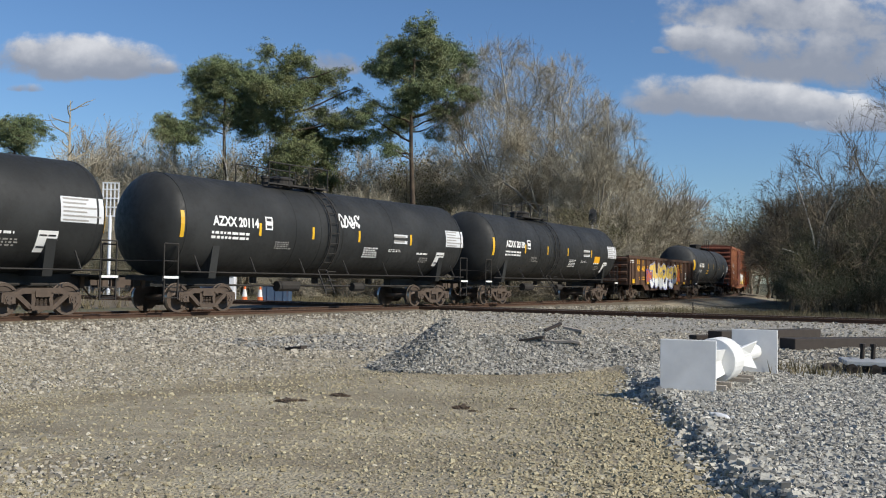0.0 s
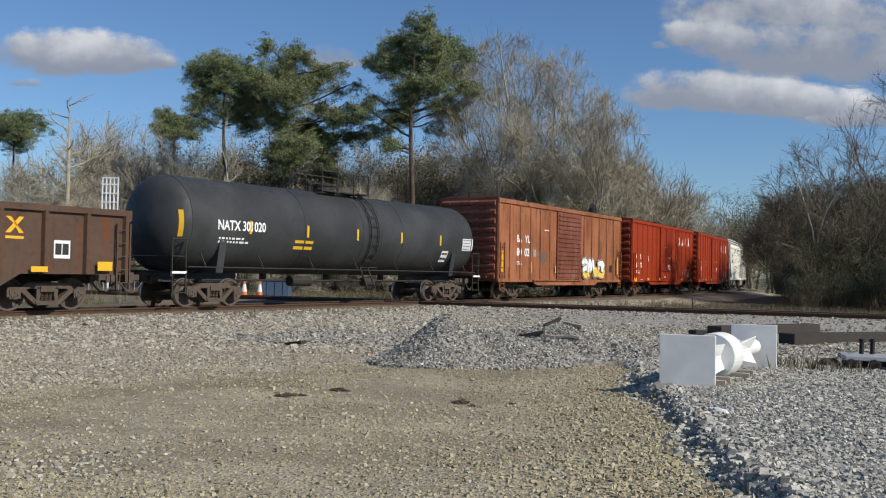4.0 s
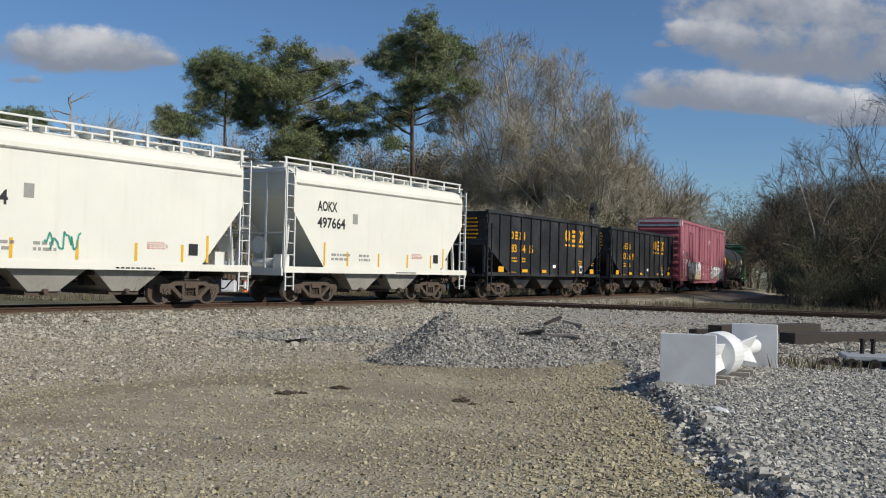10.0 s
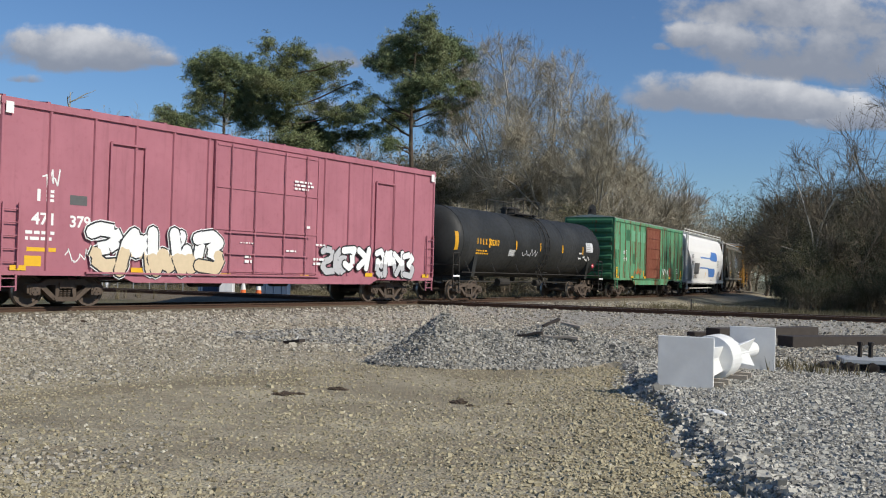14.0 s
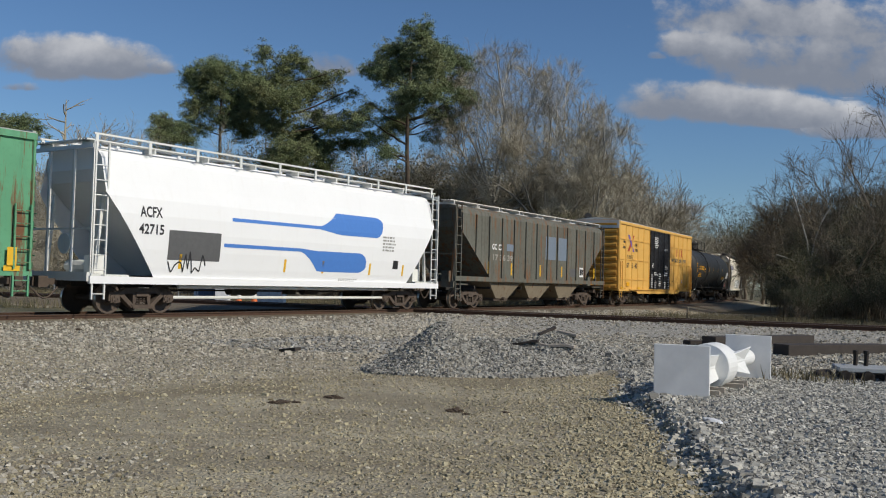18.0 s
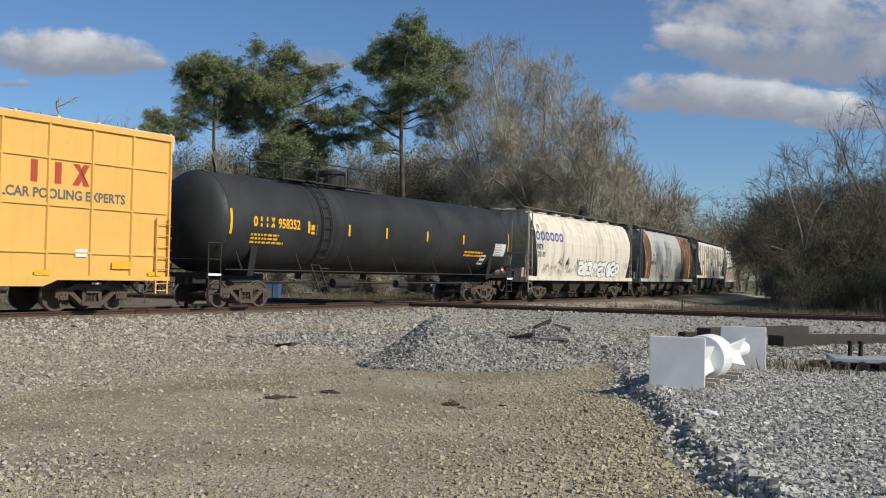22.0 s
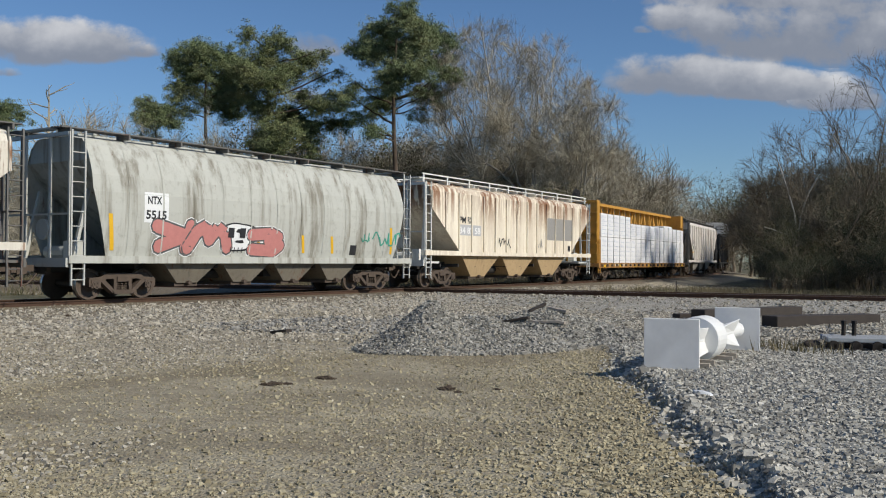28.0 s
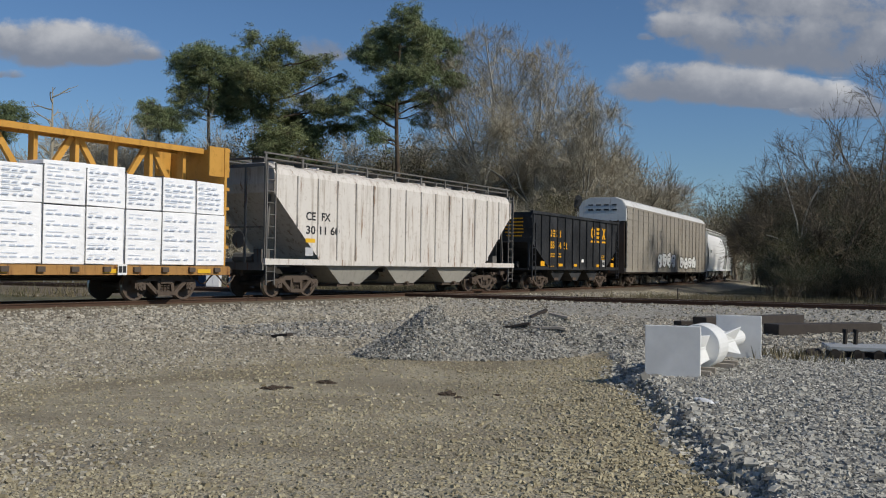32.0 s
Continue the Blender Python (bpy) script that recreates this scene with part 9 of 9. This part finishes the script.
def pine(seed, lobes, mat="needles"):
    """A pine whose boughs end in rounded masses of needles: rows of side, height, radius, density."""
    r = np.random.RandomState(seed)
    top = max(q[1] for q in lobes)
    bend = r.normal(0, 0.12, 2)
    def stem(z):
        return np.array([bend[0] * math.sin(z * 0.3), bend[1] * math.sin(z * 0.27 + 1), z])
    R = 0.0125 * top
    wide = max(abs(q[0]) for q in lobes)
    segs = [(*stem(-0.2 + top * i / 12), *stem(-0.2 + top * (i + 1) / 12), R * (1.12 - 0.80 * i / 12), R * (1.12 - 0.80 * (i + 1) / 12)) for i in range(12)]
    tuft = []
    for x, z, w, dense in lobes:
        deep = r.uniform(0.15, 0.75) * math.sqrt(max(0.3, wide * wide - x * x)) * r.choice((-1, 1))
        c = np.array([x, deep, z])
        run = math.hypot(x, deep)
        f = stem(max(0.25 * top, min(top * 0.97, z - 0.25 * w - r.uniform(0.15, 0.5) * run)))
        mid = (f + c) / 2 + np.array([0, 0, -0.10 * run]) + r.normal(0, 0.12, 3)
        a, prev = 0.030 + 0.012 * run + 0.012 * w, f
        for i in range(1, 7):
            t = i / 6
            q = (1 - t) ** 2 * f + 2 * t * (1 - t) * mid + t * t * c + r.normal(0, 0.07, 3)
            segs.append((*prev, *q, a * (1 - 0.11 * (i - 1)), a * (1 - 0.11 * i)))
            prev = q
        for j in range(max(5, int(4 + 10.5 * dense * w))):
            v = r.normal(0, 1, 3)
            v /= np.linalg.norm(v)
            pad = c + v * w * np.array([1.12, 1.12, 0.92]) * r.uniform(0.3, 1.0) - np.array([0, 0, 0.60])
            m = (c + pad) / 2 + r.normal(0, 0.08, 3) - np.array([0, 0, 0.12])
            segs += [(*c, *m, 0.026, 0.020), (*m, *pad, 0.020, 0.012)]
            n = max(3, int((7.5 * w + 2) * dense * r.uniform(0.7, 1.2)))
            for i in range(n):
                e = pad + r.normal(0, 1, 3) * np.array([0.48, 0.48, 0.34]) * (0.36 + 0.45 * w)
                segs.append((*pad, *e, 0.012, 0.006))
                k = r.randint(7, 13)
                b = r.normal(0, 1, (k, 3))
                b *= (r.uniform(0.2, 1, (k, 1)) ** 0.5) * 0.34 / np.linalg.norm(b, axis=1, keepdims=True)
                tuft.append(e + b * np.array([1.15, 1.15, 0.55]))
    co, qd = tubes(segs, 5)
    wood = mesh_from("limbs", co, qd, M["bark_dark"], True)
    co, qd = cards(r, np.concatenate(tuft), 5, 0.10, 0.040, 3.0, 0.8)
    return wood, mesh_from("needle_mass", co, qd, M[mat])


def shrub(seed, height, width, mat, leaves=1.0, stems=9, twig="bark_brown", size=0.038):
    r = np.random.RandomState(seed)
    segs, tips = [], []
    for i in range(stems):
        a = r.uniform(0, 6.28)
        d = np.array([math.cos(a) * r.uniform(0.1, 0.5) * width / height, math.sin(a) * r.uniform(0.1, 0.5) * width / height, 1])
        grow(r, (r.normal(0, width * 0.12), r.normal(0, width * 0.12), -0.2), d / np.linalg.norm(d), height * r.uniform(0.42, 0.62), 0.05, 3, 0.55, 0.05, segs, tips, 3, 0.66, (2, 4), 0.3)
    k = height / max(q[5] for q in segs)
    segs = [tuple(v * k for v in q[:6]) + (max(q[6], 0.012), max(q[7], 0.008)) for q in segs]
    co, qd = tubes(segs, 3)
    wood = mesh_from("stems", co, qd, M[twig])
    c = np.array([t[0] for t in tips]) * k
    c = c[r.uniform(0, 1, len(c)) < leaves]
    sub = np.repeat(c, 3, 0) + r.normal(0, 0.32, (len(c) * 3, 3))
    co, qd = cards(r, sub, 22, 0.34, size, 1.3, 0.9)
    return wood, mesh_from("leaves", co, qd, M[mat])


def plant(name, parts, x, y, turn, scale, label, category="tree", group=""):
    root = empty(name, label, category, group)
    for nm, me in parts:
        if me is not None:
            part(nm, me, None, root)
    root.matrix_basis = Matrix.Translation((x, y, on_ground(x, y))) @ Matrix.Rotation(turn, 4, "Z") @ Matrix.Diagonal((scale, scale, scale, 1))
    return root


def spot(px, d):
    """A place d metres ahead in the direction that px names across the view (0 to 1568)."""
    return d * (px - 784) / 1663.0, d


def rise(px, py, d):
    return 1.16 + d * (492 + 0.018 * (px - 784) - py) / 1663.0 + 0.6


def make_trees():
    pines = "tall pine with an open rounded dark green crown"
    for px, d, seed, mat, lobes in (
            (395, 86, 11, "needles", [(-0.5, 20.9, 1.55, 1), (1.6, 20.5, 1.55, 1), (-2.3, 20, 1.24, 1), (2.8, 19.6, 1.34, 1), (-0.8, 18.9, 1.45, 0.9), (1.3, 18.5, 1.55, 1), (-2.1, 17.8, 1.24, 0.8), (2.8, 17.7, 1.34, 1), (0.3, 17, 1.34, 0.9), (-2.3, 16.8, 0.93, 0.7), (1.8, 16.1, 1.24, 0.8), (-1.6, 15.5, 0.93, 0.6)]),
            (305, 95, 12, "needles", [(-0.9, 17.9, 0.91, 0.9), (0.4, 17.2, 1.14, 1), (-1.1, 16.6, 1.03, 0.8), (1.4, 16.4, 1.03, 0.8), (0, 15.5, 1.03, 0.7)]),
            (500, 85, 13, "needles_lit", [(-0.8, 21.4, 1.02, 0.6), (1, 21.2, 1.33, 0.9), (3.1, 21.1, 1.23, 0.9), (5.1, 20.6, 0.92, 0.4), (2, 19.7, 1.43, 0.9), (0, 19.6, 1.33, 0.8), (4.1, 19.2, 1.12, 0.4), (6.4, 19, 0.72, 0.35), (-1.3, 18.3, 1.23, 0.9), (0.8, 17.9, 1.53, 1), (2.8, 17.4, 1.23, 0.6), (5.4, 17.5, 1.12, 0.4), (6.4, 16.5, 1.02, 0.7), (4.6, 15.9, 1.23, 0.8), (-0.5, 16, 1.53, 1), (1.5, 15.6, 1.43, 1), (3.1, 14.6, 1.33, 0.9), (5.6, 14.7, 1.02, 0.8), (0, 14, 1.33, 0.9), (-1.5, 13.2, 1.12, 0.9), (2, 13.3, 1.43, 1), (4.1, 12.8, 1.23, 0.9), (1, 12, 1.33, 0.9), (3.3, 11.3, 1.23, 1)]),
            (727, 84, 14, "needles", [(0.9, 23.1, 1.52, 1), (-1.4, 22.7, 1.21, 0.9), (2.9, 23.1, 1.31, 1), (-3, 22, 1.11, 0.9), (-0.1, 22.1, 1.52, 1), (4.3, 22.5, 1.11, 0.8), (1.7, 21.3, 1.52, 1), (-1.9, 20.4, 1.31, 0.9), (-3.6, 20.9, 0.71, 0.6), (3.7, 20.8, 1.21, 0.8), (-0.4, 19.7, 1.31, 0.8), (2.2, 19, 1.31, 0.8), (0.7, 18, 1.62, 1), (-1.1, 17.4, 1.31, 1), (-3.4, 17.4, 1.01, 0.7), (3.2, 17.3, 1.31, 0.8), (-3.9, 16.1, 0.81, 0.7), (-2.4, 15.9, 1.01, 0.6), (4.4, 18.6, 1.11, 0.6), (5.5, 19.1, 0.91, 0.6), (-3.4, 14.8, 0.81, 0.7), (-1.9, 13.6, 0.91, 0.7), (1.9, 16, 1.11, 0.5), (-4.4, 14.5, 0.71, 0.6)]),
            (20, 112, 15, "needles", [(0.3, 19.5, 1.62, 0.7), (2, 19.7, 1.35, 0.7), (3.4, 18.6, 0.94, 0.6), (-0.7, 18.5, 1.48, 0.8), (1.3, 18.2, 1.48, 0.7), (-2, 19.4, 1.48, 0.8), (-0.3, 17.3, 1.35, 0.8), (2.4, 17.5, 0.94, 0.5), (-2.7, 17.7, 1.48, 0.8)])):
        x, y = spot(px, d)
        w, nd = pine(seed, lobes, mat)
        plant("pine_tree", (("trunk", w), ("crown", nd)), x, y, 0, 1, pines, "tree", "pines behind the train")
    # dead snag
    x, y = spot(116, 88)
    r = np.random.RandomState(4)
    segs, tips = [], []
    H = rise(116, 175, 88)
    segs.append((0, 0, -0.2, 0.1, 0, H * 0.55, 0.30, 0.20))
    segs.append((0.1, 0, H * 0.55, 0.0, 0.1, H, 0.20, 0.04))
    for i in range(13):
        z = H * (0.55 + 0.43 * i / 13)
        a = r.uniform(0, 6.28)
        grow(r, (0.05, 0.05, z), (math.cos(a), math.sin(a), 0.35), r.uniform(1.0, 3.4) * (1.2 - 0.6 * i / 13), 0.075, 1, 0.5, 0.06, segs, tips, 3, 0.6, (1, 2))
    co, qd = tubes(segs, 5)
    plant("dead_tree", (("trunk", mesh_from("trunk", co, qd, M["twig"], True)),), x, y, 0, 1, "dead grey snag with short broken limbs")
    # bare broadleaf trees behind the train
    bare = "bare winter tree with pale limbs and fine twigs"
    for px, py, d, seed, rad, n, buds, base, mat in ((880, 60, 88, 31, 6.6, 2500, 0.04, 0.50, "bark_pale"), (970, 112, 84, 32, 6.0, 2200, 0.06, 0.42, "bark_pale"), (1052, 172, 80, 33, 4.6, 1500, 0.08, 0.34, "bark_pale"),
                                                     (1085, 215, 88, 40, 4.2, 600, 0.15, 0.15, "bark_brown"), (835, 135, 94, 34, 4.2, 600, 0.25, 0.2, "bark_brown"), (345, 188, 82, 35, 2.2, 150, 0.0, 0.35, "bark_pale"),
                                                     (395, 203, 80, 36, 2.0, 130, 0.0, 0.35, "bark_pale"), (322, 205, 84, 46, 2.0, 120, 0.0, 0.35, "bark_pale"), (205, 200, 112, 37, 3.4, 900, 0.4, 0.3, "bark_pale"), (250, 206, 118, 41, 3.4, 900, 0.4, 0.3, "bark_pale"),
                                                     (165, 225, 120, 42, 2.6, 500, 0.4, 0.3, "bark_brown"), (1150, 330, 120, 38, 3.0, 400, 0.1, 0.2, "bark_brown"), (655, 270, 92, 39, 4.0, 600, 0.2, 0.12, "bark_pale"),
                                                     (700, 285, 95, 43, 4.0, 500, 0.25, 0.15, "bark_brown"), (930, 250, 96, 44, 4.6, 600, 0.15, 0.12, "bark_pale"), (1005, 275, 94, 45, 4.2, 500, 0.1, 0.1, "bark_brown"), (1105, 290, 84, 47, 3.6, 700, 0.1, 0.12, "bark_brown")):
        x, y = spot(px, d)
        w, tw, b = bare_tree(seed, rise(px, py, d), rad, mat, int(n * 0.85), base, buds)
        plant("bare_tree", (("trunk", w), ("twig_mass", tw), ("bud_mass", b)), x, y, seed, 1, bare, "tree", "bare trees behind the train")
    # trees at the right of the yard
    for px, py, d, seed, rad, n, buds, base, mat in ((1440, 246, 58, 51, 2.6, 240, 0.35, 0.4, "bark_pale"), (1400, 300, 62, 52, 2.2, 220, 0.3, 0.35, "bark_brown"), (1490, 262, 64, 53, 2.4, 300, 0.2, 0.3, "bark_brown"), (1555, 155, 60, 54, 2.8, 320, 0.05, 0.35, "bark_brown"),
                                                     (1600, 135, 56, 55, 3.0, 360, 0.1, 0.3, "bark_brown"), (1520, 290, 50, 56, 2.0, 200, 0.05, 0.3, "bark_brown"), (1360, 330, 100, 57, 2.8, 340, 0.3, 0.25, "bark_brown"), (1300, 342, 150, 58, 4.4, 420, 0.2, 0.2, "bark_brown"),
                                                     (1250, 368, 160, 59, 4.0, 400, 0.2, 0.2, "bark_brown"), (1330, 330, 140, 62, 4.2, 420, 0.2, 0.2, "bark_brown"), (1640, 180, 58, 61, 3.0, 340, 0.1, 0.3, "bark_brown"), (1215, 385, 165, 63, 3.8, 360, 0.2, 0.2, "bark_brown")):
        x, y = spot(px, d)
        w, tw, b = bare_tree(seed, rise(px, py, d), rad, mat, int(n * 0.8), base, buds, 2, 0.5, "twig_dark")
        plant("bare_tree", (("trunk", w), ("twig_mass", tw), ("bud_mass", b)), x, y, seed, 1, "slender bare tree with dry seed heads above a thicket", "tree", "trees at the yard's edge")
    # thickets: a few kinds, planted many times
    def brush(seed, wide, mat, buds, fine="twig"):
        w, tw, b = bare_tree(seed, 6.0, wide, mat, 340, 0.06, buds, 4, 0.5, fine)
        return w, tw, b
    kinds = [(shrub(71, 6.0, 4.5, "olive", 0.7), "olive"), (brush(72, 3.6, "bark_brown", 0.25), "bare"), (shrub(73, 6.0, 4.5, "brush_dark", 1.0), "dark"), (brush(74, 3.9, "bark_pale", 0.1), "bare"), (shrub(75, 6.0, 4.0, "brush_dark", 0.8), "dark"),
             (brush(76, 3.4, "bark_brown", 0.5), "bare"),
             (brush(77, 3.4, "bark_brown", 0.3, "twig_dark"), "bare")]
    labels = {"olive": "olive-brown thicket shrub in winter leaf", "bare": "bare brown brush of fine twigs", "dark": "dark green-brown thicket shrub"}
    r = random.Random(9)
    def thicket(px0, px1, d0, d1, py0, py1, n, pick, group):
        for i in range(n):
            px = px0 + (px1 - px0) * (i + r.random()) / n
            d = r.uniform(d0, d1)
            f = (px - px0) / (px1 - px0)
            h = rise(px, py0 + (py1 - py0) * f, d) * r.uniform(0.65, 1.05)
            meshes, kind = kinds[r.choice(pick)]
            x, y = spot(px, d)
            plant("thicket_shrub", tuple(zip(("stem_mass", "twig_mass" if kind == "bare" else "foliage", "bud_mass"), meshes)), x, y, r.uniform(0, 6), h / 6.0, labels[kind], "shrub", group)
    back = "thicket behind the train"
    thicket(-120, 340, 74, 96, 350, 345, 26, (1, 5, 3, 1), back)
    thicket(150, 340, 92, 116, 255, 245, 12, (1, 3, 5), back)
    thicket(330, 640, 90, 104, 262, 268, 30, (0, 1, 3, 5, 1), back)
    thicket(330, 640, 76, 84, 330, 330, 22, (0, 1, 3, 5), back)
    thicket(640, 1130, 94, 108, 262, 300, 56, (1, 5, 3, 0), back)
    thicket(640, 1085, 72, 80, 365, 365, 40, (1, 5, 3, 0), back)
    thicket(-120, 1000, 68, 80, 430, 430, 44, (0, 1, 5, 3, 4), back)
    thicket(1000, 1200, 92, 120, 375, 412, 16, (5, 1, 0, 0), back)
    thicket(1180, 1330, 150, 175, 405, 370, 18, (5, 1, 0), "thicket at the far bend")
    edge = "thicket at the yard's edge"
    # more shrubs, added out of sight towards the sun to shade the thicket's foot
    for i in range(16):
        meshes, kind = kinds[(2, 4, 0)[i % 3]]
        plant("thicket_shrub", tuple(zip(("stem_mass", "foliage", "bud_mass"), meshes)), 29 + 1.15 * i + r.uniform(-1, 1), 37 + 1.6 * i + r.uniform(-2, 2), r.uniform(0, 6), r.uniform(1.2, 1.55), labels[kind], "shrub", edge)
    thicket(1380, 1440, 98, 112, 350, 340, 7, (6, 0, 2), edge)
    thicket(1425, 1640, 62, 84, 355, 320, 30, (0, 6, 2, 4, 2), edge)
    thicket(1420, 1660, 50, 60, 420, 370, 24, (2, 4, 2, 0), edge)
    thicket(1385, 1640, 46, 56, 475, 450, 24, (2, 4), edge)


make_trees()


# ---- weeds and dry grass ----
def grass_patch(name, label, pts, height, mat, seed, per=7):
    r = np.random.RandomState(seed)
    c = np.repeat(pts, per, 0) + r.normal(0, 0.07, (len(pts) * per, 2))
    n = len(c)
    z = ground_height(c[:, 0], c[:, 1])
    a = r.uniform(0, 6.28, n)
    h = height * r.uniform(0.4, 1.2, n)
    w = 0.010 + 0.006 * r.uniform(0, 1, n)
    lean = r.normal(0, 0.35, (n, 2)) * h[:, None]
    b0 = np.stack([c[:, 0] - np.cos(a) * w, c[:, 1] - np.sin(a) * w, z - 0.02], 1)
    b1 = np.stack([c[:, 0] + np.cos(a) * w, c[:, 1] + np.sin(a) * w, z - 0.02], 1)
    t = np.stack([c[:, 0] + lean[:, 0], c[:, 1] + lean[:, 1], z + h], 1)
    co = np.stack([b0, b1, t], 1).reshape(-1, 3)
    return tagged(new(name, mesh_from(name, co, np.arange(n * 3).reshape(-1, 3), mat)), label, "grass", kind="stuff")


M["dry_grass"] = leaf("dry winter grass", (0.11, 0.088, 0.046, 1), (0.20, 0.165, 0.092, 1), (0.085, 0.085, 0.036, 1))


def make_grass():
    r = np.random.RandomState(8)
    y = r.uniform(40, 72, 9000)
    x = (r.uniform(-0.56, 0.2, 9000)) * y
    g = grass_share(x, y)
    k = r.uniform(0, 1, len(x)) < g
    grass_patch("field_grass", "rough dry winter grass behind the tracks", np.stack([x, y], 1)[k], 0.55, M["dry_grass"], 3)
    p = np.stack([6.3 + r.normal(0, 0.45, 90), 16.4 + r.normal(0, 0.5, 90)], 1)
    grass_patch("grass_tuft", "sparse dead grass stalks on the gravel", p, 0.22, M["dry_grass"], 4, 3)
    y = r.uniform(33, 52, 5000)
    x = r.uniform(8, 32, 5000)
    d, u = main_dist(x, y)
    cd = (x - FROG.x) * CROSS_N.x + (y - FROG.y) * CROSS_N.y - 0.72
    k = (d > 4.5) & (cd > 2.6)
    grass_patch("edge_grass", "dead weeds between the tracks and the thicket", np.stack([x, y], 1)[k], 0.35, M["dry_grass"], 5, 5)


make_grass()


# ---- movement ----
SPEED, SLOW = 12.8574, -0.003117


def travelled(t):
    return SPEED * t + SLOW * t * t / 2


def car_pose(u, reach):
    a, _ = track(u - reach)
    b, _ = track(u + reach)
    d = a - b
    return Matrix.Translation((a + b) / 2) @ Matrix.Rotation(math.atan2(d.y, d.x), 4, "Z")


def motions():
    for root, u, reach in TRAIN:
        walk(root, [(t, car_pose(u - travelled(t), reach)) for t in range(0, 33)])
    # wheels roll with the train; all front axles share one movement, all rear axles another
    steps = [i / FPS for i in range(0, 32 * FPS + 1)]
    for s, sets in WHEELSETS.items():
        rows = []
        for t in steps:
            rows.append((t, Matrix.Translation((0.889 * s, 0, WHEEL_R)) @ Matrix.Rotation((travelled(t) / WHEEL_R) % (2 * math.pi), 4, "Y")))
        walk(sets[0], rows)
        act, slot = sets[0].animation_data.action, sets[0].animation_data.action_slot
        for w in sets[1:]:
            w.rotation_mode = "QUATERNION"
            w.animation_data_create()
            w.animation_data.action = act
            w.animation_data.action_slot = slot


motions()
